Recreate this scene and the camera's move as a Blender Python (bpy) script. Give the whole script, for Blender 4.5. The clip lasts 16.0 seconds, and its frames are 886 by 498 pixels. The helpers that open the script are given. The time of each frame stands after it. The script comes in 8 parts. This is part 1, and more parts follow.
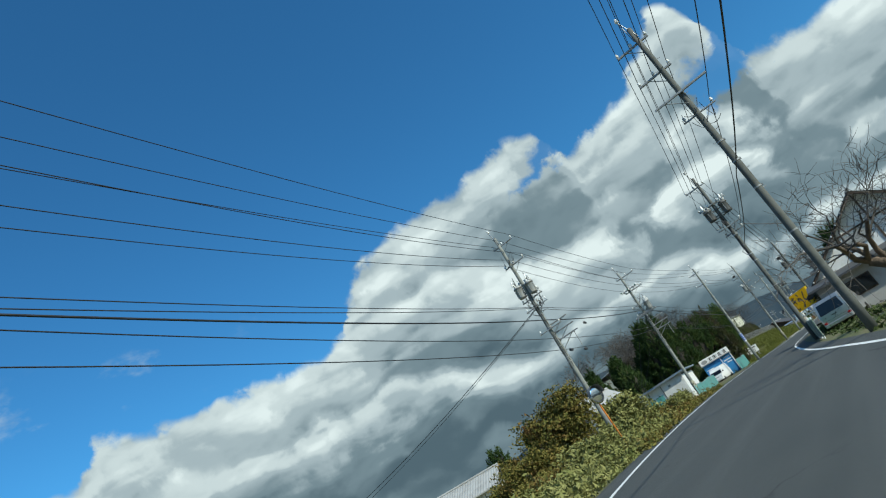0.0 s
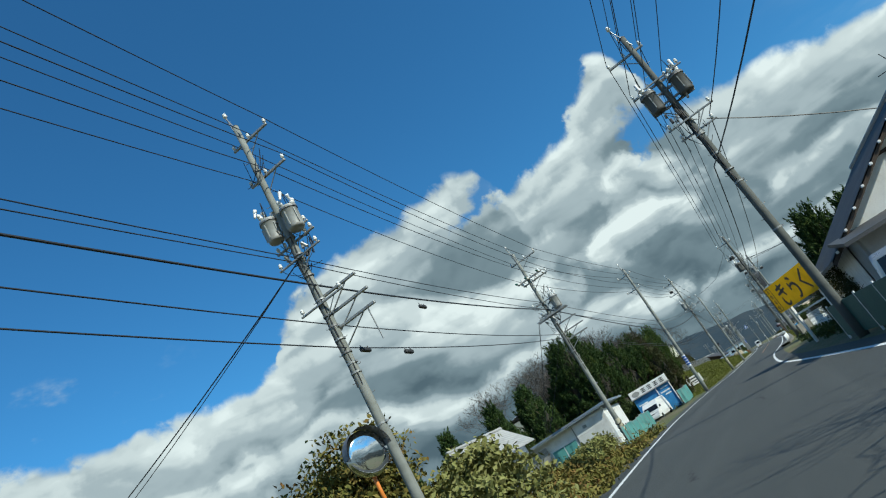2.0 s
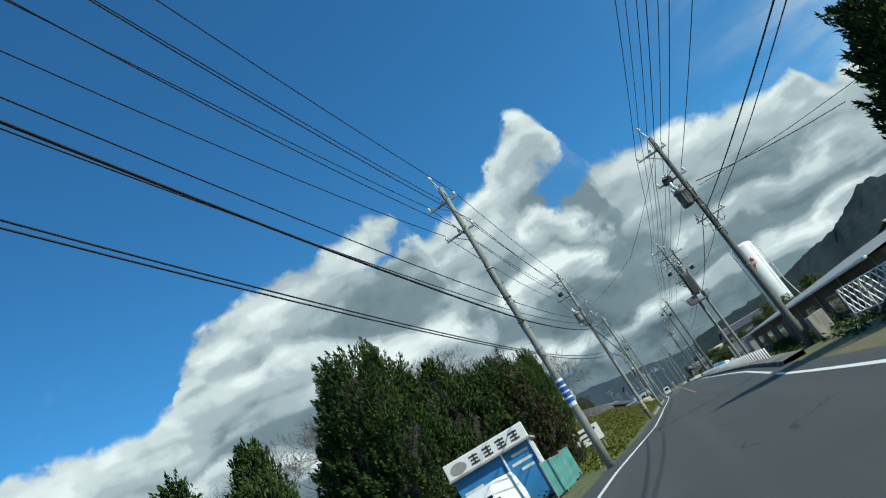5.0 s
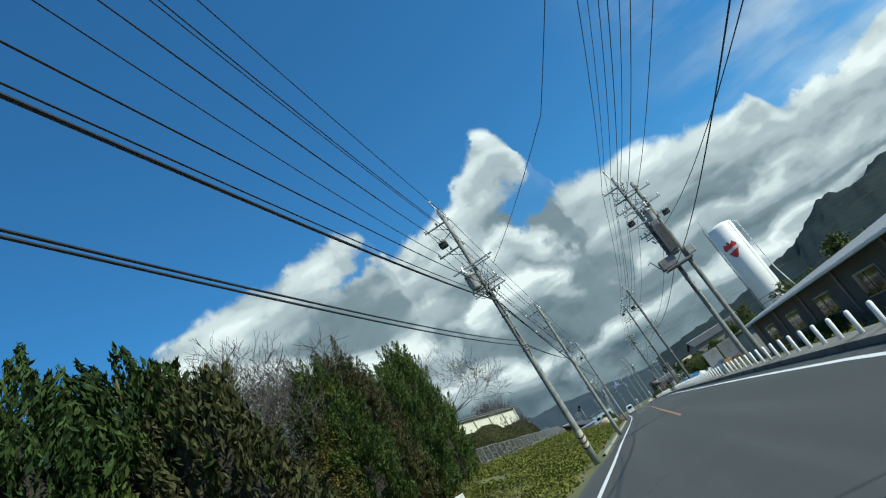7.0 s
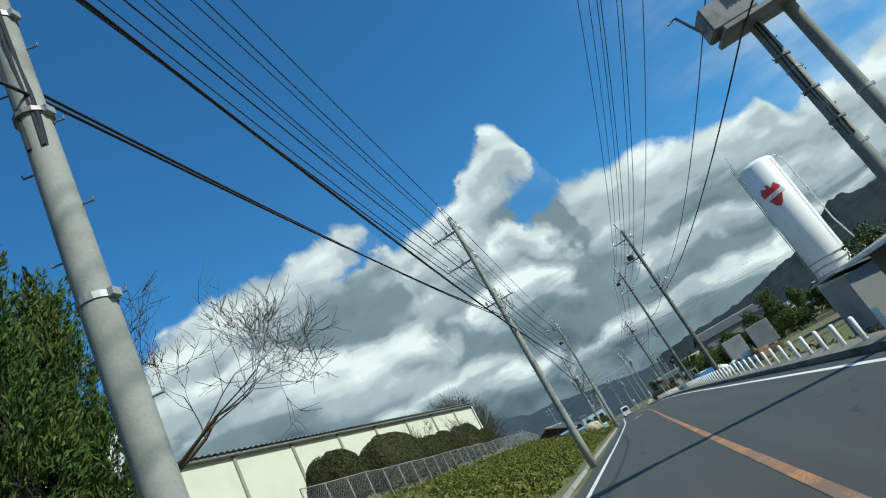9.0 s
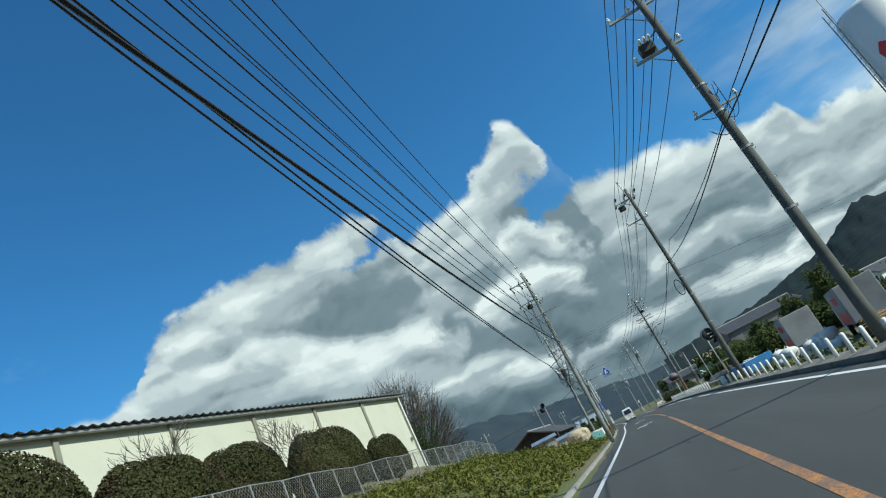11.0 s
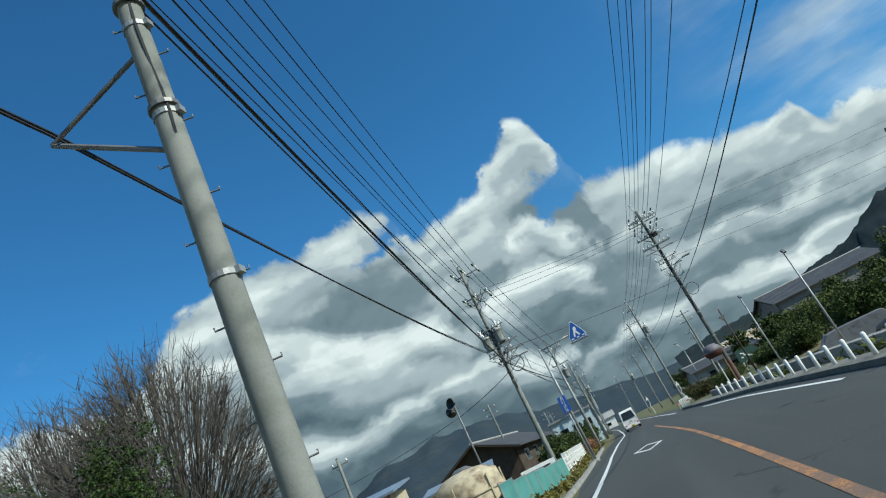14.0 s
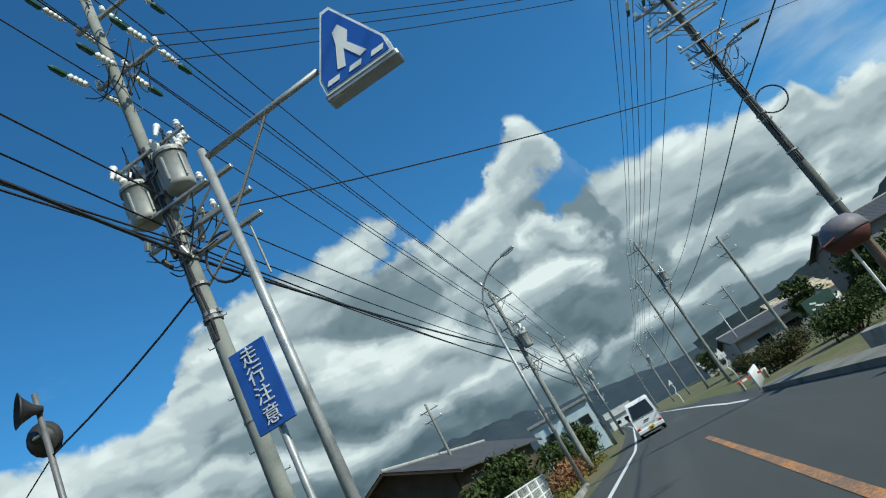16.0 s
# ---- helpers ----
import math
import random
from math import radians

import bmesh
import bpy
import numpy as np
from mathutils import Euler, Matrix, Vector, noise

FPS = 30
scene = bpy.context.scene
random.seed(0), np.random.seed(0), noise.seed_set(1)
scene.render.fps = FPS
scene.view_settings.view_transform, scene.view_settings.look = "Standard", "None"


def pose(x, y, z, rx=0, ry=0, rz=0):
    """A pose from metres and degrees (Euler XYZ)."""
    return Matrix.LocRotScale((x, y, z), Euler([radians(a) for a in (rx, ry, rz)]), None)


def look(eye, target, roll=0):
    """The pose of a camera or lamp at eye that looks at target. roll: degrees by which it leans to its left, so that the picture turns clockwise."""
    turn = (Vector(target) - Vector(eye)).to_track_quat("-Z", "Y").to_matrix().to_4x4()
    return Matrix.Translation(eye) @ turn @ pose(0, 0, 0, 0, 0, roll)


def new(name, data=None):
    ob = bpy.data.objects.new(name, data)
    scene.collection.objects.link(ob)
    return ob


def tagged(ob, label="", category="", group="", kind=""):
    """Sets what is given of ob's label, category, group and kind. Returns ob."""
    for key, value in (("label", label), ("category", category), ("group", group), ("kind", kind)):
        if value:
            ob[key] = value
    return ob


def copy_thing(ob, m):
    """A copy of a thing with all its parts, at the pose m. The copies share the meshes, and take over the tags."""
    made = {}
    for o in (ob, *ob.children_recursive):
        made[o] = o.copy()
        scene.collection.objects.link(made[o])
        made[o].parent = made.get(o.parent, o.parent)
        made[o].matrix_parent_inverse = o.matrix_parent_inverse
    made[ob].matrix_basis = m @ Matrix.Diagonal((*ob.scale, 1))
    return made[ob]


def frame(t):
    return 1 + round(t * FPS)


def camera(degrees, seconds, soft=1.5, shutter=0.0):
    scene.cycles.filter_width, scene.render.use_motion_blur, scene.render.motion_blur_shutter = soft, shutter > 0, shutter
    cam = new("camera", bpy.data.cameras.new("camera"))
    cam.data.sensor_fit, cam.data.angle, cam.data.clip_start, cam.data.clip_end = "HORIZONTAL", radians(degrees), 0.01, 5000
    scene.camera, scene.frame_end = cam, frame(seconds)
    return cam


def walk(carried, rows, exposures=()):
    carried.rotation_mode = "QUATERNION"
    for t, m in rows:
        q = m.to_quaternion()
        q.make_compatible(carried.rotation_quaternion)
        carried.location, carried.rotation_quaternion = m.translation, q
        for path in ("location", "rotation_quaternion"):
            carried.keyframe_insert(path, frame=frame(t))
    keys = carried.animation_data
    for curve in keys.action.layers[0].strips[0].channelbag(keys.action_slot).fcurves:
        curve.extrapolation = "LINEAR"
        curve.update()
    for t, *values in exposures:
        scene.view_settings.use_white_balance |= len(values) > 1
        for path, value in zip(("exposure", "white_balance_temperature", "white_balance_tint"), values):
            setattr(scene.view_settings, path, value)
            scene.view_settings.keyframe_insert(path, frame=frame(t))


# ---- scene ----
cam = camera(68.07, 16.0, soft=1.15)


def aim(x, y, z, yaw, pitch, roll):
    """A camera pose: heading, tilt, then roll about its own axis."""
    return pose(x, y, z, 90 + pitch, 0, yaw) @ pose(0, 0, 0, 0, 0, roll)


PATH = [
    (0, aim(7.481, -0.000, 1.3, 25.109, 20.315, -30.227)),
    (0.5, aim(5.979, 5.763, 1.3, 23.439, 20.669, -30.679)),
    (1, aim(4.586, 11.423, 1.3, 21.736, 20.538, -30.509)),
    (1.5, aim(3.473, 17.086, 1.3, 20.311, 20.527, -30.687)),
    (2, aim(2.386, 22.987, 1.3, 18.668, 20.156, -30.550)),
    (2.5, aim(1.457, 28.963, 1.3, 17.164, 20.012, -30.500)),
    (3, aim(0.827, 35.056, 1.3, 15.683, 19.949, -30.922)),
    (3.5, aim(0.097, 41.068, 1.3, 14.226, 19.785, -30.732)),
    (4, aim(-0.208, 47.305, 1.3, 12.821, 19.910, -31.457)),
    (4.5, aim(-0.721, 53.564, 1.3, 11.396, 19.782, -31.311)),
    (5, aim(-1.193, 59.746, 1.3, 9.862, 19.716, -30.660)),
    (7.5, aim(-0.822, 92.252, 1.3, 5.991, 19.549, -31.711)),
    (8, aim(-0.678, 98.299, 1.3, 6.146, 19.453, -30.972)),
    (8.5, aim(-0.585, 105.225, 1.3, 6.434, 19.398, -30.066)),
    (9, aim(-0.411, 112.400, 1.3, 6.836, 19.301, -29.634)),
    (11.5, aim(-0.143, 147.678, 1.3, 8.168, 19.307, -26.557)),
    (12, aim(0.000, 154.791, 1.3, 8.333, 19.319, -26.377)),
    (12.5, aim(0.062, 161.889, 1.3, 8.408, 19.290, -26.154)),
    (13, aim(0.136, 169.107, 1.3, 8.544, 19.308, -26.040)),
    (13.5, aim(0.228, 176.116, 1.3, 8.572, 19.272, -25.936)),
    (14, aim(0.229, 183.287, 1.3, 8.799, 19.459, -26.307)),
    (14.5, aim(0.262, 190.613, 1.3, 8.859, 19.597, -27.141)),
    (15, aim(0.288, 198.027, 1.3, 9.236, 19.736, -27.740)),
    (15.5, aim(0.163, 205.436, 1.3, 9.335, 19.735, -28.225)),
    (16, aim(0.000, 212.785, 1.3, 9.529, 19.968, -29.523)),
]
walk(cam, PATH, ((0, 0.64, 6350, 4), (5, 0.70, 6350, 4), (8, 0.78, 6350, 4), (9.2, 0.74, 6350, 4), (11.5, 0.65, 6350, 4), (16, 0.63, 6350, 4)))

# ---- sky, sun ----
SUN_TO = Vector((0.81, -0.31, 0.72)).normalized()
world = bpy.data.worlds.new("sky")
scene.world = world
world.use_nodes = True
wn = world.node_tree
wn.nodes.clear()


class Nodes:
    """Short names for wiring nodes of one tree."""

    def __init__(self, tree):
        self.t = tree

    def node(self, kind):
        return self.t.nodes.new(kind)

    def put(self, sock, v):
        if isinstance(v, (int, float)):
            sock.default_value = v
        elif isinstance(v, (tuple, list)):
            sock.default_value = (*v, 1.0) if len(v) == 3 and len(sock.default_value) == 4 else v
        else:
            self.t.links.new(v, sock)

    def math(self, op, a, b=0.0, c=None, clamp=False):
        n = self.t.nodes.new("ShaderNodeMath")
        n.operation, n.use_clamp = op, clamp
        self.put(n.inputs[0], a)
        self.put(n.inputs[1], b)
        if c is not None:
            self.put(n.inputs[2], c)
        return n.outputs[0]

    def smooth(self, v, lo, hi, a=0.0, b=1.0):
        n = self.t.nodes.new("ShaderNodeMapRange")
        n.interpolation_type = "SMOOTHSTEP"
        self.put(n.inputs[0], v)
        for i, x in enumerate((lo, hi, a, b)):
            self.put(n.inputs[i + 1], x)
        return n.outputs[0]

    def mix(self, f, a, b, blend="MIX"):
        n = self.t.nodes.new("ShaderNodeMix")
        n.data_type, n.blend_type = "RGBA", blend
        self.put(n.inputs[0], f)
        self.put(n.inputs[6], a)
        self.put(n.inputs[7], b)
        return n.outputs[2]

    def noise(self, vec, scale, detail=4.0, rough=0.55, dist=0.0, dim="3D"):
        n = self.t.nodes.new("ShaderNodeTexNoise")
        n.noise_dimensions = dim
        if vec is not None:
            self.t.links.new(vec, n.inputs["Vector"])
        n.inputs["Scale"].default_value = scale
        n.inputs["Detail"].default_value = detail
        n.inputs["Roughness"].default_value = rough
        n.inputs["Distortion"].default_value = dist
        return n.outputs["Fac"]

    def voronoi(self, vec, scale, feature="F1"):
        n = self.t.nodes.new("ShaderNodeTexVoronoi")
        n.feature = feature
        self.t.links.new(vec, n.inputs["Vector"])
        n.inputs["Scale"].default_value = scale
        return n.outputs["Distance"]

    def ramp(self, f, stops, mode="LINEAR"):
        n = self.t.nodes.new("ShaderNodeValToRGB")
        n.color_ramp.interpolation = mode
        el = n.color_ramp.elements
        while len(el) < len(stops):
            el.new(0.5)
        for e, (p, c) in zip(el, stops):
            e.position = p
            e.color = (c, c, c, 1) if isinstance(c, (int, float)) else (*c, 1)
        self.put(n.inputs[0], f)
        return n.outputs[0]

    def xyz(self, vec):
        n = self.t.nodes.new("ShaderNodeSeparateXYZ")
        self.t.links.new(vec, n.inputs[0])
        return n.outputs

    def vec(self, x, y, z):
        n = self.t.nodes.new("ShaderNodeCombineXYZ")
        for s, v in zip(n.inputs, (x, y, z)):
            self.put(s, v)
        return n.outputs[0]


def build_sky():
    n = Nodes(wn)
    sky = n.node("ShaderNodeTexSky")
    sky.sky_type, sky.sun_disc = "NISHITA", False
    sky.sun_elevation = math.asin(SUN_TO.z)
    sky.sun_rotation = math.atan2(SUN_TO.x, SUN_TO.y)
    sky.air_density, sky.dust_density, sky.ozone_density = 1.0, 0.6, 1.6
    way = n.node("ShaderNodeTexCoord").outputs["Generated"]
    x, y, z = n.xyz(way)
    deg = 180 / math.pi
    az = n.math("MULTIPLY", n.math("ARCTAN2", x, y), deg)
    el = n.math("MULTIPLY", n.math("ARCSINE", z), deg)
    # cloud field in degrees, bent by coarse noise
    flat = n.vec(n.math("MULTIPLY", az, 0.02), n.math("MULTIPLY", el, 0.02), 0.3)
    big = n.math("SUBTRACT", n.noise(flat, 7, 3, 0.5), 0.5)
    mid = n.math("SUBTRACT", n.noise(flat, 17, 5, 0.52, 0.3), 0.5)
    fine = n.math("SUBTRACT", n.noise(flat, 48, 5, 0.55, 0.2), 0.5)
    az_bent = n.math("ADD", az, n.math("ADD", n.math("MULTIPLY", mid, 2.0), n.math("MULTIPLY", fine, 1.0)))
    bent = n.vec(n.math("MULTIPLY", az_bent, 0.02), n.math("MULTIPLY", n.math("ADD", el, n.math("MULTIPLY", fine, 1.8)), 0.02), 0.3)
    knobs = n.math("SUBTRACT", 0.42, n.voronoi(bent, 13.0, "SMOOTH_F1"))
    beads = n.math("SUBTRACT", 0.42, n.voronoi(bent, 31.0, "SMOOTH_F1"))
    ragged = n.math("ADD", n.math("MULTIPLY", mid, 2.0), n.math("MULTIPLY", fine, 0.9))
    ragged = n.math("ADD", ragged, n.math("ADD", n.math("MULTIPLY", knobs, 1.5), n.math("MULTIPLY", beads, 0.6)))
    # long flat streaks, level with the horizon
    streak = n.math("SUBTRACT", n.noise(n.vec(n.math("MULTIPLY", n.math("ADD", az, n.math("MULTIPLY", el, 0.6)), 0.011), n.math("MULTIPLY", el, 0.055), 2.0), 5.0, 4, 0.45, 0.4), 0.5)
    u = n.math("DIVIDE", n.math("ADD", az_bent, 70.0), 110.0)

    soft_edge = n.math("ADD", n.math("MULTIPLY", mid, 2.2), n.math("MULTIPLY", knobs, 1.9))

    def crest_depth(stops, rough=None):
        """Degrees below a bank's upper edge, which runs through stops of bearing and elevation."""
        line = n.math("MULTIPLY", n.ramp(u, [(max(0.0, min(1.0, (a + 70) / 110)), (e + 10) / 50) for a, e in stops]), 50.0)
        return n.math("SUBTRACT", n.math("ADD", line, ragged if rough is None else n.math("MULTIPLY", soft_edge, rough)), n.math("ADD", el, 10.0))

    def bank_tone(depth, thick, top=0.86, base=0.16):
        """Sunlit crown, then shade growing towards the flat base of a bank."""
        d = n.math("DIVIDE", n.math("ADD", depth, n.math("MULTIPLY", streak, 7.0)), thick * 1.6)
        return n.ramp(n.math("ADD", d, 0.0, clamp=True), [(0.0, top - 0.04), (0.16, top + 0.06), (0.40, top * 0.6 + base * 0.4), (0.68, base + 0.04), (1.0, base)], "EASE")

    tops = ((-70, 15), (-60, 15.5), (-58, 17.6), (-53.7, 17.2), (-47.3, 16.8), (-42, 17.4), (-36.6, 17.6), (-35.6, 20.6), (-33.5, 22.2),
            (-29.6, 23.8), (-23, 24.6), (-17.5, 24.7), (-15, 25.6), (-12.2, 24.9), (-11.2, 21.6), (-9, 22.0), (-3.6, 22.4), (-2.2, 24.2),
            (0.9, 26.0), (1.9, 26.8), (3.4, 25.4), (4.4, 23.4), (5.2, 19.4), (9, 18.2), (12.4, 17.4), (17.0, 16.4), (20, 15.0), (22, 15.6),
            (23, 13.2), (27, 12.5), (40, 16))
    depth = crest_depth(tops)
    mask = n.smooth(depth, -0.35, 0.6)
    # blue hole between the two heads, thinner rags at the left
    el_bent = n.math("ADD", el, n.math("ADD", n.math("MULTIPLY", mid, 5.0), n.math("MULTIPLY", fine, 3.0)))
    az_gap = n.math("ADD", az, n.math("ADD", n.math("MULTIPLY", big, 5.0), n.math("MULTIPLY", n.math("SUBTRACT", fine, mid), 3.0)))

    def gap(*corners):
        """Inside of a convex outline of clear sky, corners in degrees, counter-clockwise."""
        inside = None
        for (a0, e0), (a1, e1) in zip(corners, corners[1:] + corners[:1]):
            ln = math.hypot(a1 - a0, e1 - e0)
            d = n.math("MULTIPLY_ADD", az_gap, -(e1 - e0) / ln, n.math("MULTIPLY_ADD", el_bent, (a1 - a0) / ln, ((e1 - e0) * a0 - (a1 - a0) * e0) / ln))
            inside = d if inside is None else n.math("MINIMUM", inside, d)
        return n.smooth(inside, -0.6, 0.55)

    hole = n.math("MAXIMUM", gap((-16.2, 21.3), (-10.3, 21.9), (-10.8, 24.2), (-12.2, 24.6)), gap((-1.0, 20.0), (1.0, 17.4), (6.6, 18.6), (6.2, 23.0), (4.2, 22.0)))
    mask = n.math("MULTIPLY", mask, n.math("SUBTRACT", 1.0, n.math("MULTIPLY", hole, 0.92)))
    rags = n.math("MULTIPLY", n.smooth(n.noise(n.vec(n.math("MULTIPLY", az, 0.03), n.math("MULTIPLY", el, 0.05), 4.0), 5, 5, 0.6), 0.55, 0.8),
                  n.smooth(n.math("ABSOLUTE", n.math("SUBTRACT", el, 21.0)), 4.0, 1.0))
    rags = n.math("MULTIPLY", rags, n.smooth(az, -40.0, -52.0))
    # thin high cloud towards the sun's side
    veil = n.math("MULTIPLY", n.smooth(n.noise(n.vec(n.math("MULTIPLY", n.math("ADD", az, n.math("MULTIPLY", el, 1.1)), 0.015), n.math("MULTIPLY", el, 0.06), 9.0), 4, 5, 0.55), 0.35, 0.75),
                  n.smooth(az, 12.0, 34.0))
    veil = n.math("MULTIPLY", veil, n.smooth(el, 45.0, 20.0))
    mask = n.math("MAXIMUM", mask, n.math("MAXIMUM", n.math("MULTIPLY", rags, 0.6), n.math("MULTIPLY", veil, 0.75)))
    # banks behind one another, each lit on its crown and grey at its base, the farther ones lower
    tone = bank_tone(depth, 5.8, 0.82, 0.30)
    az_soft = n.math("ADD", az, n.math("ADD", n.math("MULTIPLY", mid, 9.0), n.math("MULTIPLY", streak, 6.0)))
    banks = (
        (3.6, 0.92, 0.26, -4.4, 2.2, ((-8, 17.0), (-4.8, 17.6), (-3.1, 18.8), (-0.7, 19.0), (1.2, 17.2), (5, 14.0))),
        (3.6, 0.62, 0.22, 5.0, 40.0, ((2, 14.4), (9, 13.6), (14, 14.0), (19, 12.6), (26, 11.4), (34, 11.0))),
        (6.4, 0.88, 0.18, -38.0, -11.0, ((-50, 16.0), (-37, 17.6), (-34, 19.4), (-29.6, 18.6), (-26.4, 19.2), (-22, 17.0), (-17.3, 15.8), (-13.2, 15.2), (-8, 14.0))),
        (4.2, 0.94, 0.14, -7.4, 2.4, ((-10, 13.4), (-7.3, 13.9), (-4.8, 14.7), (-2.9, 15.2), (-0.9, 14.6), (1.1, 13.2), (5, 10.5))),
        (2.8, 0.74, 0.20, 6.0, 40.0, ((4, 9.6), (8.9, 10.8), (12.6, 10.3), (18.8, 9.6), (22.7, 10.2), (30, 9.0))),
        (3.6, 0.82, 0.10, -75.0, -3.0, ((-70, 14), (-50, 12.6), (-45, 12.0), (-34.4, 11.8), (-29, 11.2), (-26, 9.0), (-23.3, 9.0), (-17.8, 9.7), (-12.4, 9.7), (-7.3, 8.9), (0, 7.2))),
        (2.8, 0.80, 0.20, -1.0, 40.0, ((-4, 5.0), (-0.8, 5.6), (0.8, 6.0), (3.8, 6.7), (9.5, 6.8), (14.1, 5.6), (19.0, 6.3), (30, 7))),
    )
    for thick, top, base, a0, a1, stops in banks:
        d = crest_depth(stops, 1.15)
        edge = n.smooth(n.math("ADD", d, n.math("MULTIPLY", streak, 2.0)), -0.6, 0.9)
        edge = n.math("MULTIPLY", edge, n.math("MULTIPLY", n.smooth(az_soft, a0 - 1.6, a0 + 1.6), n.smooth(az_soft, a1 + 1.6, a1 - 1.6)))
        tone = n.math("ADD", n.math("MULTIPLY", tone, n.math("SUBTRACT", 1.0, edge)), n.math("MULTIPLY", bank_tone(d, thick, top, base), edge))
    roll = n.vec(n.math("MULTIPLY", az_bent, 0.012), n.math("MULTIPLY", n.math("ADD", el, n.math("MULTIPLY", mid, 2.0)), 0.024), 0.7)
    over = n.vec(n.math("MULTIPLY", n.math("ADD", az_bent, 1.0), 0.012), n.math("MULTIPLY", n.math("ADD", el, n.math("MULTIPLY_ADD", mid, 2.0, 1.3)), 0.024), 0.7)
    curls = n.noise(roll, 12.0, 3.0, 0.45, 0.4)
    lit = n.math("SUBTRACT", curls, n.noise(over, 12.0, 3.0, 0.45, 0.4))
    tone = n.math("ADD", tone, n.math("ADD", n.math("MULTIPLY", n.math("SUBTRACT", curls, 0.5), 0.30), n.math("MULTIPLY", lit, 0.62)))
    puffs = n.math("ADD", n.math("MULTIPLY", knobs, 0.22), n.math("MULTIPLY", beads, 0.12))
    tone = n.math("ADD", tone, n.math("MULTIPLY", puffs, n.smooth(depth, 6.0, 0.5, 0.25, 1.0)))
    cloud = n.ramp(n.math("ADD", tone, 0.0, clamp=True), [(0.0, (0.66, 1.02, 1.26)), (0.3, (1.40, 1.92, 2.20)), (0.62, (2.95, 3.55, 3.82)), (0.85, (4.6, 5.2, 5.3)), (1.0, (5.9, 6.5, 6.5))], "EASE")
    blue = n.mix(1.0, sky.outputs[0], (0.28, 0.76, 1.06), "MULTIPLY")
    out = n.mix(mask, blue, cloud)
    bg = n.node("ShaderNodeBackground")
    n.put(bg.inputs[0], out)
    bg.inputs[1].default_value = 0.086
    wn.links.new(bg.outputs[0], n.node("ShaderNodeOutputWorld").inputs[0])


build_sky()
sun = new("sun", bpy.data.lights.new("sun", "SUN"))
sun.data.energy, sun.data.angle, sun.data.color = 3.15, radians(0.6), (0.97, 0.94, 0.82)
sun.matrix_world = look(SUN_TO * 200, (0, 0, 0))

# ---- materials ----


def material(name, make, rough=0.7, metal=0.0, bump=None, spec=0.5):
    m = bpy.data.materials.new(name)
    m.use_nodes = True
    t = m.node_tree
    n = Nodes(t)
    b = t.nodes["Principled BSDF"]
    pos = n.node("ShaderNodeTexCoord").outputs["Object"]
    col, rgh, hgt = make(n, pos)
    n.put(b.inputs["Base Color"], col)
    n.put(b.inputs["Roughness"], rgh if rgh is not None else rough)
    b.inputs["Metallic"].default_value = metal
    b.inputs["Specular IOR Level"].default_value = spec
    if hgt is not None and bump:
        k = n.node("ShaderNodeBump")
        k.inputs["Strength"].default_value, k.inputs["Distance"].default_value = bump
        n.put(k.inputs["Height"], hgt)
        t.links.new(k.outputs[0], b.inputs["Normal"])
    return m


def weathered(name, base, dark, rough=0.7, metal=0.0, grain=30.0, patch=2.0, amount=0.6, bump=(0.3, 0.01), jitter=0.0):
    """Two scales of wear over one colour, with a small step from object to object."""

    def make(n, pos):
        a = n.noise(pos, grain, 4, 0.6)
        p = n.smooth(n.noise(pos, patch, 5, 0.6), 0.42, 0.72)
        c = n.mix(n.math("MULTIPLY", p, amount), base, dark)
        c = n.mix(n.math("MULTIPLY", n.smooth(a, 0.45, 0.8), amount * 0.5), c, dark)
        if jitter:
            r = n.node("ShaderNodeObjectInfo").outputs["Random"]
            c = n.mix(1.0, c, n.ramp(r, [(0, 1 - jitter), (1, 1 + jitter)]), "MULTIPLY")
        return c, n.math("ADD", rough - 0.08, n.math("MULTIPLY", a, 0.16)), a

    return material(name, make, rough, metal, bump)


def mat_asphalt():
    def make(n, pos):
        grain = n.noise(pos, 220, 3, 0.7)
        patch = n.noise(pos, 0.35, 5, 0.55, 0.4)
        x, y, z = n.xyz(pos)
        tracks = n.noise(n.vec(n.math("MULTIPLY", x, 1.2), n.math("MULTIPLY", y, 0.03), 0), 1.0, 3, 0.5)
        crack = n.smooth(n.voronoi(n.vec(n.math("ADD", x, n.math("MULTIPLY", patch, 2.0)), n.math("ADD", y, n.math("MULTIPLY", n.noise(pos, 1.7, 4), 1.5)), 0), 0.16, "DISTANCE_TO_EDGE"), 0.006, 0.002)
        crack = n.math("MULTIPLY", crack, n.smooth(patch, 0.5, 0.62))
        c = n.mix(patch, (0.038, 0.042, 0.040), (0.060, 0.064, 0.061))
        c = n.mix(n.math("MULTIPLY", n.smooth(tracks, 0.45, 0.7), 0.5), c, (0.077, 0.081, 0.077))
        c = n.mix(n.math("MULTIPLY", n.smooth(grain, 0.5, 0.75), 0.5), c, (0.125, 0.13, 0.122))
        c = n.mix(crack, c, (0.02, 0.02, 0.02))
        return c, n.math("ADD", 0.78, n.math("MULTIPLY", patch, 0.12)), grain

    return material("asphalt", make, bump=(0.35, 0.01))


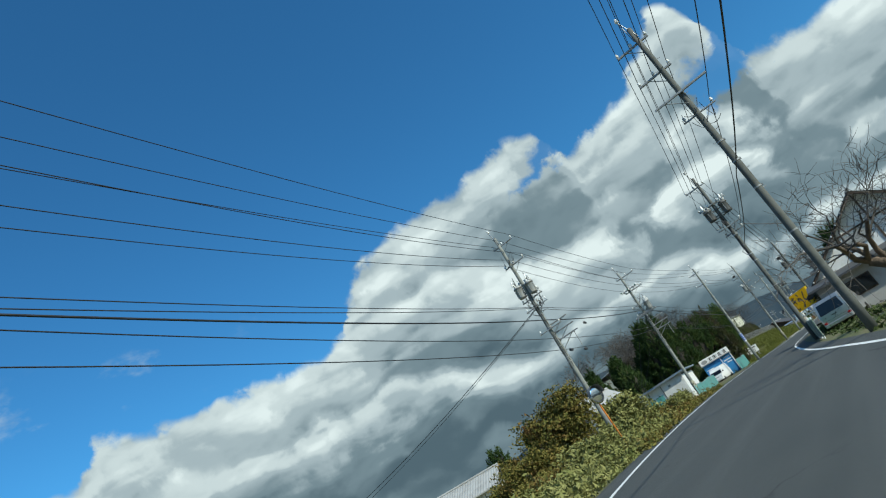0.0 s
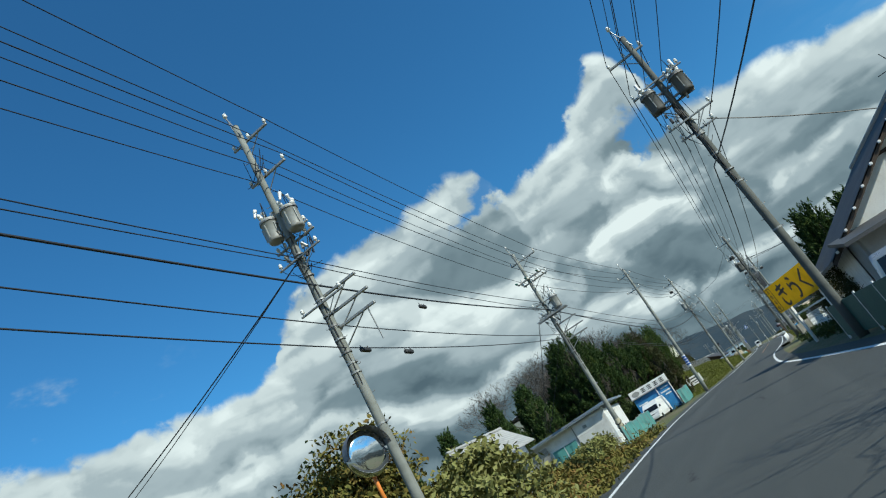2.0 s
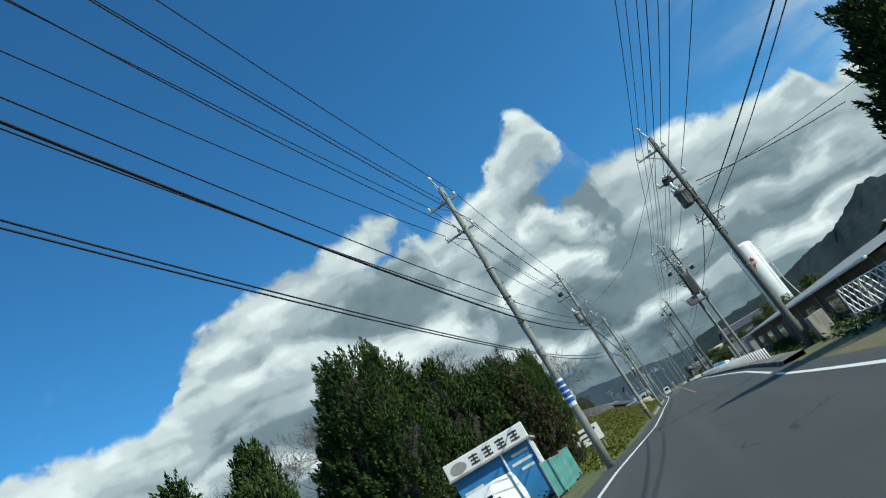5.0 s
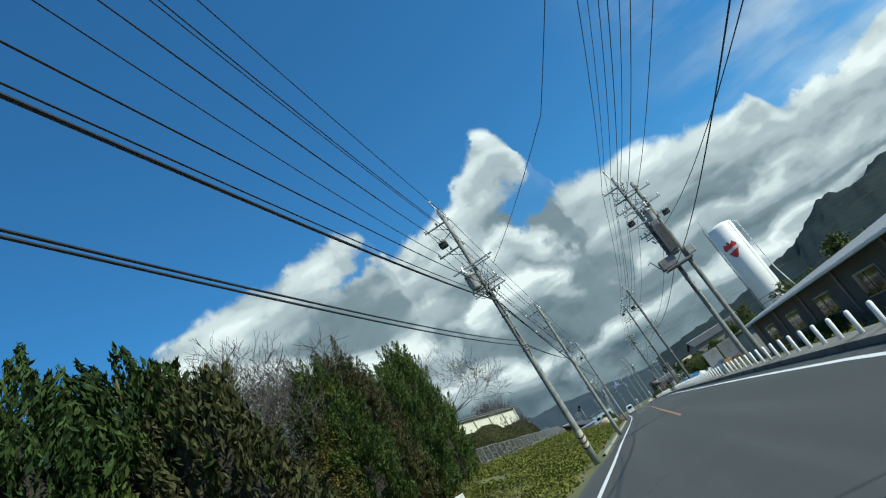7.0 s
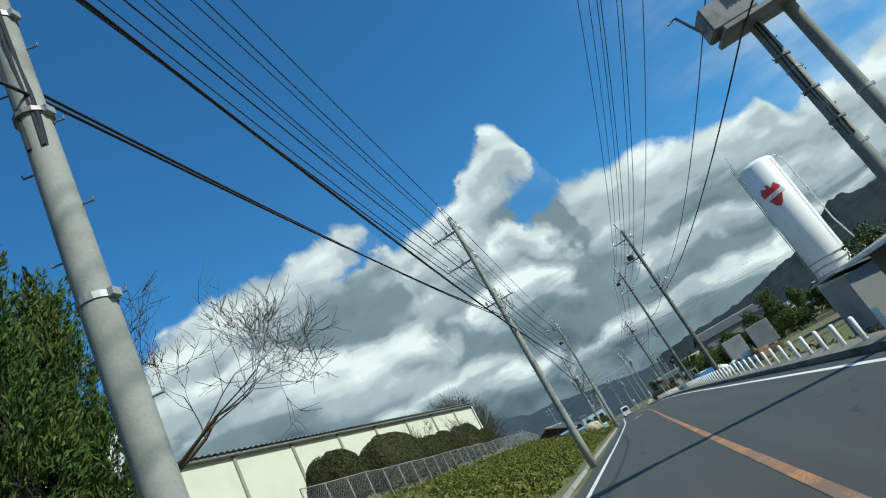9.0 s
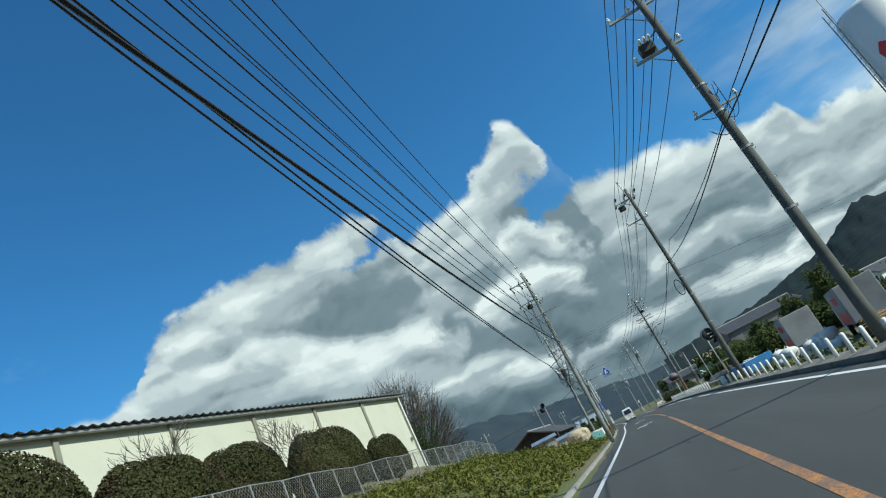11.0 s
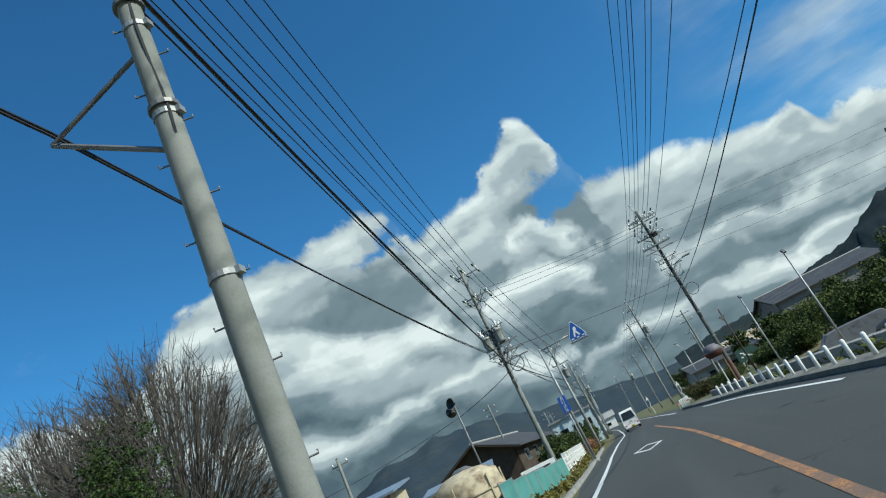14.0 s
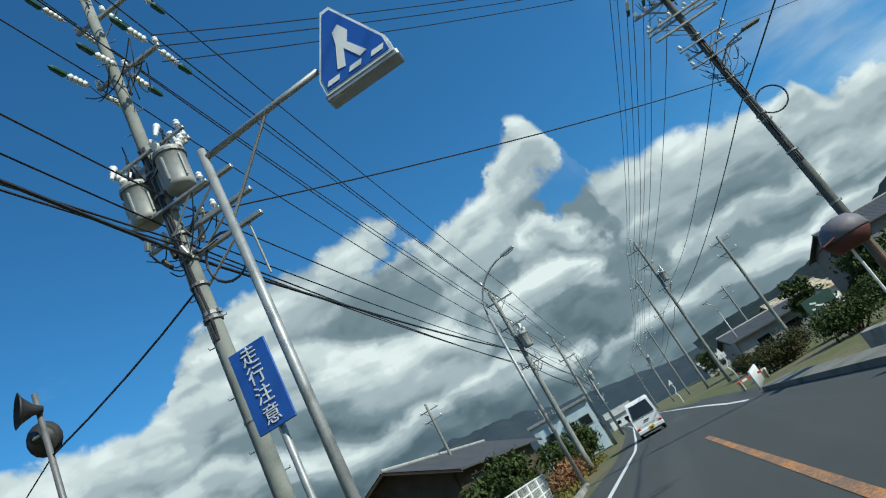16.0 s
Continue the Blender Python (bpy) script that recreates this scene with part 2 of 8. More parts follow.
def mat_paint(name, col, wear=0.5):
    def make(n, pos):
        a = n.noise(pos, 26, 5, 0.7)
        p = n.noise(pos, 1.1, 5, 0.6)
        w = n.smooth(n.math("ADD", n.math("MULTIPLY", a, 0.6), n.math("MULTIPLY", p, 0.4)), 0.62 - 0.16 * wear, 0.74 - 0.16 * wear)
        return n.mix(n.math("MULTIPLY", w, 0.8), col, (0.09, 0.09, 0.088)), 0.62, a

    return material(name, make, bump=(0.2, 0.004))


def mat_ground():
    def make(n, pos):
        p = n.noise(pos, 0.12, 6, 0.6)
        a = n.noise(pos, 3.0, 6, 0.65)
        g = n.noise(pos, 40, 4, 0.7)
        c = n.mix(n.smooth(p, 0.42, 0.6), (0.10, 0.11, 0.035), (0.16, 0.125, 0.07))
        c = n.mix(n.smooth(a, 0.45, 0.65), c, (0.075, 0.09, 0.028))
        c = n.mix(n.math("MULTIPLY", n.smooth(g, 0.5, 0.75), 0.5), c, (0.22, 0.19, 0.11))
        return c, 0.95, a

    return material("earth_and_grass", make, bump=(0.6, 0.05))


def mat_leaf(name, c0, c1, c2, rough=0.75):
    def make(n, pos):
        r = n.node("ShaderNodeNewGeometry").outputs["Random Per Island"]
        p = n.noise(pos, 0.8, 4, 0.6)
        c = n.mix(r, c0, c1)
        c = n.mix(n.smooth(p, 0.5, 0.72), c, c2)
        return c, rough, None

    m = material(name, make, spec=0.15)
    return m


def mat_hill(name, c0, c1, c2):
    def make(n, pos):
        a = n.noise(pos, 0.035, 8, 0.7)
        b = n.noise(pos, 0.008, 5, 0.6)
        v = n.voronoi(pos, 0.11)
        c = n.mix(n.smooth(a, 0.4, 0.62), c0, c1)
        c = n.mix(n.smooth(b, 0.5, 0.65), c, c2)
        c = n.mix(n.math("MULTIPLY", n.smooth(v, 0.2, 0.7), 0.4), c, c0)
        return c, 0.95, v

    return material(name, make, bump=(0.35, 2.0), spec=0.05)


ASPHALT = mat_asphalt()
LINE_WHITE = mat_paint("road_paint_white", (0.72, 0.72, 0.70), 0.45)
LINE_ORANGE = mat_paint("road_paint_orange", (0.60, 0.25, 0.065), 1.25)
GROUND = mat_ground()
CONCRETE = weathered("pole_concrete", (0.25, 0.26, 0.24), (0.110, 0.120, 0.100), 0.85, 0, 45, 1.3, 0.7, (0.4, 0.006), 0.12)
KERB = weathered("kerb_concrete", (0.34, 0.33, 0.31), (0.16, 0.15, 0.13), 0.9, 0, 30, 1.5, 0.8, (0.5, 0.01))
DARK_CONCRETE = weathered("mossy_concrete", (0.20, 0.19, 0.17), (0.07, 0.075, 0.05), 0.92, 0, 14, 0.8, 0.9, (0.6, 0.02))
STEEL = weathered("galvanised_steel", (0.36, 0.37, 0.37), (0.20, 0.20, 0.19), 0.5, 0.4, 60, 4, 0.6, (0.15, 0.003))
DARK_STEEL = weathered("dull_steel", (0.22, 0.22, 0.22), (0.10, 0.09, 0.085), 0.55, 0.5, 60, 4, 0.6, (0.15, 0.003))
CERAMIC = weathered("white_porcelain", (0.80, 0.81, 0.80), (0.5, 0.5, 0.48), 0.22, 0, 20, 5, 0.25, None)
TRANSFORMER_GREY = weathered("transformer_paint", (0.36, 0.375, 0.365), (0.22, 0.19, 0.16), 0.5, 0.1, 24, 3, 0.5, (0.1, 0.004))
CABLE = weathered("black_cable", (0.018, 0.018, 0.02), (0.04, 0.04, 0.04), 0.55, 0, 30, 3, 0.4, None)
RUBBER = weathered("black_rubber", (0.02, 0.02, 0.02), (0.045, 0.043, 0.04), 0.85, 0, 40, 6, 0.5, (0.2, 0.004))
BARK = weathered("bark", (0.17, 0.125, 0.09), (0.07, 0.055, 0.04), 0.95, 0, 12, 2.0, 0.9, (0.8, 0.03))
TWIG = weathered("bare_twigs", (0.095, 0.084, 0.074), (0.050, 0.045, 0.040), 0.95, 0, 12, 1.0, 0.7, None)
WHITE_PANEL = weathered("cream_wall_panel", (0.57, 0.575, 0.47), (0.47, 0.475, 0.38), 0.6, 0.0, 9, 0.35, 0.5, (0.1, 0.01))
WHITE_PAINT = weathered("white_paint", (0.80, 0.80, 0.78), (0.55, 0.53, 0.48), 0.5, 0, 25, 1.8, 0.5, (0.1, 0.004))
GREY_WALL = weathered("grey_wall", (0.36, 0.36, 0.35), (0.22, 0.215, 0.20), 0.85, 0, 18, 0.6, 0.7, (0.2, 0.01))
DARK_TILE = weathered("dark_roof_tile", (0.055, 0.056, 0.06), (0.10, 0.098, 0.095), 0.6, 0, 22, 0.9, 0.6, (0.3, 0.02))
ROOF_BLUE = weathered("faded_blue_roof", (0.20, 0.28, 0.38), (0.28, 0.22, 0.18), 0.5, 0.2, 16, 0.9, 0.5, (0.2, 0.01))
DARK_WOOD = weathered("dark_timber", (0.075, 0.052, 0.038), (0.035, 0.028, 0.022), 0.85, 0, 20, 1.5, 0.7, (0.4, 0.01))
BLACK_PAINT = weathered("black_paint", (0.03, 0.028, 0.025), (0.07, 0.06, 0.05), 0.5, 0, 20, 2, 0.4, None)
SIGN_BLUE = weathered("blue_sign", (0.02, 0.10, 0.42), (0.04, 0.13, 0.38), 0.35, 0, 20, 1.4, 0.4, None)
SIGN_WHITE = weathered("white_sign", (0.82, 0.82, 0.80), (0.66, 0.65, 0.6), 0.4, 0, 14, 1.5, 0.4, None)
RED_PAINT = weathered("red_paint", (0.60, 0.035, 0.045), (0.46, 0.04, 0.05), 0.45, 0, 12, 0.9, 0.4, None)
ORANGE_PAINT = weathered("orange_paint", (0.72, 0.22, 0.03), (0.45, 0.16, 0.05), 0.5, 0.1, 20, 3, 0.5, None)
TEAL = weathered("teal_mesh_panel", (0.10, 0.32, 0.30), (0.06, 0.18, 0.17), 0.5, 0, 16, 1.1, 0.6, (0.1, 0.004))
GREEN_SHEET = weathered("dark_green_sheet", (0.02, 0.10, 0.075), (0.012, 0.05, 0.04), 0.6, 0, 16, 1.1, 0.6, (0.2, 0.01))
CAR_WHITE = weathered("white_car_paint", (0.80, 0.80, 0.79), (0.68, 0.67, 0.64), 0.25, 0, 8, 1.0, 0.25, None)
CAR_SILVER = weathered("silver_car_paint", (0.50, 0.51, 0.52), (0.42, 0.42, 0.42), 0.3, 0.7, 8, 1.0, 0.25, None)
PLASTIC_DARK = weathered("dark_plastic", (0.03, 0.03, 0.032), (0.06, 0.058, 0.055), 0.6, 0, 20, 3, 0.4, None)
RUST = weathered("rusty_cream_metal", (0.56, 0.48, 0.34), (0.13, 0.065, 0.035), 0.8, 0.1, 7, 1.4, 0.95, (0.3, 0.01))
BLUE_TARP = weathered("blue_tarpaulin", (0.06, 0.24, 0.50), (0.04, 0.16, 0.36), 0.45, 0, 6, 1.2, 0.5, (0.5, 0.03))
BAG_WHITE = weathered("white_bulk_bag", (0.70, 0.70, 0.67), (0.48, 0.46, 0.42), 0.8, 0, 8, 1.5, 0.6, (0.5, 0.03))
PALLET = weathered("pallet_wood", (0.42, 0.28, 0.15), (0.22, 0.14, 0.08), 0.85, 0, 16, 2, 0.7, (0.3, 0.01))
LEAF_CEDAR = mat_leaf("cedar_leaves", (0.020, 0.042, 0.014), (0.048, 0.082, 0.020), (0.080, 0.110, 0.024))
LEAF_DULL = mat_leaf("dull_brown_green_leaves", (0.040, 0.050, 0.020), (0.075, 0.075, 0.030), (0.085, 0.062, 0.034))
LEAF_TWIGGY = mat_leaf("dry_twigs_and_leaves", (0.045, 0.042, 0.030), (0.085, 0.074, 0.055), (0.050, 0.056, 0.028))
LEAF_BUSH = mat_leaf("autumn_bush_leaves", (0.10, 0.11, 0.025), (0.19, 0.15, 0.04), (0.17, 0.085, 0.03))
LEAF_VINE = mat_leaf("pale_vine_leaves", (0.16, 0.17, 0.05), (0.25, 0.24, 0.09), (0.12, 0.14, 0.04))
LEAF_GREEN = mat_leaf("shrub_leaves", (0.035, 0.055, 0.018), (0.075, 0.10, 0.03), (0.05, 0.075, 0.02))
LEAF_YELLOW = mat_leaf("yellow_green_weeds", (0.075, 0.095, 0.020), (0.175, 0.18, 0.035), (0.075, 0.070, 0.026))
LEAF_BAMBOO = mat_leaf("bamboo_leaves", (0.050, 0.072, 0.022), (0.105, 0.125, 0.036), (0.040, 0.058, 0.020))
# near-black brown that stands for the shade deep inside conifer crowns
INNER_SHADE = weathered("shaded_inner_crown", (0.030, 0.026, 0.018), (0.014, 0.014, 0.010), 0.95, 0, 8, 1.5, 0.8, (0.9, 0.1))
# haze of distance is mixed into both hill colours as blue-grey
HILL_NEAR = mat_hill("wooded_hill_haze_tint", (0.019, 0.030, 0.032), (0.028, 0.039, 0.037), (0.036, 0.041, 0.037))
HILL_FAR = mat_hill("far_mountain_haze_tint", (0.034, 0.052, 0.066), (0.046, 0.062, 0.074), (0.056, 0.066, 0.070))


def mat_glass_dark():
    m = bpy.data.materials.new("tinted_glass")
    m.use_nodes = True
    b = m.node_tree.nodes["Principled BSDF"]
    b.inputs["Base Color"].default_value = (0.012, 0.014, 0.016, 1)
    b.inputs["Roughness"].default_value = 0.06
    b.inputs["Specular IOR Level"].default_value = 0.6
    return m


def mat_mirror():
    m = bpy.data.materials.new("mirror")
    m.use_nodes = True
    b = m.node_tree.nodes["Principled BSDF"]
    b.inputs["Base Color"].default_value = (0.75, 0.77, 0.78, 1)
    b.inputs["Roughness"].default_value = 0.08
    b.inputs["Metallic"].default_value = 1.0
    return m


GLASS = mat_glass_dark()


def mat_lit_acrylic(name, col):
    """Thin acrylic sheet that lets daylight through from behind."""
    m = bpy.data.materials.new(name)
    m.use_nodes = True
    n = Nodes(m.node_tree)
    pos = n.node("ShaderNodeTexCoord").outputs["Object"]
    c = n.mix(n.smooth(n.noise(pos, 2.0, 5, 0.6), 0.4, 0.8), col, tuple(v * 0.82 for v in col))
    d, t, x = n.node("ShaderNodeBsdfDiffuse"), n.node("ShaderNodeBsdfTranslucent"), n.node("ShaderNodeMixShader")
    n.put(d.inputs[0], c)
    n.put(t.inputs[0], c)
    x.inputs[0].default_value = 0.5
    m.node_tree.links.new(d.outputs[0], x.inputs[1])
    m.node_tree.links.new(t.outputs[0], x.inputs[2])
    m.node_tree.links.new(x.outputs[0], m.node_tree.nodes["Material Output"].inputs[0])
    return m


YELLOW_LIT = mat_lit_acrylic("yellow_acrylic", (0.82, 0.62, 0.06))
SLEEVE = weathered("worn_guard_sleeve", (0.52, 0.49, 0.36), (0.28, 0.25, 0.18), 0.6, 0, 20, 2.0, 0.7, (0.2, 0.005))
MIRROR = mat_mirror()
RED_LENS = weathered("red_lamp_lens", (0.42, 0.02, 0.02), (0.30, 0.02, 0.02), 0.2, 0, 8, 2, 0.3, None)
CLEAR_LENS = weathered("clear_lamp_lens", (0.72, 0.73, 0.75), (0.5, 0.5, 0.5), 0.15, 0.2, 8, 2, 0.3, None)
PLATE_YELLOW = weathered("yellow_plate", (0.82, 0.60, 0.02), (0.7, 0.5, 0.03), 0.4, 0, 20, 3, 0.2, None)

# ---- mesh helpers ----


class Geo:
    """Gathers vertices and faces of one mesh."""

    def __init__(self):
        self.v, self.f = [], []

    def add(self, verts, faces):
        k = len(self.v)
        self.v.extend(tuple(p) for p in verts)
        self.f.extend(tuple(i + k for i in f) for f in faces)
        return self

    def block(self, size, m=None, bevel=0.0):
        """A box about its middle, its edges chamfered by bevel, moved by the matrix m."""
        sx, sy, sz = (s / 2 for s in size)
        m = m or Matrix()
        if bevel <= 0:
            pts = [(x, y, z) for x in (-sx, sx) for y in (-sy, sy) for z in (-sz, sz)]
            faces = [(0, 1, 3, 2), (4, 6, 7, 5), (0, 4, 5, 1), (2, 3, 7, 6), (0, 2, 6, 4), (1, 5, 7, 3)]
            return self.add([m @ Vector(p) for p in pts], faces)
        b = min(bevel, sx * 0.9, sy * 0.9, sz * 0.9)
        pts, at = [], {}
        for x in (-1, 1):
            for y in (-1, 1):
                for z in (-1, 1):
                    for k in range(3):
                        p = [x * (sx - b), y * (sy - b), z * (sz - b)]
                        p[k] = (x * sx, y * sy, z * sz)[k]
                        at[x, y, z, k] = len(pts)
                        pts.append(p)
        faces = []
        for k in range(3):
            i, j = (k + 1) % 3, (k + 2) % 3
            for s in (-1, 1):
                ring = []
                for a, c in ((-1, -1), (1, -1), (1, 1), (-1, 1)):
                    q = [0, 0, 0]
                    q[k], q[i], q[j] = s, a, c
                    ring.append(at[(*q, k)])
                faces.append(ring if s > 0 else ring[::-1])
            for a in (-1, 1):
                for c in (-1, 1):
                    q0, q1 = [0, 0, 0], [0, 0, 0]
                    q0[k], q1[k] = -1, 1
                    q0[i] = q1[i] = a
                    q0[j] = q1[j] = c
                    ring = [at[(*q0, i)], at[(*q1, i)], at[(*q1, j)], at[(*q0, j)]]
                    faces.append(ring if a * c < 0 else ring[::-1])
        for x in (-1, 1):
            for y in (-1, 1):
                for z in (-1, 1):
                    ring = [at[x, y, z, k] for k in range(3)]
                    faces.append(ring if x * y * z > 0 else ring[::-1])
        return self.add([m @ Vector(p) for p in pts], faces)

    def tube(self, pts, radii, n=8, cap=True):
        """A round bar along pts."""
        pts = [Vector(p) for p in pts]
        if isinstance(radii, (int, float)):
            radii = [radii] * len(pts)
        k = len(self.v)
        side = None
        for i, p in enumerate(pts):
            d = (pts[min(i + 1, len(pts) - 1)] - pts[max(i - 1, 0)]).normalized()
            if side is None:
                side = d.orthogonal().normalized()
            side = (side - d * side.dot(d)).normalized()
            up = d.cross(side)
            for j in range(n):
                a = 2 * math.pi * j / n
                self.v.append(tuple(p + (side * math.cos(a) + up * math.sin(a)) * radii[i]))
        for i in range(len(pts) - 1):
            for j in range(n):
                a, b = k + i * n + j, k + i * n + (j + 1) % n
                self.f.append((a, b, b + n, a + n))
        if cap:
            self.f.append(tuple(k + j for j in range(n))[::-1])
            self.f.append(tuple(k + (len(pts) - 1) * n + j for j in range(n)))
        return self

    def lathe(self, profile, n=16, m=None):
        """A turned shape about z: profile rows of radius, height."""
        m = m or Matrix()
        k = len(self.v)
        for r, z in profile:
            for j in range(n):
                a = 2 * math.pi * j / n
                self.v.append(tuple(m @ Vector((r * math.cos(a), r * math.sin(a), z))))
        for i in range(len(profile) - 1):
            for j in range(n):
                a, b = k + i * n + j, k + i * n + (j + 1) % n
                self.f.append((a, b, b + n, a + n))
        self.f.append(tuple(k + j for j in range(n))[::-1])
        self.f.append(tuple(k + (len(profile) - 1) * n + j for j in range(n)))
        return self

    def prism(self, outline, depth, m=None):
        """A flat outline in xz, given thickness along y."""
        m = m or Matrix()
        n = len(outline)
        pts = [(x, -depth / 2, z) for x, z in outline] + [(x, depth / 2, z) for x, z in outline]
        faces = [tuple(range(n)), tuple(range(2 * n - 1, n - 1, -1))]
        faces += [(i, i + n, (i + 1) % n + n, (i + 1) % n) for i in range(n)]
        return self.add([m @ Vector(p) for p in pts], faces)

    def mesh(self, name, smooth=False):
        me = bpy.data.meshes.new(name)
        me.from_pydata(self.v, [], self.f)
        if smooth:
            me.shade_smooth()
        me.update()
        return me


def part(name, geo, mat, parent=None, label="", smooth=False):
    """Links a shape as one mesh object, under a thing if one is given."""
    me = geo.mesh(name, smooth) if isinstance(geo, Geo) else geo
    if not me.materials:
        me.materials.append(mat)
    ob = new(name, me)
    if parent is not None:
        ob.parent = parent
    if label:
        ob["label"] = label
    return ob


def thing(name, m, label, category, group=""):
    """An empty at the thing's base that holds its parts."""
    ob = new(name)
    ob.empty_display_size = 0.3
    ob.matrix_world = m
    return tagged(ob, label, category, group)


def structure(name, geo, mat, label, category, smooth=False, kind="structure"):
    return tagged(part(name, geo, mat, None, "", smooth), label, category, "", kind)


def lettering(text, size, mat, parent, m, name="lettering"):
    """Flat raised letters as a mesh."""
    cu = bpy.data.curves.new(name, "FONT")
    cu.body, cu.size, cu.extrude = text, size, 0.004
    cu.align_x, cu.align_y = "CENTER", "CENTER"
    cu.resolution_u = 3
    tmp = new("tmp_text", cu)
    dg = bpy.context.evaluated_depsgraph_get()
    me = bpy.data.meshes.new_from_object(tmp.evaluated_get(dg))
    bpy.data.objects.remove(tmp)
    me.transform(m)
    return part(name, me, mat, parent)


# ---- the road's line ----
SPINE = [(-60, 23.0), (-30, 15.2), (0, 7.48), (11.4, 4.59), (23, 2.39), (35, 0.83), (47.3, -0.25), (59.7, -1.1), (75, -1.2), (92, -0.85),
         (112, -0.45), (148, -0.12), (176, 0.2), (198, 0.25), (213, 0.0), (250, -1.3), (300, -3.9), (360, -8), (450, -16), (620, -34)]
SY, SX = np.array([a for a, b in SPINE], float), np.array([b for a, b in SPINE], float)
_t = np.arange(-60, 620.1, 1.0)
_x = np.interp(_t, SY, SX)
for _ in range(3):
    _k = np.ones(9) / 9
    _x = np.convolve(np.pad(_x, 4, mode="reflect", reflect_type="odd"), _k, "valid")


def spine(y):
    return float(np.interp(y, _t, _x))


def beside(y, off, z=0.0):
    """A point off metres to the right of the driven line."""
    d = Vector((spine(y + 1) - spine(y - 1), 2, 0)).normalized()
    return Vector((spine(y) + d.y * off, y - d.x * off, z))


def heading(y):
    """Degrees that the road turns from +y, anticlockwise."""
    return -math.degrees(math.atan2(spine(y + 1) - spine(y - 1), 2))


def right_off(y):
    return float(np.interp(y, [-60, 24, 57, 82, 100, 165, 190, 213, 224, 240, 620], [4.3, 4.2, 3.15, 3.0, 3.6, 4.25, 4.3, 4.1, 3.5, 2.9, 3.0]))


def left_off(y):
    """Offset of the near edge line from the driven line."""
    return float(np.interp(y, [-60, 16, 38, 48, 64, 81, 90, 97, 122, 150, 200, 216, 228, 243, 300, 620], [-3.1, -3.2, -3.15, -3.05, -2.9, -2.75, -2.35, -2.05, -2.1, -1.9, -1.95, -1.95, -1.7, -1.1, -1.0, -1.4]))


def ribbon(y0, y1, offs, step=2.0, z=0.0):
    """A strip along the road between two offsets, which may be functions of y."""
    g = Geo()
    ys = np.linspace(y0, y1, max(2, int((y1 - y0) / step) + 1))
    k = len(offs)
    for y in ys:
        for o in offs:
            o, dz = o if isinstance(o, tuple) else (o, 0.0)
            g.v.append(tuple(beside(y, o(y) if callable(o) else o, z + (dz(y) if callable(dz) else dz))))
    for i in range(len(ys) - 1):
        for j in range(k - 1):
            a = i * k + j
            g.f.append((a, a + 1, a + k + 1, a + k))
    return g


def lump(x, y):
    return noise.noise(Vector((x * 0.15, y * 0.15, 0)))


def ground_height(x, y):
    """Rise of the land beside the road."""
    off = x - spine(min(max(y, -60), 620))
    h = -0.03
    edge = left_off(min(max(y, -60), 620)) - 1.0
    if off < edge:
        bank = np.interp(y, [105, 122, 190, 200, 212], [0, 1, 1, 0.7, 0]) if 105 < y < 212 else 0.0
        h += float(bank) * float(np.interp(-off, [3.2, 5, 11.8, 17, 40], [0, 0.6, 3.0, 4.8, 5.2]))
        corner = math.exp(-(((x + 9.5) / 4.0) ** 2 + ((y - 40) / 6.0) ** 2))
        h += 0.9 * corner
        h += 0.12 * lump(x * 3, y * 3) * min(1, edge - off)
    r = off - right_off(min(max(y, -60), 620))
    if r > 1.3:
        low = float(np.interp(y, [92, 100, 225, 240], [0, 1, 1, 0]))
        h -= low * float(np.interp(r, [1.3, 2.6, 30], [0, 0.7, 1.2]))
    far = math.hypot(x, y - 120)
    h += float(np.interp(far, [180, 900, 4000], [0, -1.0, -2.0]))
    return h


def build_ground():
    g = Geo()
    xs = np.concatenate([[-4000, -2000, -1000, -500, -250, -120, -80, -55], np.arange(-40, -2, 1.3), np.arange(-2, 9, 1.0), np.arange(9, 41, 2.0), [55, 80, 120, 250, 500, 1000, 2000, 4000]])
    ys = np.concatenate([[-1500, -500, -200, -100, -60, -40], np.arange(-20, 262, 2.0), np.arange(270, 420, 15), [450, 520, 620, 800, 1200, 2000, 4500]])
    for y in ys:
        yc = min(max(y, -60), 620)
        for x in xs:
            # columns follow the road close to it
            shift = spine(yc) * max(0.0, 1 - abs(x) / 60)
            px = x + shift
            g.v.append((px, y, ground_height(px, y)))
    n = len(xs)
    for j in range(len(ys) - 1):
        for i in range(n - 1):
            a = j * n + i
            g.f.append((a, a + 1, a + n + 1, a + n))
    return structure("ground", g, GROUND, "rough grass and bare earth beside the road", "ground", smooth=True)


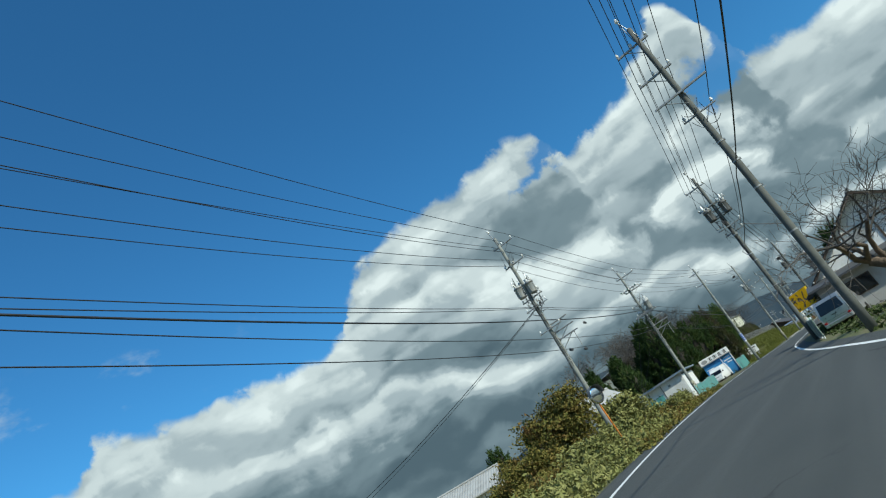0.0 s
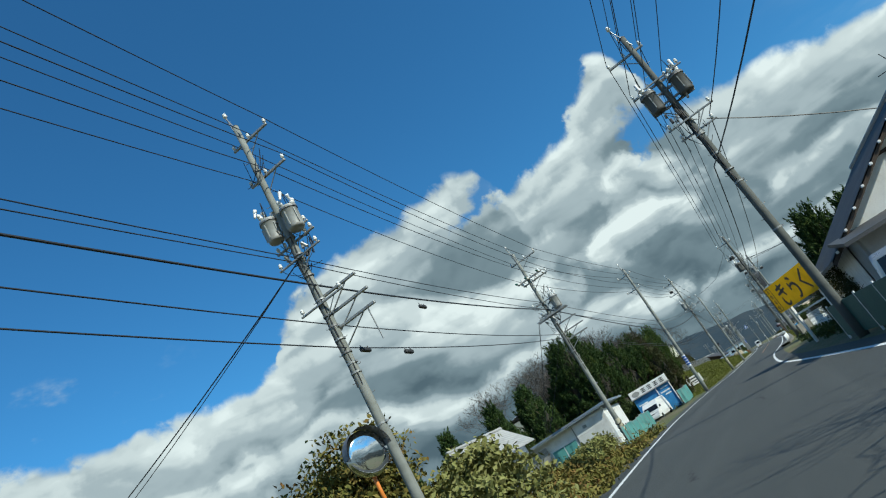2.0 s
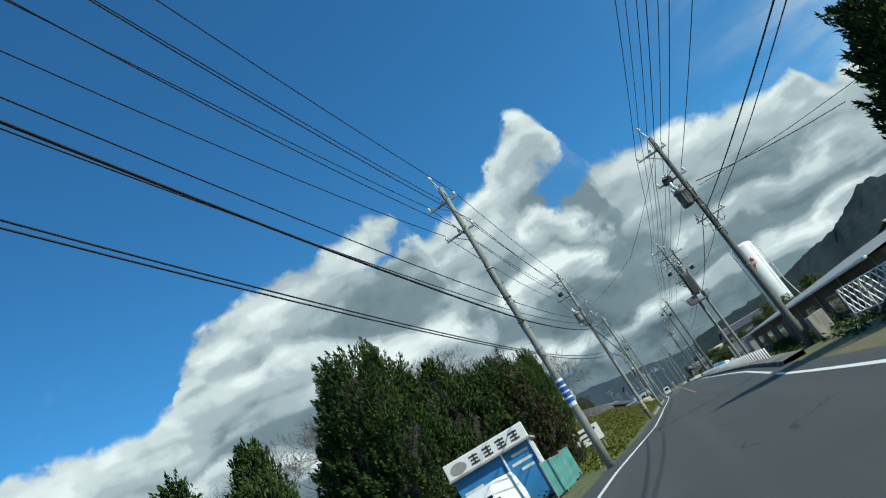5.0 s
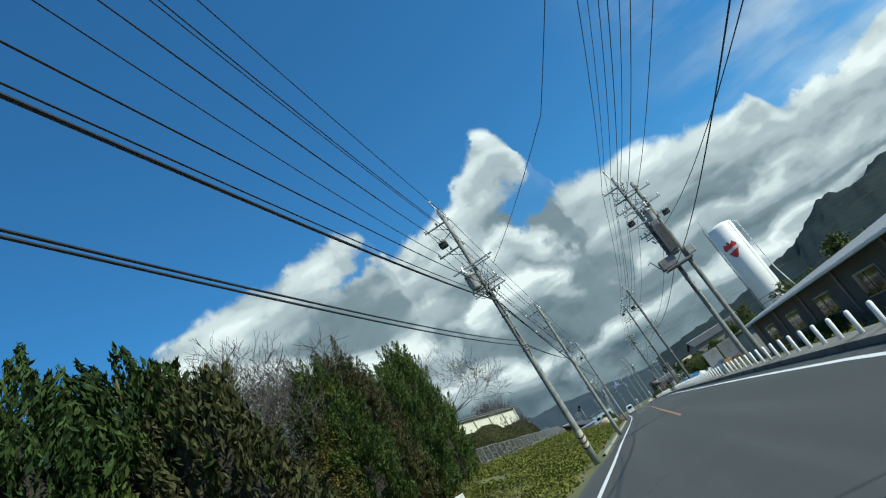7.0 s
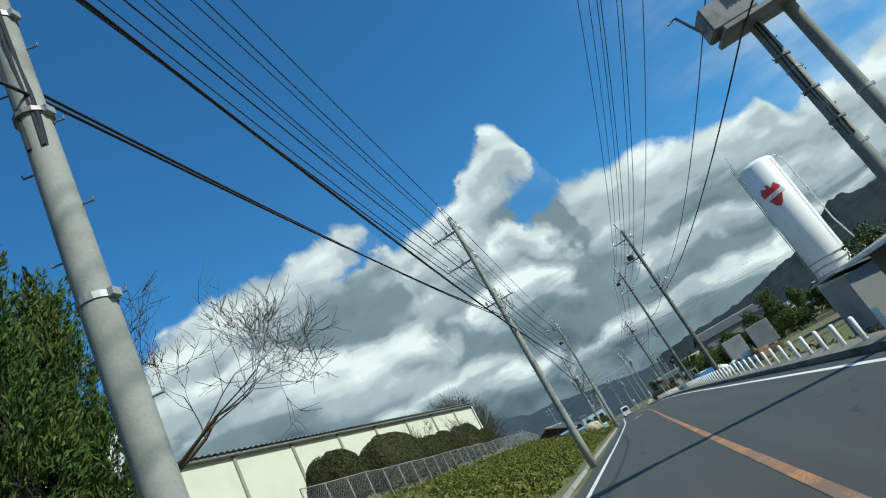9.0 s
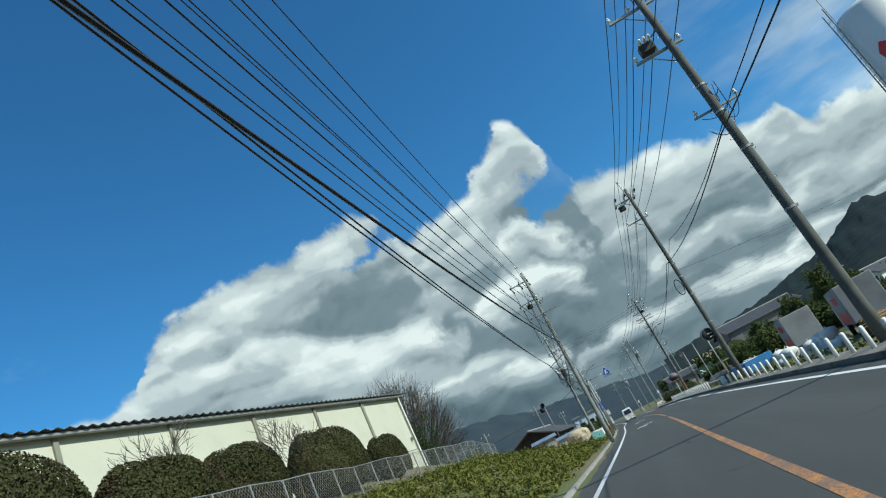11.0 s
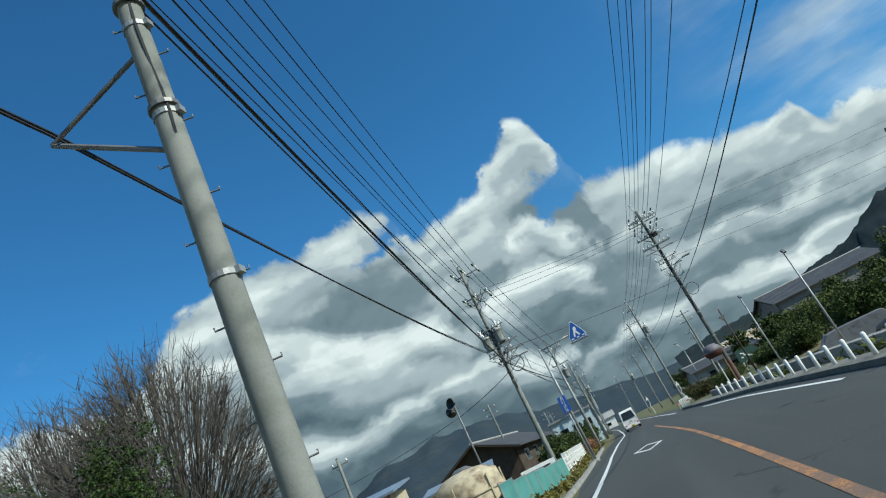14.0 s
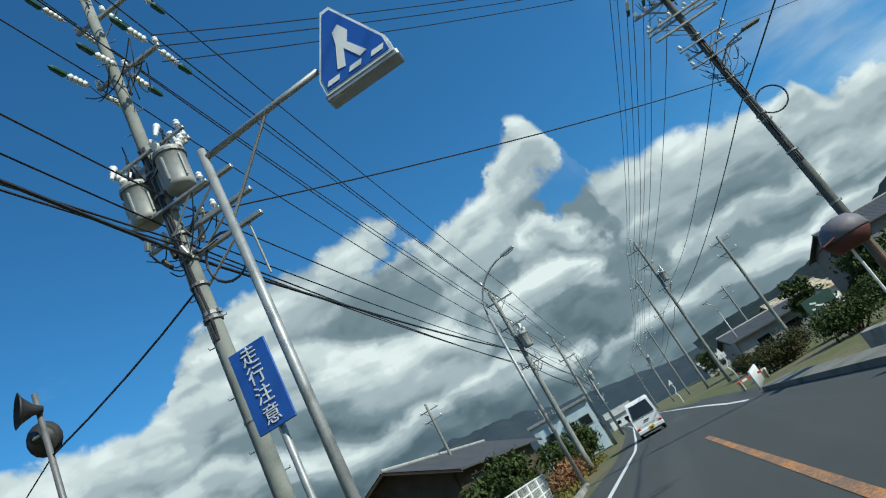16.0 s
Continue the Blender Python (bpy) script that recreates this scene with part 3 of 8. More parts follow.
def hill(name, mat, dist, prof, depth, label, seed):
    """A ridge at a distance round the middle of the place: prof rows of bearing and elevation, degrees."""
    g = Geo()
    a0, a1 = prof[0][0], prof[-1][0]
    n = int((a1 - a0) / 0.35)
    rows = 9
    for i in range(n + 1):
        a = a0 + (a1 - a0) * i / n
        e = float(np.interp(a, [p[0] for p in prof], [p[1] for p in prof]))
        top = math.tan(radians(e)) * dist
        for j in range(rows):
            s = j / (rows - 1)
            r = dist - depth * (1 - s)
            w = noise.fractal(Vector((a * 0.35, s * 3, seed)), 1.0, 2.0, 5)
            z = top * (s ** 0.8) * (1 + 0.10 * w) + (3.0 * noise.noise(Vector((a * 6, s * 9, seed))) if s > 0.3 else 0)
            g.v.append((r * math.sin(radians(a)), 120 + r * math.cos(radians(a)), z - (8 if j == 0 else 0)))
    for i in range(n):
        for j in range(rows - 1):
            a = i * rows + j
            g.f.append((a, a + rows, a + rows + 1, a + 1))
    return structure(name, g, mat, label, "hill", smooth=True, kind="structure")


# ---- poles and wires ----


def insulator_mesh():
    return Geo().lathe([(0.03, 0), (0.03, 0.06), (0.075, 0.08), (0.08, 0.12), (0.045, 0.14), (0.07, 0.16), (0.07, 0.2), (0.03, 0.24), (0.012, 0.26)], 8).mesh("insulator", True)


INSULATOR = insulator_mesh()
BOLT = Geo().tube([(0.09, 0, 0), (0.235, 0, 0), (0.235, 0, 0.035)], 0.010, 5).mesh("step_bolt")


def moved(me_ob, m):
    me_ob.matrix_local = m
    return me_ob


def cutout(parent, x, y, z, tilt=25):
    """A pale porcelain fuse cut-out hung at a slant."""
    c = part("fuse_cutout", Geo().lathe([(0.03, -0.26), (0.055, -0.22), (0.05, -0.1), (0.075, -0.06), (0.05, 0.0), (0.075, 0.05), (0.06, 0.14), (0.095, 0.2), (0.085, 0.26), (0.03, 0.28)], 9), CERAMIC, parent, "white porcelain fuse cut-out", True)
    c.matrix_local = pose(x, y, z, tilt, 0, 0) @ Matrix.Scale(0.72, 4)
    return c


def transformer(pole, x, z, yaw=0, r=0.265, h=0.8, paint=None):
    can = part("transformer", Geo().lathe([(r * 0.86, 0), (r * 0.98, 0.04), (r, 0.1), (r, h * 0.9), (r * 1.09, h * 0.92), (r * 1.09, h), (r * 0.55, h + 0.08)], 16), paint or TRANSFORMER_GREY, pole, "grey pole transformer", True)
    can.matrix_local = pose(x, -0.05, z, 0, 0, yaw)
    for k, a in enumerate((35, 145, 250)):
        b = part("bushing", INSULATOR, CERAMIC, can)
        b.matrix_local = pose(r * 0.62 * math.cos(radians(a)), r * 0.62 * math.sin(radians(a)), h + 0.02, -20 * math.sin(radians(a)), 20 * math.cos(radians(a))) @ Matrix.Scale(1.1, 4)
    for hz in (0.68, 0.2):
        part("hanger", Geo().block((0.5, 0.07, 0.07), pose(-0.2 if x > 0 else 0.2, 0, h * hz)), DARK_STEEL, can)
    for a in (205, 270, 335):
        part("cooling_rib", Geo().block((0.05, 0.03, h * 0.6), pose((r + 0.01) * math.cos(radians(a)), (r + 0.01) * math.sin(radians(a)), h * 0.45, 0, 0, a)), TRANSFORMER_GREY, can)
    part("lid_clamp", Geo().lathe([(r * 1.1, h - 0.1), (r * 1.13, h - 0.1), (r * 1.13, h - 0.05), (r * 1.1, h - 0.05)], 16), DARK_STEEL, can)
    s_ = 1 if x > 0 else -1
    for k in (-1, 1):
        cutout(pole, x + s_ * 0.12, -0.12 + 0.24 * k, z + h + 0.3, 28 * k)
    for k in range(2):
        pts = [(x + s_ * 0.12 * (1 - q), 0.2 * (k * 2 - 1) * (1 - q), z + h + 0.25 + 0.5 * q - 0.35 * math.sin(math.pi * q)) for q in np.linspace(0, 1, 8)]
        part("jumper_wire", Geo().tube(pts, 0.013, 4, False), CABLE, pole)
    return can


def cross_arm(pole, z, x0, x1, pins, name="cross_arm", y=0.16, size=0.08):
    arm = part(name, Geo().block((x1 - x0, size, size), pose((x0 + x1) / 2, y, z), 0.01)
               .tube([(0, y, z - 0.55), ((x1 if abs(x1) > abs(x0) else x0) * 0.6, y, z - 0.03)], 0.018, 5), STEEL, pole)
    for px in pins:
        i = part("insulator", INSULATOR, CERAMIC, arm)
        i.matrix_local = pose(px, y, z + 0.04) @ Matrix.Scale(0.8, 4)
    return arm


def strain_string(pole, x, z, way):
    """Porcelain discs that hold a line back from the arm, with a dark sleeve on the line beyond."""
    g = Geo()
    for k in range(4):
        g.lathe([(0.022, 0), (0.066, 0.025), (0.07, 0.06), (0.025, 0.10)], 9, pose(x, way * (0.22 + 0.11 * k), z - 0.01 * k, -90 * way))
    g.tube([(x, way * 0.14, z), (x, way * 0.8, z - 0.04)], 0.018, 5)
    st = part("strain_insulator", g, CERAMIC, pole, "", True)
    part("sleeve", Geo().tube([(x, way * 0.68, z - 0.04), (x, way * 0.74, z - 0.04), (x, way * 1.0, z - 0.05), (x, way * 1.08, z - 0.05)], [0.02, 0.07, 0.055, 0.018], 8), GREEN_SHEET, st, "dark green sleeve")
    return st


def clutter(pole, z, seed, n=6, r=0.5):
    """Loops of jumper wire round a pole head."""
    rnd = random.Random(seed)
    for k in range(n):
        a, b = rnd.uniform(-r, r), rnd.uniform(-r, r)
        z0, z1 = z + rnd.uniform(-0.6, 0.5), z + rnd.uniform(-0.8, 0.4)
        y0, y1 = rnd.uniform(-0.3, 0.3), rnd.uniform(-0.3, 0.3)
        d = rnd.uniform(0.15, 0.5)
        pts = []
        for i in range(9):
            s = i / 8
            pts.append((a + (b - a) * s, y0 + (y1 - y0) * s, z0 + (z1 - z0) * s - 4 * d * s * (1 - s)))
        part("jumper_wire", Geo().tube(pts, 0.012, 4, False), CABLE, pole)


def pole_base(x, y, h, turn, r0=0.162, r1=0.10, label="", steps=True, bands=(4.2, 6.1, 7.4), mat=None, lean=0.0):
    pole = thing("utility_pole", pose(x, y, ground_height(x, y) - 0.05, 0, lean, turn), label or "weathered grey concrete utility pole beside the road", "utility pole", "utility poles along the road")
    pts = [(0, 0, h * k / 8) for k in range(9)]
    part("shaft", Geo().tube(pts, [r0 + (r1 - r0) * k / 8 for k in range(9)], 18), mat or CONCRETE, pole, "", True)
    for b in bands:
        r = r0 + (r1 - r0) * b / h + 0.012
        part("clamp_band", Geo().lathe([(r - 0.02, -0.03), (r, -0.03), (r, 0.03), (r - 0.02, 0.03)], 18, pose(0, 0, b)).block((0.06, 0.1, 0.07), pose(r + 0.01, 0, b)), STEEL, pole)
    if steps:
        k, z = 0, 2.2
        while z < h - 0.8:
            s = part("step_bolt", BOLT, DARK_STEEL, pole)
            s.matrix_local = pose(0, 0, z, 0, 0, 20 + 180 * (k % 2))
            z += 0.45
            k += 1
    part("cap", Geo().lathe([(r1, h - 0.01), (r1 + 0.01, h), (r1 * 0.5, h + 0.06)], 14), DARK_STEEL, pole)
    return pole


def risers(pole, z0, z1, seed, n=2, r=0.132, gap=(0.35, 0.9)):
    """Cables strapped up a shaft, with straps and a tangle where they leave it."""
    rnd = random.Random(seed)
    for k in range(n):
        a = rnd.uniform(200, 340)
        pts = [((r + 0.012 * math.sin(i * 1.7 + k)) * math.cos(radians(a + 7 * math.sin(i + k))), (r + 0.012 * math.sin(i * 1.7 + k)) * math.sin(radians(a + 7 * math.sin(i + k))), z0 + (z1 - z0) * i / 14) for i in range(15)]
        part("riser_cable", Geo().tube(pts, rnd.uniform(0.016, 0.026), 5, False), CABLE, pole)
    z = z0 + 0.4
    while z < z1:
        part("strap", Geo().lathe([(r - 0.02, z - 0.025), (r + 0.035, z - 0.025), (r + 0.035, z + 0.025), (r - 0.02, z + 0.025)], 14), DARK_STEEL if rnd.random() < 0.6 else STEEL, pole)
        z += rnd.uniform(*gap)


def spike(pole, h, dx=-0.05):
    """The bracket that carries the earth wire over a pole's head."""
    part("earth_wire_bracket", Geo().tube([(-0.12, 0.1, h - 0.5), (dx, 0, h + 0.55)], 0.018, 5).tube([(0.12, -0.1, h - 0.5), (dx, 0, h + 0.55)], 0.018, 5), STEEL, pole)
    i = part("insulator", INSULATOR, CERAMIC, pole)
    i.matrix_local = pose(dx, 0, h + 0.5)


def sag_line(pts, sag=0.012, step=2.0):
    out = [Vector(pts[0])]
    for a, b in zip(pts, pts[1:]):
        a, b = Vector(a), Vector(b)
        length = (b - a).length
        n = max(4, int(length / step))
        for i in range(1, n + 1):
            s = i / n
            p = a.lerp(b, s)
            p.z -= 4 * sag * length * s * (1 - s)
            out.append(p)
    return out


def wire(pts, r=0.012, sag=0.012, label="black overhead wire strung between utility poles", name="overhead_wire"):
    return tagged(part(name, Geo().tube(sag_line(pts, sag), r, 5, False), CABLE), label, "wire", "overhead wires")


# ---- plants ----


def leaf_mesh(name, P, D, size, rng, long=1.0, along=False):
    """Many small four-cornered leaves at P, turned roughly along D."""
    n = len(P)
    s = (size * rng.uniform(0.6, 1.35, n))[:, None]
    u = rng.normal(0, 1, (n, 3)) + D * 0.8
    u /= np.linalg.norm(u, axis=1)[:, None] + 1e-9
    h = np.where(np.abs(u[:, 2:3]) < 0.9, [[0.0, 0.0, 1.0]], [[1.0, 0.0, 0.0]])
    w = np.cross(u, h)
    w /= np.linalg.norm(w, axis=1)[:, None]
    q = np.cross(u, w)
    a = rng.uniform(0, 2 * np.pi, n)[:, None]
    w, q = w * np.cos(a) + q * np.sin(a), q * np.cos(a) - w * np.sin(a)
    if along:
        w = D + rng.normal(0, 0.38, (n, 3))
        w /= np.linalg.norm(w, axis=1)[:, None]
        q = np.cross(w, rng.normal(0, 1, (n, 3)))
        q /= np.linalg.norm(q, axis=1)[:, None]
    v = np.stack([P - w * s * long, P + q * s * 0.5 + u * s * 0.15, P + w * s * long, P - q * s * 0.5 + u * s * 0.15], 1).reshape(-1, 3)
    me = bpy.data.meshes.new(name)
    me.vertices.add(4 * n)
    me.loops.add(4 * n)
    me.polygons.add(n)
    me.vertices.foreach_set("co", v.astype(np.float32).ravel())
    me.loops.foreach_set("vertex_index", np.arange(4 * n, dtype=np.int32))
    me.polygons.foreach_set("loop_start", np.arange(0, 4 * n, 4, dtype=np.int32))
    me.update(calc_edges=True)
    return me


def bush(x, y, rx, ry, h, n, mat, seed, label, size=0.11, name="bush", category="bush", z=None, loose=1.0):
    rng = np.random.default_rng(seed)
    m = 13
    a, r = rng.uniform(0, 6.28, m), rng.uniform(0.0, 0.72 if loose > 0.6 else 0.55, m)
    C = np.stack([rx * r * np.cos(a), ry * r * np.sin(a), h * rng.uniform(0.28, 0.74, m)], 1)
    R = rng.uniform(0.28, 0.5, m)
    b = thing(name, pose(x, y, ground_height(x, y) if z is None else z), label, category)
    for cx, cy, cz in C[:7]:
        part("stem", Geo().tube([(cx * 0.2, cy * 0.2, -0.1), (cx * 0.6, cy * 0.6, cz * 0.5), (cx, cy, cz)], [0.05, 0.035, 0.015], 5), BARK, b)
    # clumps on the lobes, leaves in the clumps
    k = max(40, n // 22)
    i = rng.integers(0, m, k)
    d = rng.normal(0, 1, (k, 3)) + [[0, 0, 0.3]]
    d /= np.linalg.norm(d, axis=1)[:, None]
    K = C[i] + d * (R[i] * rng.uniform(0.55, 1.08, k))[:, None] * [[rx, ry, h * 0.8]]
    c = rng.integers(0, k, n)
    P = K[c] + rng.normal(0, 1, (n, 3)) * [[(0.10 + 0.05 * rx) * loose, (0.10 + 0.05 * rx) * loose, 0.12 * loose]]
    P[:, 2] = np.maximum(P[:, 2], 0.03)
    part("crown", leaf_mesh("crown", P, d[c], size, rng), mat, b)
    return b


def conifer(x, y, h, r, n, seed, label="dense dark green conifer with pointed shoots", mat=None, size=0.07, fat=0.55, z=None, lean=0.0, ragged=1.0):
    """A trunk and limbs, and a crown of many flame-shaped shoots of scale leaves."""
    rng = np.random.default_rng(seed)
    t = thing("conifer_tree", pose(x, y, (ground_height(x, y) if z is None else z) - 0.1, 0, lean, float(rng.uniform(0, 360))), label, "tree")
    part("trunk", Geo().tube([(0, 0, 0), (0.05, 0, h * 0.4), (0, 0.05, h * 0.93)], [0.2, 0.13, 0.02], 8), BARK, t)

    def outline(s, a):
        p = r * np.minimum(1.0, 0.6 + s * 3.0) * (1 - s ** (1.1 + 1.6 * fat)) ** 0.62
        bump = np.array([noise.noise(Vector((math.cos(aa) * 1.5, math.sin(aa) * 1.5, ss * h * 0.30 + seed))) + 0.6 * noise.noise(Vector((math.cos(aa) * 4, math.sin(aa) * 4, ss * h * 0.8 + seed))) for aa, ss in zip(a, s)])
        return p * (1 + 0.30 * bump)

    k = int((40 + r * h * 12) * (1.5 if ragged > 1.4 else 1.0))
    s = rng.uniform(0.02, 0.95, k) ** 0.9
    a = rng.uniform(0, 2 * np.pi, k)
    w = outline(s, a) * (rng.uniform(0.70, 0.98, k) if ragged < 1.4 else rng.uniform(0.5, 0.98, k))
    K = np.stack([np.cos(a) * w, np.sin(a) * w, s * h * 0.94], 1)
    limbs = Geo()
    for q in range(0, k, max(1, k // 40)):
        limbs.tube([(0, 0, K[q, 2] * 0.85), tuple(K[q])], [0.04, 0.012], 4)
    part("limb", limbs, BARK, t)
    out = np.stack([np.cos(a), np.sin(a), 0 * a], 1)
    way = out * rng.uniform(0.15, 0.75, k)[:, None] * (1 - 0.6 * s)[:, None] + np.stack([rng.normal(0, 0.14, k), rng.normal(0, 0.14, k), np.ones(k)], 1)
    way /= np.linalg.norm(way, axis=1)[:, None]
    length = rng.uniform(0.35, 1.0, k) * (0.55 + 0.11 * h) * (0.55 + 0.45 * ragged) * np.where(s > 0.55, 1.0, 0.75)
    c = rng.integers(0, k, n)
    u = rng.random(n) ** 1.25
    spread = ((0.26 if ragged < 1.4 else 0.21) * length[c] * (1 - u) ** 0.9 + 0.015)[:, None]
    P = K[c] + way[c] * (length[c] * (u - 0.22))[:, None] + rng.normal(0, 0.62, (n, 3)) * spread
    P[:, 2] = np.maximum(P[:, 2], 0.05)
    part("crown", leaf_mesh("crown", P, way[c] * 0.8 + out[c] * 0.3, size, rng, 2.0 if ragged > 1.4 else 1.5, True), mat or LEAF_CEDAR, t)
    # closed core inside the crown, shade put into its near-black brown
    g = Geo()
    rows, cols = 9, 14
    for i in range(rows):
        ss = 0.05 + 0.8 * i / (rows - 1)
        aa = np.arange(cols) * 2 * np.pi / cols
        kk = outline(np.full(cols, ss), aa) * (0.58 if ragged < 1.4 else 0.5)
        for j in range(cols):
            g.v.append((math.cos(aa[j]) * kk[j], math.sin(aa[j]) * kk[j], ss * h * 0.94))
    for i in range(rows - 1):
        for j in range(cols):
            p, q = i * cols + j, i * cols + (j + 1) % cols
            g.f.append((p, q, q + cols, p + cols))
    part("inner_crown", g, INNER_SHADE, t, "dark core of the crown with shade put into its colour")
    return t


def bare_tree(x, y, h, seed, label="bare winter tree with fine upright branches", spread=0.55, depth=6, mat=None, r0=0.22, z=None, stems=1, droop=0.0, wander=0.35, dense=3, thin=0.009):
    rnd = random.Random(seed)
    t = thing("bare_tree", pose(x, y, (ground_height(x, y) if z is None else z) - 0.1), label, "tree")
    trunk, twigs = Geo(), Geo()

    def grow(p, d, length, r, lvl):
        pts, rad = [p], [r]
        q, way = p.copy(), d.copy()
        for i in range(3):
            way = (way + Vector((rnd.gauss(0, wander * 0.4), rnd.gauss(0, wander * 0.4), 0.08 - droop * (0.05 * lvl)))).normalized()
            q = q + way * length / 3
            pts.append(q.copy())
            rad.append(r * (1 - 0.14 * (i + 1)))
        (trunk if lvl < 2 else twigs).tube(pts, rad, 7 if lvl < 2 else (5 if lvl < 4 else 3), False)
        if lvl >= depth:
            return
        for k in range((3 if lvl < dense else rnd.choice((2, 3))) if lvl else rnd.choice((3, 4))):
            a = rnd.uniform(0, 6.28)
            side = way.orthogonal().normalized()
            side.rotate(Matrix.Rotation(a, 3, way))
            nd = (way + side * rnd.uniform(0.35, 1.0) * spread * 1.3).normalized()
            start = pts[rnd.choice((2, 3, 3))]
            grow(start, nd, length * rnd.uniform(0.66, 0.88), max(thin, rad[-1] * rnd.uniform(0.55, 0.75)), lvl + 1)

    for s in range(stems):
        grow(Vector((rnd.gauss(0, 0.15) * (stems > 1), rnd.gauss(0, 0.15) * (stems > 1), 0)), Vector((rnd.gauss(0, 0.12), rnd.gauss(0, 0.12), 1)).normalized(), h * 0.30, r0, 0)
    k = h / max(v[2] for v in trunk.v + twigs.v)
    for g in (trunk, twigs):
        g.v = [(v[0] * k, v[1] * k, v[2] * k) for v in g.v]
    part("trunk", trunk, mat or BARK, t, "", True)
    part("branch", twigs, mat or TWIG, t)
    return t

# ---- ground, road and hills ----
build_ground()
structure("road", ribbon(-60, 620, [lambda y: left_off(y) - 0.95, lambda y: (right_off(y)) * 0.3, lambda y: right_off(y) + 0.75], 2.0, 0.0), ASPHALT, "worn dark grey asphalt road", "road")
structure("edge_line", ribbon(-40, 400, [lambda y: left_off(y) - 0.075, lambda y: left_off(y) + 0.075], 1.0, 0.005), LINE_WHITE, "white painted line along the road edge", "road marking")
for a, b in ((-40, 57.5), (59, 84), (86, 195), (200, 223), (236, 340)):
    structure("edge_line", ribbon(a, b, [lambda y: right_off(y) - 0.07, lambda y: right_off(y) + 0.07], 1.0, 0.005), LINE_WHITE, "white painted line along the far road edge", "road marking")
for a, b in ((116, 184), (188.5, 231)):
    structure("centre_line", ribbon(a, b, [lambda y: float(np.interp(y, [112, 130, 156, 190, 207, 220, 231], [1.0, 1.03, 1.08, 1.2, 1.25, 1.12, 1.05])) - 0.068, lambda y: float(np.interp(y, [112, 130, 156, 190, 207, 220, 231], [1.0, 1.03, 1.08, 1.2, 1.25, 1.12, 1.05])) + 0.068], 1.0, 0.005), LINE_ORANGE, "worn orange painted centre line", "road marking")


def diamond(y, off, w=0.75, ln=5.0):
    """A painted diamond that warns of a crossing."""
    g = Geo()
    t = 0.14
    outer = [(0, -ln / 2), (w / 2, 0), (0, ln / 2), (-w / 2, 0)]
    inner = [(a * (1 - 2 * t / w * 1.1), b * (1 - 0.28)) for a, b in outer]
    for a, b in outer + inner:
        g.v.append(tuple(beside(y + b, off + a, 0.005)))
    g.f += [(i, (i + 1) % 4, 4 + (i + 1) % 4, 4 + i) for i in range(4)]
    structure("crossing_diamond", g, LINE_WHITE, "white painted diamond marking on the lane", "road marking")


diamond(191.0, -0.3, 1.2, 4.4)
diamond(210.0, -0.3, 1.2, 4.4)

# both ridges carry their haze in the surface colour
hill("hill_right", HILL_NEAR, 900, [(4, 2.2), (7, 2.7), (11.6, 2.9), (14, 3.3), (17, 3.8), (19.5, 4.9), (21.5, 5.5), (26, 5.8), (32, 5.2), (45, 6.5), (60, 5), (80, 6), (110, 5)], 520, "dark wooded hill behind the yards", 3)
hill("hill_left", HILL_FAR, 2400, [(-75, 1.2), (-50, 1.4), (-32, 1.6), (-25, 3.2), (-19, 5.0), (-14.5, 5.0), (-10.5, 4.4), (-7, 3.5), (-4.5, 3.1), (-1, 2.7), (3, 2.0), (6, 1.9), (12, 1.6), (20, 2)], 1100, "mountain ridge far off, haze painted into its blue-grey colour", 8)

# ---- utility poles ----


DARK_CAN = weathered("dark_transformer_paint", (0.11, 0.115, 0.115), (0.06, 0.055, 0.05), 0.55, 0.1, 24, 3, 0.6, (0.1, 0.004))
NEAR_PINS = (-0.5, 0.18, 0.96)
KERB_PINS = (-0.96, -0.33, 0.35)


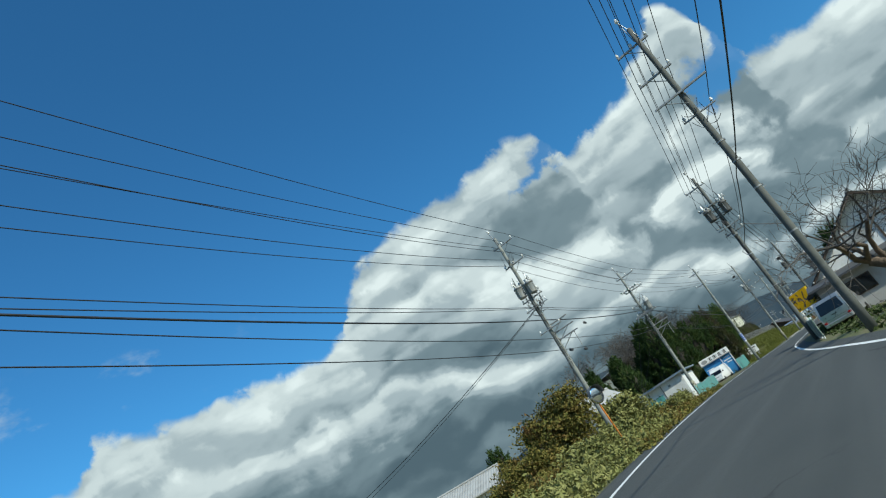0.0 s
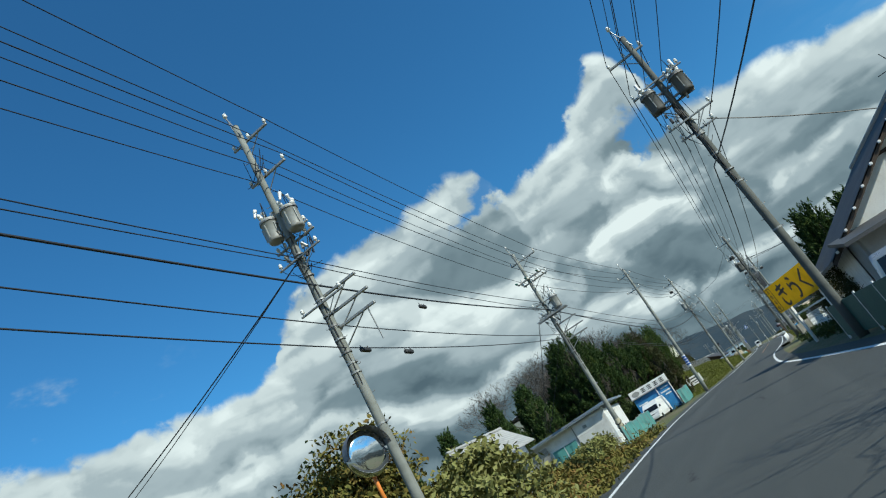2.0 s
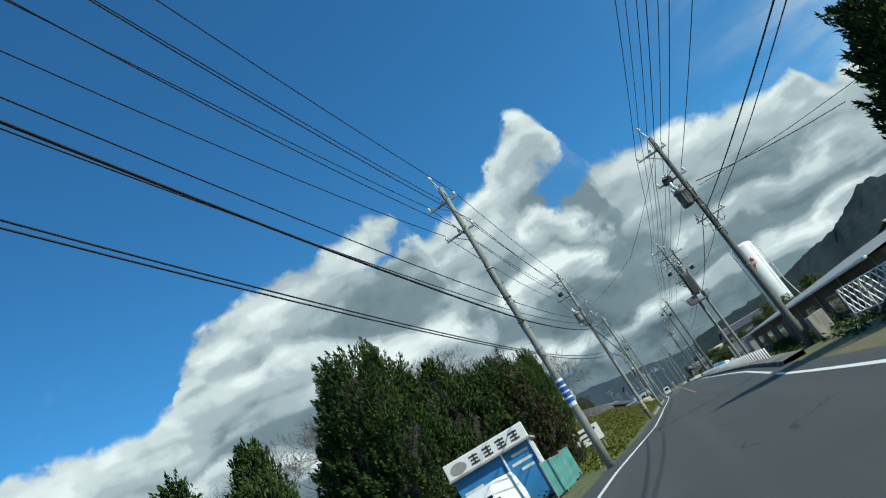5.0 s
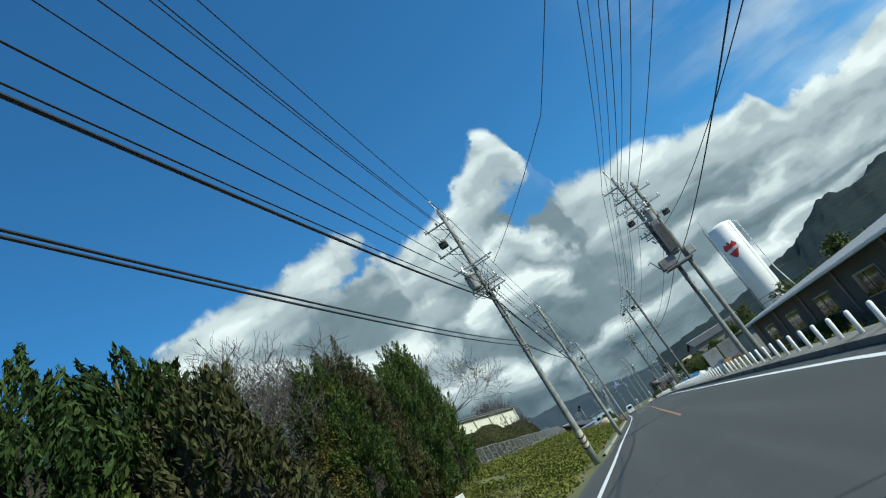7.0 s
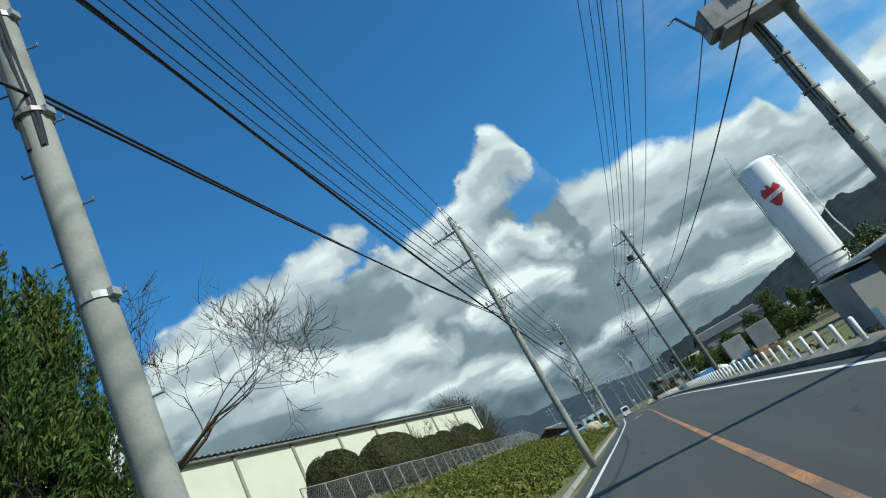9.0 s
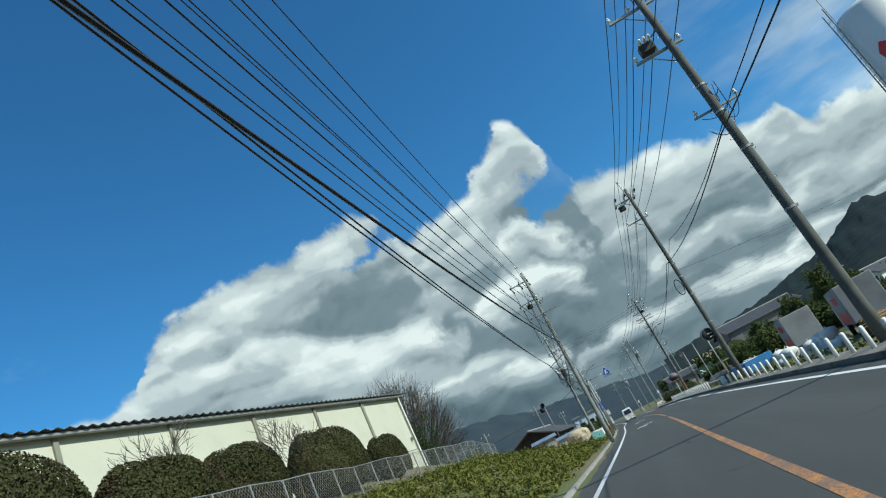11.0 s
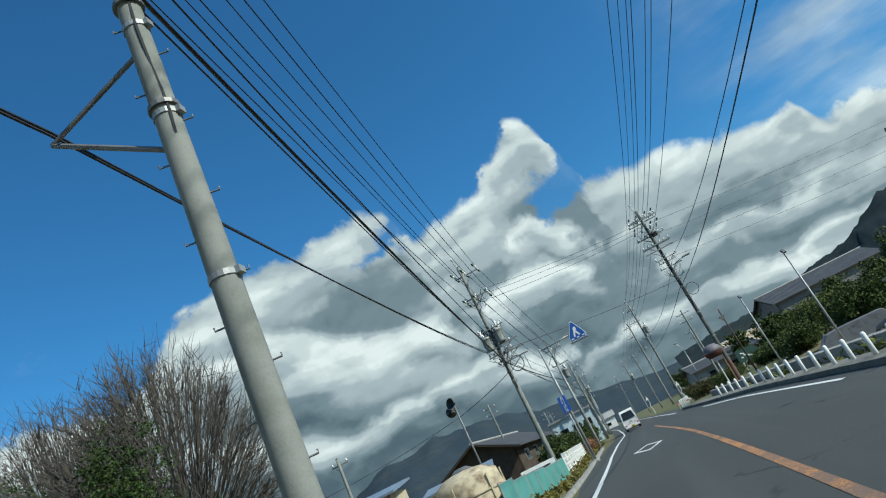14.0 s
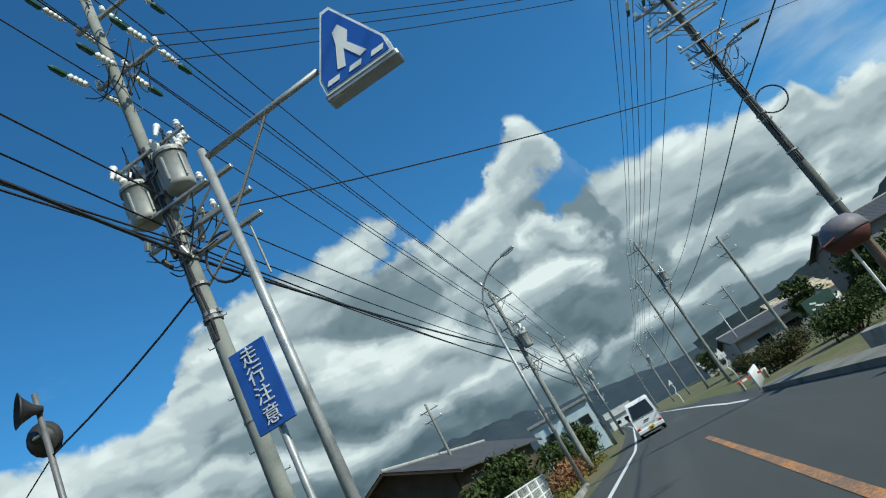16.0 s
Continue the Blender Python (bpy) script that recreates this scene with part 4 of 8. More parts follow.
def high_voltage_pole(x, y, h, seed, cans=(), arms=2, side=1, extra=True, hd=0.0, guard=False, lean=0.0, lv=True, pins=NEAR_PINS, shaft=None):
    p = pole_base(x, y, h, hd, bands=tuple(b for b in (4.0, 5.9, 7.1, 8.0) if b < h - 2), label="weathered concrete utility pole with crossarms" + (" and transformers" if cans else ""), lean=lean, mat=shaft)
    spike(p, h, -0.18)
    cross_arm(p, h - 0.62, pins[0] - 0.05, pins[2] + 0.05, pins)
    if arms > 1:
        cross_arm(p, h - 2.15, pins[0] - 0.05, pins[2] + 0.05, pins)
    if arms > 2:
        cross_arm(p, h - 3.4, -1.1, 1.1, (), y=-0.16)
    for cx, cz in cans:
        transformer(p, cx, cz, paint=DARK_CAN if shaft else None)
    if lv:
        cross_arm(p, h - 4.4, -0.6, 0.75, (-0.5, 0.0, 0.65), "low_voltage_arm", 0.15, 0.06)
        clutter(p, h - 4.2, seed, 7, 0.6)
    if extra:
        for zz, ww in ((8.15, 1.35), (7.55, 1.5), (7.05, 1.5)):
            part("cable_bracket", Geo().block((ww, 0.09, 0.08), pose(ww / 2, 0.12, zz), 0.01).tube([(0.1, 0.12, zz - 0.6), (ww * 0.7, 0.12, zz - 0.03)], 0.025, 5), STEEL, p)
        part("bracket_tie", Geo().tube([(1.2, 0.12, 7.05), (1.2, 0.12, 6.0)], 0.022, 5), STEEL, p)
    if guard:
        g = part("guard_sleeve", Geo().lathe([(0.17, 0.9), (0.174, 0.9), (0.17, 1.7), (0.16, 1.7)], 18), SLEEVE, p, "faded cream and black striped guard sleeve")
        for k in range(3):
            s = part("stripe", Geo().tube([(0.178 * math.cos(a), 0.178 * math.sin(a), 1.02 + k * 0.24 + 0.13 * math.sin(a)) for a in np.linspace(0, 2 * math.pi, 17)], 0.035, 4, False), BLACK_PAINT, g)
    return p


# same recipe as CONCRETE with both colours about halved
DARK_POLE_CONCRETE = weathered("dark_pole_concrete", (0.13, 0.135, 0.125), (0.06, 0.065, 0.055), 0.9, 0, 45, 1.3, 0.8, (0.4, 0.006), 0.12)
LEFT_POLES = [(-4.6, -1.0, 15.1), (-7.08, 38.85, 14.95), (-7.15, 62.7, 13.5), (-4.35, 85.0, 12.9), (-3.5, 116.6, 14.15), (-2.78, 140.0, 12.2), (-2.5, 188.4, 13.5), (-5.4, 221.8, 13.57), (-4.7, 247.0, 10.4), (-5.3, 272, 10.4), (-6.4, 300, 11), (-9, 335, 11), (-12, 375, 11)]
RIGHT_POLES = [(10.5, 0.0, 14.0), (7.42, 25.1, 13.8), (4.55, 45.9, 12.55), (4.47, 89.4, 11.0), (5.85, 125.6, 13.75), (5.6, 158.0, 11.7), (6.15, 182.0, 13.6), (7.05, 233.2, 14.57), (5.0, 268, 13.0), (4.5, 286, 13.2), (1.5, 340, 12), (-2, 380, 12)]

TO_FIELD = (-1.2, -0.5, 0.15)
WIDE_PINS = (-0.5, 0.5, 1.25)
ROAD_PINS = (-0.92, -0.3, 0.36)
LEFT_0 = high_voltage_pole(*LEFT_POLES[0], 1)
LEFT_1 = high_voltage_pole(*LEFT_POLES[1], 2, cans=((-0.42, 10.5), (0.42, 10.4)), guard=False)
LEFT_2 = high_voltage_pole(*LEFT_POLES[2], 3, cans=((0.75, 9.0),), guard=True, pins=WIDE_PINS)
LEFT_3 = high_voltage_pole(*LEFT_POLES[3], 4, extra=False, lv=False, pins=ROAD_PINS)
LEFT_4 = high_voltage_pole(*LEFT_POLES[4], 5, cans=((-0.42, 9.6),), arms=3, extra=False, guard=True, pins=TO_FIELD)
LEFT_5 = high_voltage_pole(*LEFT_POLES[5], 6, arms=2, extra=False, pins=TO_FIELD)
LEFT_6 = high_voltage_pole(*LEFT_POLES[6], 7, arms=3, extra=False, lv=False, pins=TO_FIELD)
LEFT_7 = high_voltage_pole(*LEFT_POLES[7], 8, cans=((-0.42, 8.0), (0.42, 8.2)))
for k, (x, y, h) in enumerate(LEFT_POLES[8:]):
    high_voltage_pole(x, y, h, 20 + k, cans=((0.42, h - 3.6),) if k % 2 == 0 else (), extra=False)
RIGHT_0 = high_voltage_pole(*RIGHT_POLES[0], 30, pins=KERB_PINS)
RIGHT_1 = high_voltage_pole(*RIGHT_POLES[1], 31, arms=3, extra=False, pins=KERB_PINS, shaft=DARK_POLE_CONCRETE)
RIGHT_2 = high_voltage_pole(*RIGHT_POLES[2], 32, cans=((-0.55, 9.4), (0.55, 9.4)), arms=2, extra=False, pins=KERB_PINS, shaft=DARK_POLE_CONCRETE)
RIGHT_3 = high_voltage_pole(*RIGHT_POLES[3], 33, cans=((-0.42, 7.4),), extra=False, pins=KERB_PINS, shaft=DARK_POLE_CONCRETE)
RIGHT_4 = high_voltage_pole(*RIGHT_POLES[4], 34, cans=((0.45, 10.1),), arms=3, extra=False, pins=KERB_PINS)
RIGHT_5 = high_voltage_pole(*RIGHT_POLES[5], 35, arms=2, extra=False, pins=KERB_PINS, shaft=DARK_POLE_CONCRETE)
RIGHT_6 = high_voltage_pole(*RIGHT_POLES[6], 36, arms=2, extra=False, lv=False, pins=KERB_PINS, shaft=DARK_POLE_CONCRETE)
RIGHT_7 = high_voltage_pole(*RIGHT_POLES[7], 37, arms=3, extra=False, pins=KERB_PINS, shaft=DARK_POLE_CONCRETE)
for k, (x, y, h) in enumerate(RIGHT_POLES[8:]):
    high_voltage_pole(x, y, h, 50 + k, cans=((0.42, h - 4.0),) if k % 2 == 0 else (), extra=False, pins=KERB_PINS)

# heights at the pole behind the start
Z_UP, Z_LOW, Z_LV, Z_COM = (13.8, 14.3, 14.8), (12.0, 12.1, 12.7), (9.6, 9.7), (9.4, 9.4, 8.4)
# wires of the field side: three on each of two arms, the earth wire, two low-voltage lines
def field_pins(k):
    return {2: WIDE_PINS, 3: ROAD_PINS}.get(k, TO_FIELD if 4 <= k <= 6 else NEAR_PINS)


for drop, sag, first in ((0.37, 0.009, Z_UP), (1.9, 0.015, Z_LOW)):
    for n in range(3):
        wire([(x + field_pins(k)[n], y + 0.16, (h - drop if k else first[n]) + ground_height(x, y)) for k, (x, y, h) in enumerate(LEFT_POLES)], 0.015, sag)
for off, zs in ((-0.3, (Z_LV[0], 10.1, 9.5, 6.95, 9.3, 7.8, 8.4, 7.9, 6.9, 6.9, 7, 7, 7)), (0.05, (Z_LV[1], 9.95, 9.75, 7.1, 9.5, 8.0, 8.6, 8.2, 7.2, 7.2, 7.3, 7.3, 7.3))):
    wire([(x + off, y + 0.15, z) for (x, y, h), z in zip(LEFT_POLES, zs)], 0.016, 0.008)
for off, drop, r, sag in ((-0.18, -0.55, 0.013, 0.012), (-0.96, 0.37, 0.014, 0.012), (-0.33, 0.37, 0.014, 0.012), (0.35, 0.37, 0.014, 0.012), (-0.96, 1.9, 0.014, 0.013), (-0.33, 1.9, 0.014, 0.013), (0.35, 1.9, 0.014, 0.013), (0.65, 4.2, 0.016, 0.02)):
    wire([(x + off, y + 0.16, h - drop + ground_height(x, y)) for x, y, h in RIGHT_POLES], r, sag)
for off, zs, r in ((0.1, (Z_COM[0], 8.96, 9.2, 6.15, 8.5, 6.2, 7.6, 6.9, 6.6, 6.5, 6.5, 6.5, 6.5), 0.032), (-0.1, (Z_COM[1], 7.72, 7.5, 4.8, 6.4, 6.9, 6.5, 7.3, 5.9, 5.8, 5.8, 5.8, 5.8), 0.018), (0.1, (Z_COM[2], 6.8, 7.15, 4.55, 6.0, 6.8, 6.45, 7.2, 5.6, 5.5, 5.5, 5.5, 5.5), 0.018)):
    wire([(x + (off if k != 6 or r > 0.03 else -1.35), y, z) for k, ((x, y, h), z) in enumerate(zip(LEFT_POLES, zs))], r, 0.009, "thick black communication cable strung between poles" if r > 0.03 else "black communication line strung between poles")
wire([(x - 0.3, y, z) for (x, y, h), z in zip(RIGHT_POLES, (6.6, 6.6, 6.7, 6.6, 6.5, 6.4, 7.9, 7.5, 6.8, 6.5, 6.5, 6.5))], 0.02, 0.015, "black communication line strung between poles")


def drop_wire(a, b, r=0.014, sag=0.02, label="thin black service wire running to a building"):
    return wire([a, b], r, sag, label)


drop_wire((-6.9, 38.75, 10.0), (-34.0, 41.4, 5.4), 0.022)
drop_wire((-6.9, 38.6, 9.9), (-34.0, 42.0, 5.2), 0.014)
drop_wire((-8.0, 62.5, 8.85), (-12.6, 66.0, 2.75), 0.012, 0.01)
drop_wire((-8.0, 62.6, 8.8), (-12.9, 66.2, 2.7), 0.012, 0.01)
drop_wire((-7.3, 62.5, 7.5), (-12.7, 66.4, 2.75), 0.012, 0.02)
drop_wire((4.9, 89.4, 8.1), (11.0, 88.0, 7.2), 0.02)
drop_wire((4.9, 89.5, 7.9), (12.0, 84.0, 7.0), 0.014)
drop_wire((5.1, 46.6, 8.4), (9.3, 47.5, 5.6), 0.02)
drop_wire((-5.4, 221.8, 6.4), (-9.3, 222.0, 5.4), 0.02)
drop_wire((-9.3, 222.0, 5.4), (-30.0, 232.0, 6.0), 0.014)
for z0, z1 in ((11.3, 12.9), (11.0, 12.6), (10.6, 12.3)):
    drop_wire((-4.4, 221.8, z0 + 0.2), (6.6, 232.6, z1 + 0.2), 0.012, 0.012, "black overhead wire crossing over the road")
drop_wire((-5.2, 221.8, 7.7), (7.2, 232.6, 8.1), 0.016, 0.012, "black overhead wire crossing over the road")
for k in range(4):
    drop_wire((7.4, 232.7, 12.8 - 1.0 * k), (34.0, 244.0, 13.4 - 1.2 * k), 0.012, 0.01, "black overhead wire running off across the yards")
drop_wire((-2.6, 116.6, 10.2), (1.6, 104.0, 9.5), 0.012, 0.01, "black overhead wire crossing over the road")
drop_wire((1.6, 104.0, 9.5), (4.6, 89.6, 10.6), 0.012, 0.01, "black overhead wire crossing over the road")
drop_wire((6.4, 183.0, 7.4), (30.0, 190.0, 7.0), 0.014, 0.01)


def closure(x, y, z, ln=0.55):
    t = thing("cable_closure", pose(x, y, z, 0, 0, heading(y)), "black cable splice box hanging on a line", "splice box", "cable splice boxes")
    part("case", Geo().block((0.13, ln, 0.14), pose(0, 0, -0.08), 0.03), PLASTIC_DARK, t)
    part("clip", Geo().block((0.02, 0.05, 0.12), pose(0, -ln * 0.4, 0)), DARK_STEEL, t)
    part("clip", Geo().block((0.02, 0.05, 0.12), pose(0, ln * 0.4, 0)), DARK_STEEL, t)


closure(-6.92, 45.0, 8.54)
closure(-6.9, 42.1, 6.63)
closure(-6.88, 39.55, 6.74)


# ---- vehicles ----


def wheel(parent, x, y, r=0.27, w=0.16):
    s = 1 if x > 0 else -1
    ty = part("wheel", Geo().lathe([(r * 0.62, -w / 2), (r * 0.93, -w / 2), (r, -w / 3), (r, w / 3), (r * 0.93, w / 2), (r * 0.62, w / 2)], 20, pose(x, y, r, 0, 90)), RUBBER, parent, "black rubber tyre on a steel rim", True)
    part("rim", Geo().lathe([(r * 0.62, -w * 0.3), (r * 0.6, 0), (r * 0.2, w * 0.12), (0.02, w * 0.14)], 14, pose(x, y, r, 0, 90 * s)), STEEL, ty, "", True)
    return ty


def box_car(name, m, label, length, width, height, paint, bonnet=0.35, belt=0.52, tail=0.06, lean=0.14, plate=None, rack=False):
    """A van or car that faces +y: sides lofted from outlines, glass set in, wheels, lamps and bumpers."""
    t = thing(name, m, label, "car" if name != "kei_van" else "van")
    L, H, hw = length / 2, height, width / 2
    zb = 0.24
    nose, screen = L - bonnet * 0.15, L - bonnet
    side = [(-L + 0.02, zb), (-L, zb + 0.3), (-L + 0.01, H * belt), (-L + tail + 0.06, H * 0.9), (-L + tail + 0.18, H - 0.02), (0.0, H), (screen - H * lean * 1.6, H - 0.05), (screen, H * belt + 0.03), (nose, H * belt - 0.08), (L, zb + 0.35), (L - 0.05, zb)]
    g = Geo()
    n = len(side)
    # cross-sections: the waist is widest, the roof drawn in
    for sx in (-1, 1):
        for y, z in side:
            tuck = 0.0 if z < H * belt else (z - H * belt) / (H * (1 - belt)) * 0.10
            low = 0.03 if z <= zb + 0.01 else 0.0
            g.v.append((sx * (hw - tuck - low), y, z))
    for sx in (-1, 1):
        for y, z in side:
            tuck = 0.0 if z < H * belt else (z - H * belt) / (H * (1 - belt)) * 0.10
            g.v.append((sx * (hw - tuck - 0.07), y + (0.02 if y < -L + 0.1 else -0.02 if y > nose - 0.1 else 0), z + (0.035 if z > H * 0.85 else 0)))
    for i in range(n):
        j = (i + 1) % n
        g.f.append((2 * n + i, 2 * n + j, j, i)[::-1])
        g.f.append((3 * n + i, 3 * n + j, n + j, n + i))
        g.f.append((2 * n + i, 2 * n + j, 3 * n + j, 3 * n + i))
    g.f.append(tuple(range(n)))
    g.f.append(tuple(range(2 * n - 1, n - 1, -1)))
    part("body", g, paint, t)
    zt, zw = H * 0.90, H * belt + 0.06
    # rear glass
    y0, y1 = -L + 0.015, -L + tail + 0.075
    rg = part("rear_window", Geo().prism([(-hw + 0.14, 0), (hw - 0.14, 0), (hw - 0.22, 1), (-hw + 0.22, 1)], 0.02), GLASS, t, "dark tinted rear window")
    ang = math.degrees(math.atan2(y1 - y0, zt - zw))
    rg.matrix_local = pose(0, y0 - 0.018, zw, -ang) @ Matrix.Diagonal((1, 1, (zt - zw) / math.cos(radians(ang)), 1))
    ws = part("windscreen", Geo().prism([(-hw + 0.08, 0), (hw - 0.08, 0), (hw - 0.16, 1), (-hw + 0.16, 1)], 0.02), GLASS, t, "dark windscreen")
    ya, za, yb, zc = screen, H * belt + 0.05, screen - H * lean * 1.6, H - 0.09
    an = math.degrees(math.atan2(ya - yb, zc - za))
    ws.matrix_local = pose(0, ya + 0.012, za, an) @ Matrix.Diagonal((1, 1, math.hypot(ya - yb, zc - za), 1))
    for s in (-1, 1):
        for k, (a, b) in enumerate(((-L + 0.28, -0.42), (-0.34, 0.28), (0.36, screen - 0.25))):
            q = part("side_window", Geo().prism([(a, zw), (b, zw), (b - (0.2 if k == 2 else 0), zt), (a + 0.02, zt)], 0.012, pose(0, 0, 0, 0, 0, 90)), GLASS, t)
            q.matrix_local = pose(s * (hw - 0.035), 0, 0, 0, -s * 4.2) @ pose(0, 0, 0)
            q.location.x = s * (hw - 0.02 + 0.03)
        part("tail_lamp", Geo().block((0.16, 0.05, 0.11), pose(s * (hw - 0.14), -L - 0.012, zb + 0.27), 0.015), RED_LENS, t, "red tail lamp")
        part("head_lamp", Geo().block((0.26, 0.07, 0.14), pose(s * (hw - 0.2), nose + 0.02, H * belt - 0.2), 0.03), CLEAR_LENS, t, "clear head lamp")
        part("door_mirror", Geo().block((0.14, 0.07, 0.18), pose(s * (hw + 0.08), screen - 0.25, zw + 0.12), 0.02).tube([(s * (hw - 0.03), screen - 0.27, zw + 0.04), (s * (hw + 0.08), screen - 0.25, zw + 0.06)], 0.02, 5), PLASTIC_DARK, t)
    part("rear_bumper", Geo().block((width - 0.04, 0.1, 0.2), pose(0, -L - 0.03, zb + 0.1), 0.03), paint, t)
    part("front_bumper", Geo().block((width - 0.06, 0.1, 0.26), pose(0, L + 0.0, zb + 0.14), 0.04), paint, t)
    part("grille", Geo().block((width * 0.5, 0.03, 0.1), pose(0, nose + 0.045, H * belt - 0.24), 0.01), PLASTIC_DARK, t)
    part("tailgate_seam", Geo().block((width - 0.3, 0.006, 0.012), pose(0, -L - 0.004, zb + 0.36)), PLASTIC_DARK, t)
    part("tailgate_handle", Geo().block((0.3, 0.03, 0.05), pose(0, -L - 0.012, zb + 0.56), 0.01), PLASTIC_DARK, t)
    part("wiper", Geo().tube([(0.05, -L - 0.03, zw + 0.03), (-0.35, -L - 0.02, zw + 0.1)], 0.008, 4), PLASTIC_DARK, t)
    if plate:
        pl = part("number_plate", Geo().block((0.33, 0.012, 0.165), pose(0.03, -L - 0.088, zb + 0.12)), plate, t, "plate with plain bars for its characters")
        part("bar", Geo().block((0.2, 0.004, 0.06), pose(0.03, -L - 0.096, zb + 0.10)), BLACK_PAINT, pl)
        part("bar", Geo().block((0.14, 0.004, 0.02), pose(0.03, -L - 0.096, zb + 0.17)), BLACK_PAINT, pl)
    part("underside", Geo().block((width - 0.2, length - 0.5, 0.14), pose(0, 0, zb)), PLASTIC_DARK, t)
    for sx in (-1, 1):
        for sy in (-L + 0.55, L - 0.62):
            wheel(t, sx * (hw - 0.09), sy)
    return t


box_car("kei_van", pose(-1.35, 251.0, 0.01, 0, 0, 3.0), "white compact van with dark tinted rear window driving on the road", 3.4, 1.475, 1.9, CAR_WHITE, plate=PLATE_YELLOW)
box_car("parked_van", pose(-9.1, 85.3, ground_height(-9.1, 85.3), 0, 0, 172), "white minivan parked in front of the blue roadside kiosk", 3.9, 1.62, 1.75, CAR_WHITE, bonnet=0.75, lean=0.2)
box_car("parked_car", pose(6.75, 45.0, ground_height(6.75, 45.0) + 0.02, 0, 0, -14), "silver tall car parked beside the restaurant", 4.0, 1.69, 1.75, CAR_SILVER, bonnet=0.8, lean=0.2)

# ---- left side: corner bushes, mirror, small house, kiosk ----
bush(-10.4, 41.2, 3.4, 2.6, 4.6, 15000, LEAF_BUSH, 1, "tall autumn-coloured bush on the corner bank", 0.10)
bush(-7.6, 43.6, 2.0, 2.4, 2.6, 9000, LEAF_VINE, 2, "pale green vines climbing over a bank", 0.12)
bush(-6.6, 40.0, 1.2, 1.6, 1.5, 4500, LEAF_VINE, 3, "pale green vines climbing over a bank", 0.11)
bush(-6.8, 33.4, 1.6, 2.4, 1.5, 6000, LEAF_VINE, 9, "pale green vines climbing over a bank", 0.10)
bush(-8.6, 30.6, 1.8, 2.2, 1.3, 6000, LEAF_BUSH, 10, "straggling brown shrub beside the bank", 0.09)
bush(-5.6, 28.4, 0.9, 2.0, 0.7, 3500, LEAF_VINE, 11, "pale green vines climbing over a bank", 0.09)
bush(-12.8, 39.0, 2.6, 2.2, 2.4, 7000, LEAF_BUSH, 4, "straggling brown shrub beside the bank", 0.09)
bush(-7.4, 50.0, 1.6, 3.2, 1.2, 6000, LEAF_BUSH, 5, "low tangle of brown and green weeds", 0.08)
bush(-7.8, 56.0, 1.5, 2.6, 1.3, 5500, LEAF_VINE, 6, "low green vines beside the small house", 0.10)
bush(-8.3, 61.6, 0.9, 0.9, 1.4, 3000, LEAF_VINE, 7, "yellow-green shrub at the foot of a utility pole", 0.10)
bush(-17.0, 40.5, 2.4, 2.0, 2.2, 5000, LEAF_BUSH, 8, "straggling brown shrub beside the bank", 0.09)


def traffic_mirror(x, y, z, r, turn, post, label, tall=None):
    t = thing("traffic_mirror", pose(x, y, ground_height(x, y), 0, 0, turn), label, "traffic mirror")
    z -= ground_height(x, y)
    if tall:
        part("bracket", Geo().tube([(0, 0.02, z), (-0.5, 0.0, z)], 0.03, 8).tube([(0, 0.02, z - 0.2), (-0.5, 0.0, z - 0.2)], 0.03, 8), post, t)
    else:
        part("post", Geo().tube([(0.25, 0.1, 0), (0.12, 0.05, z * 0.4), (0, 0, z * 0.75), (0, 0, z + 0.1)], 0.045, 10), post, t, "", True)
    part("disc", Geo().lathe([(r, -0.02), (r, 0.02), (r * 0.7, 0.06), (0.02, 0.08)], 28, pose(0, -0.14, z, 90)), MIRROR, t, "round convex mirror", True)
    part("backing", Geo().lathe([(r * 0.98, 0), (r * 0.98, 0.04), (r * 0.3, 0.07)], 28, pose(0, -0.11, z, -90)), PLASTIC_DARK, t, "", True)
    hood = Geo()
    k = 15
    for i in range(k):
        a = math.pi * i / (k - 1)
        for dy in (-0.36, -0.10):
            hood.v.append((math.cos(a) * (r + 0.03), dy, z + math.sin(a) * (r + 0.03)))
    for i in range(k - 1):
        hood.f.append((2 * i, 2 * i + 1, 2 * i + 3, 2 * i + 2))
    part("hood", hood, DARK_STEEL, t)
    part("clamp", Geo().block((0.14, 0.16, 0.08), pose(0, -0.05, z), 0.01), STEEL, t)
    return t


traffic_mirror(-5.5, 35.0, 3.32, 0.5, 62, ORANGE_PAINT, "round traffic mirror on an orange post on the corner")


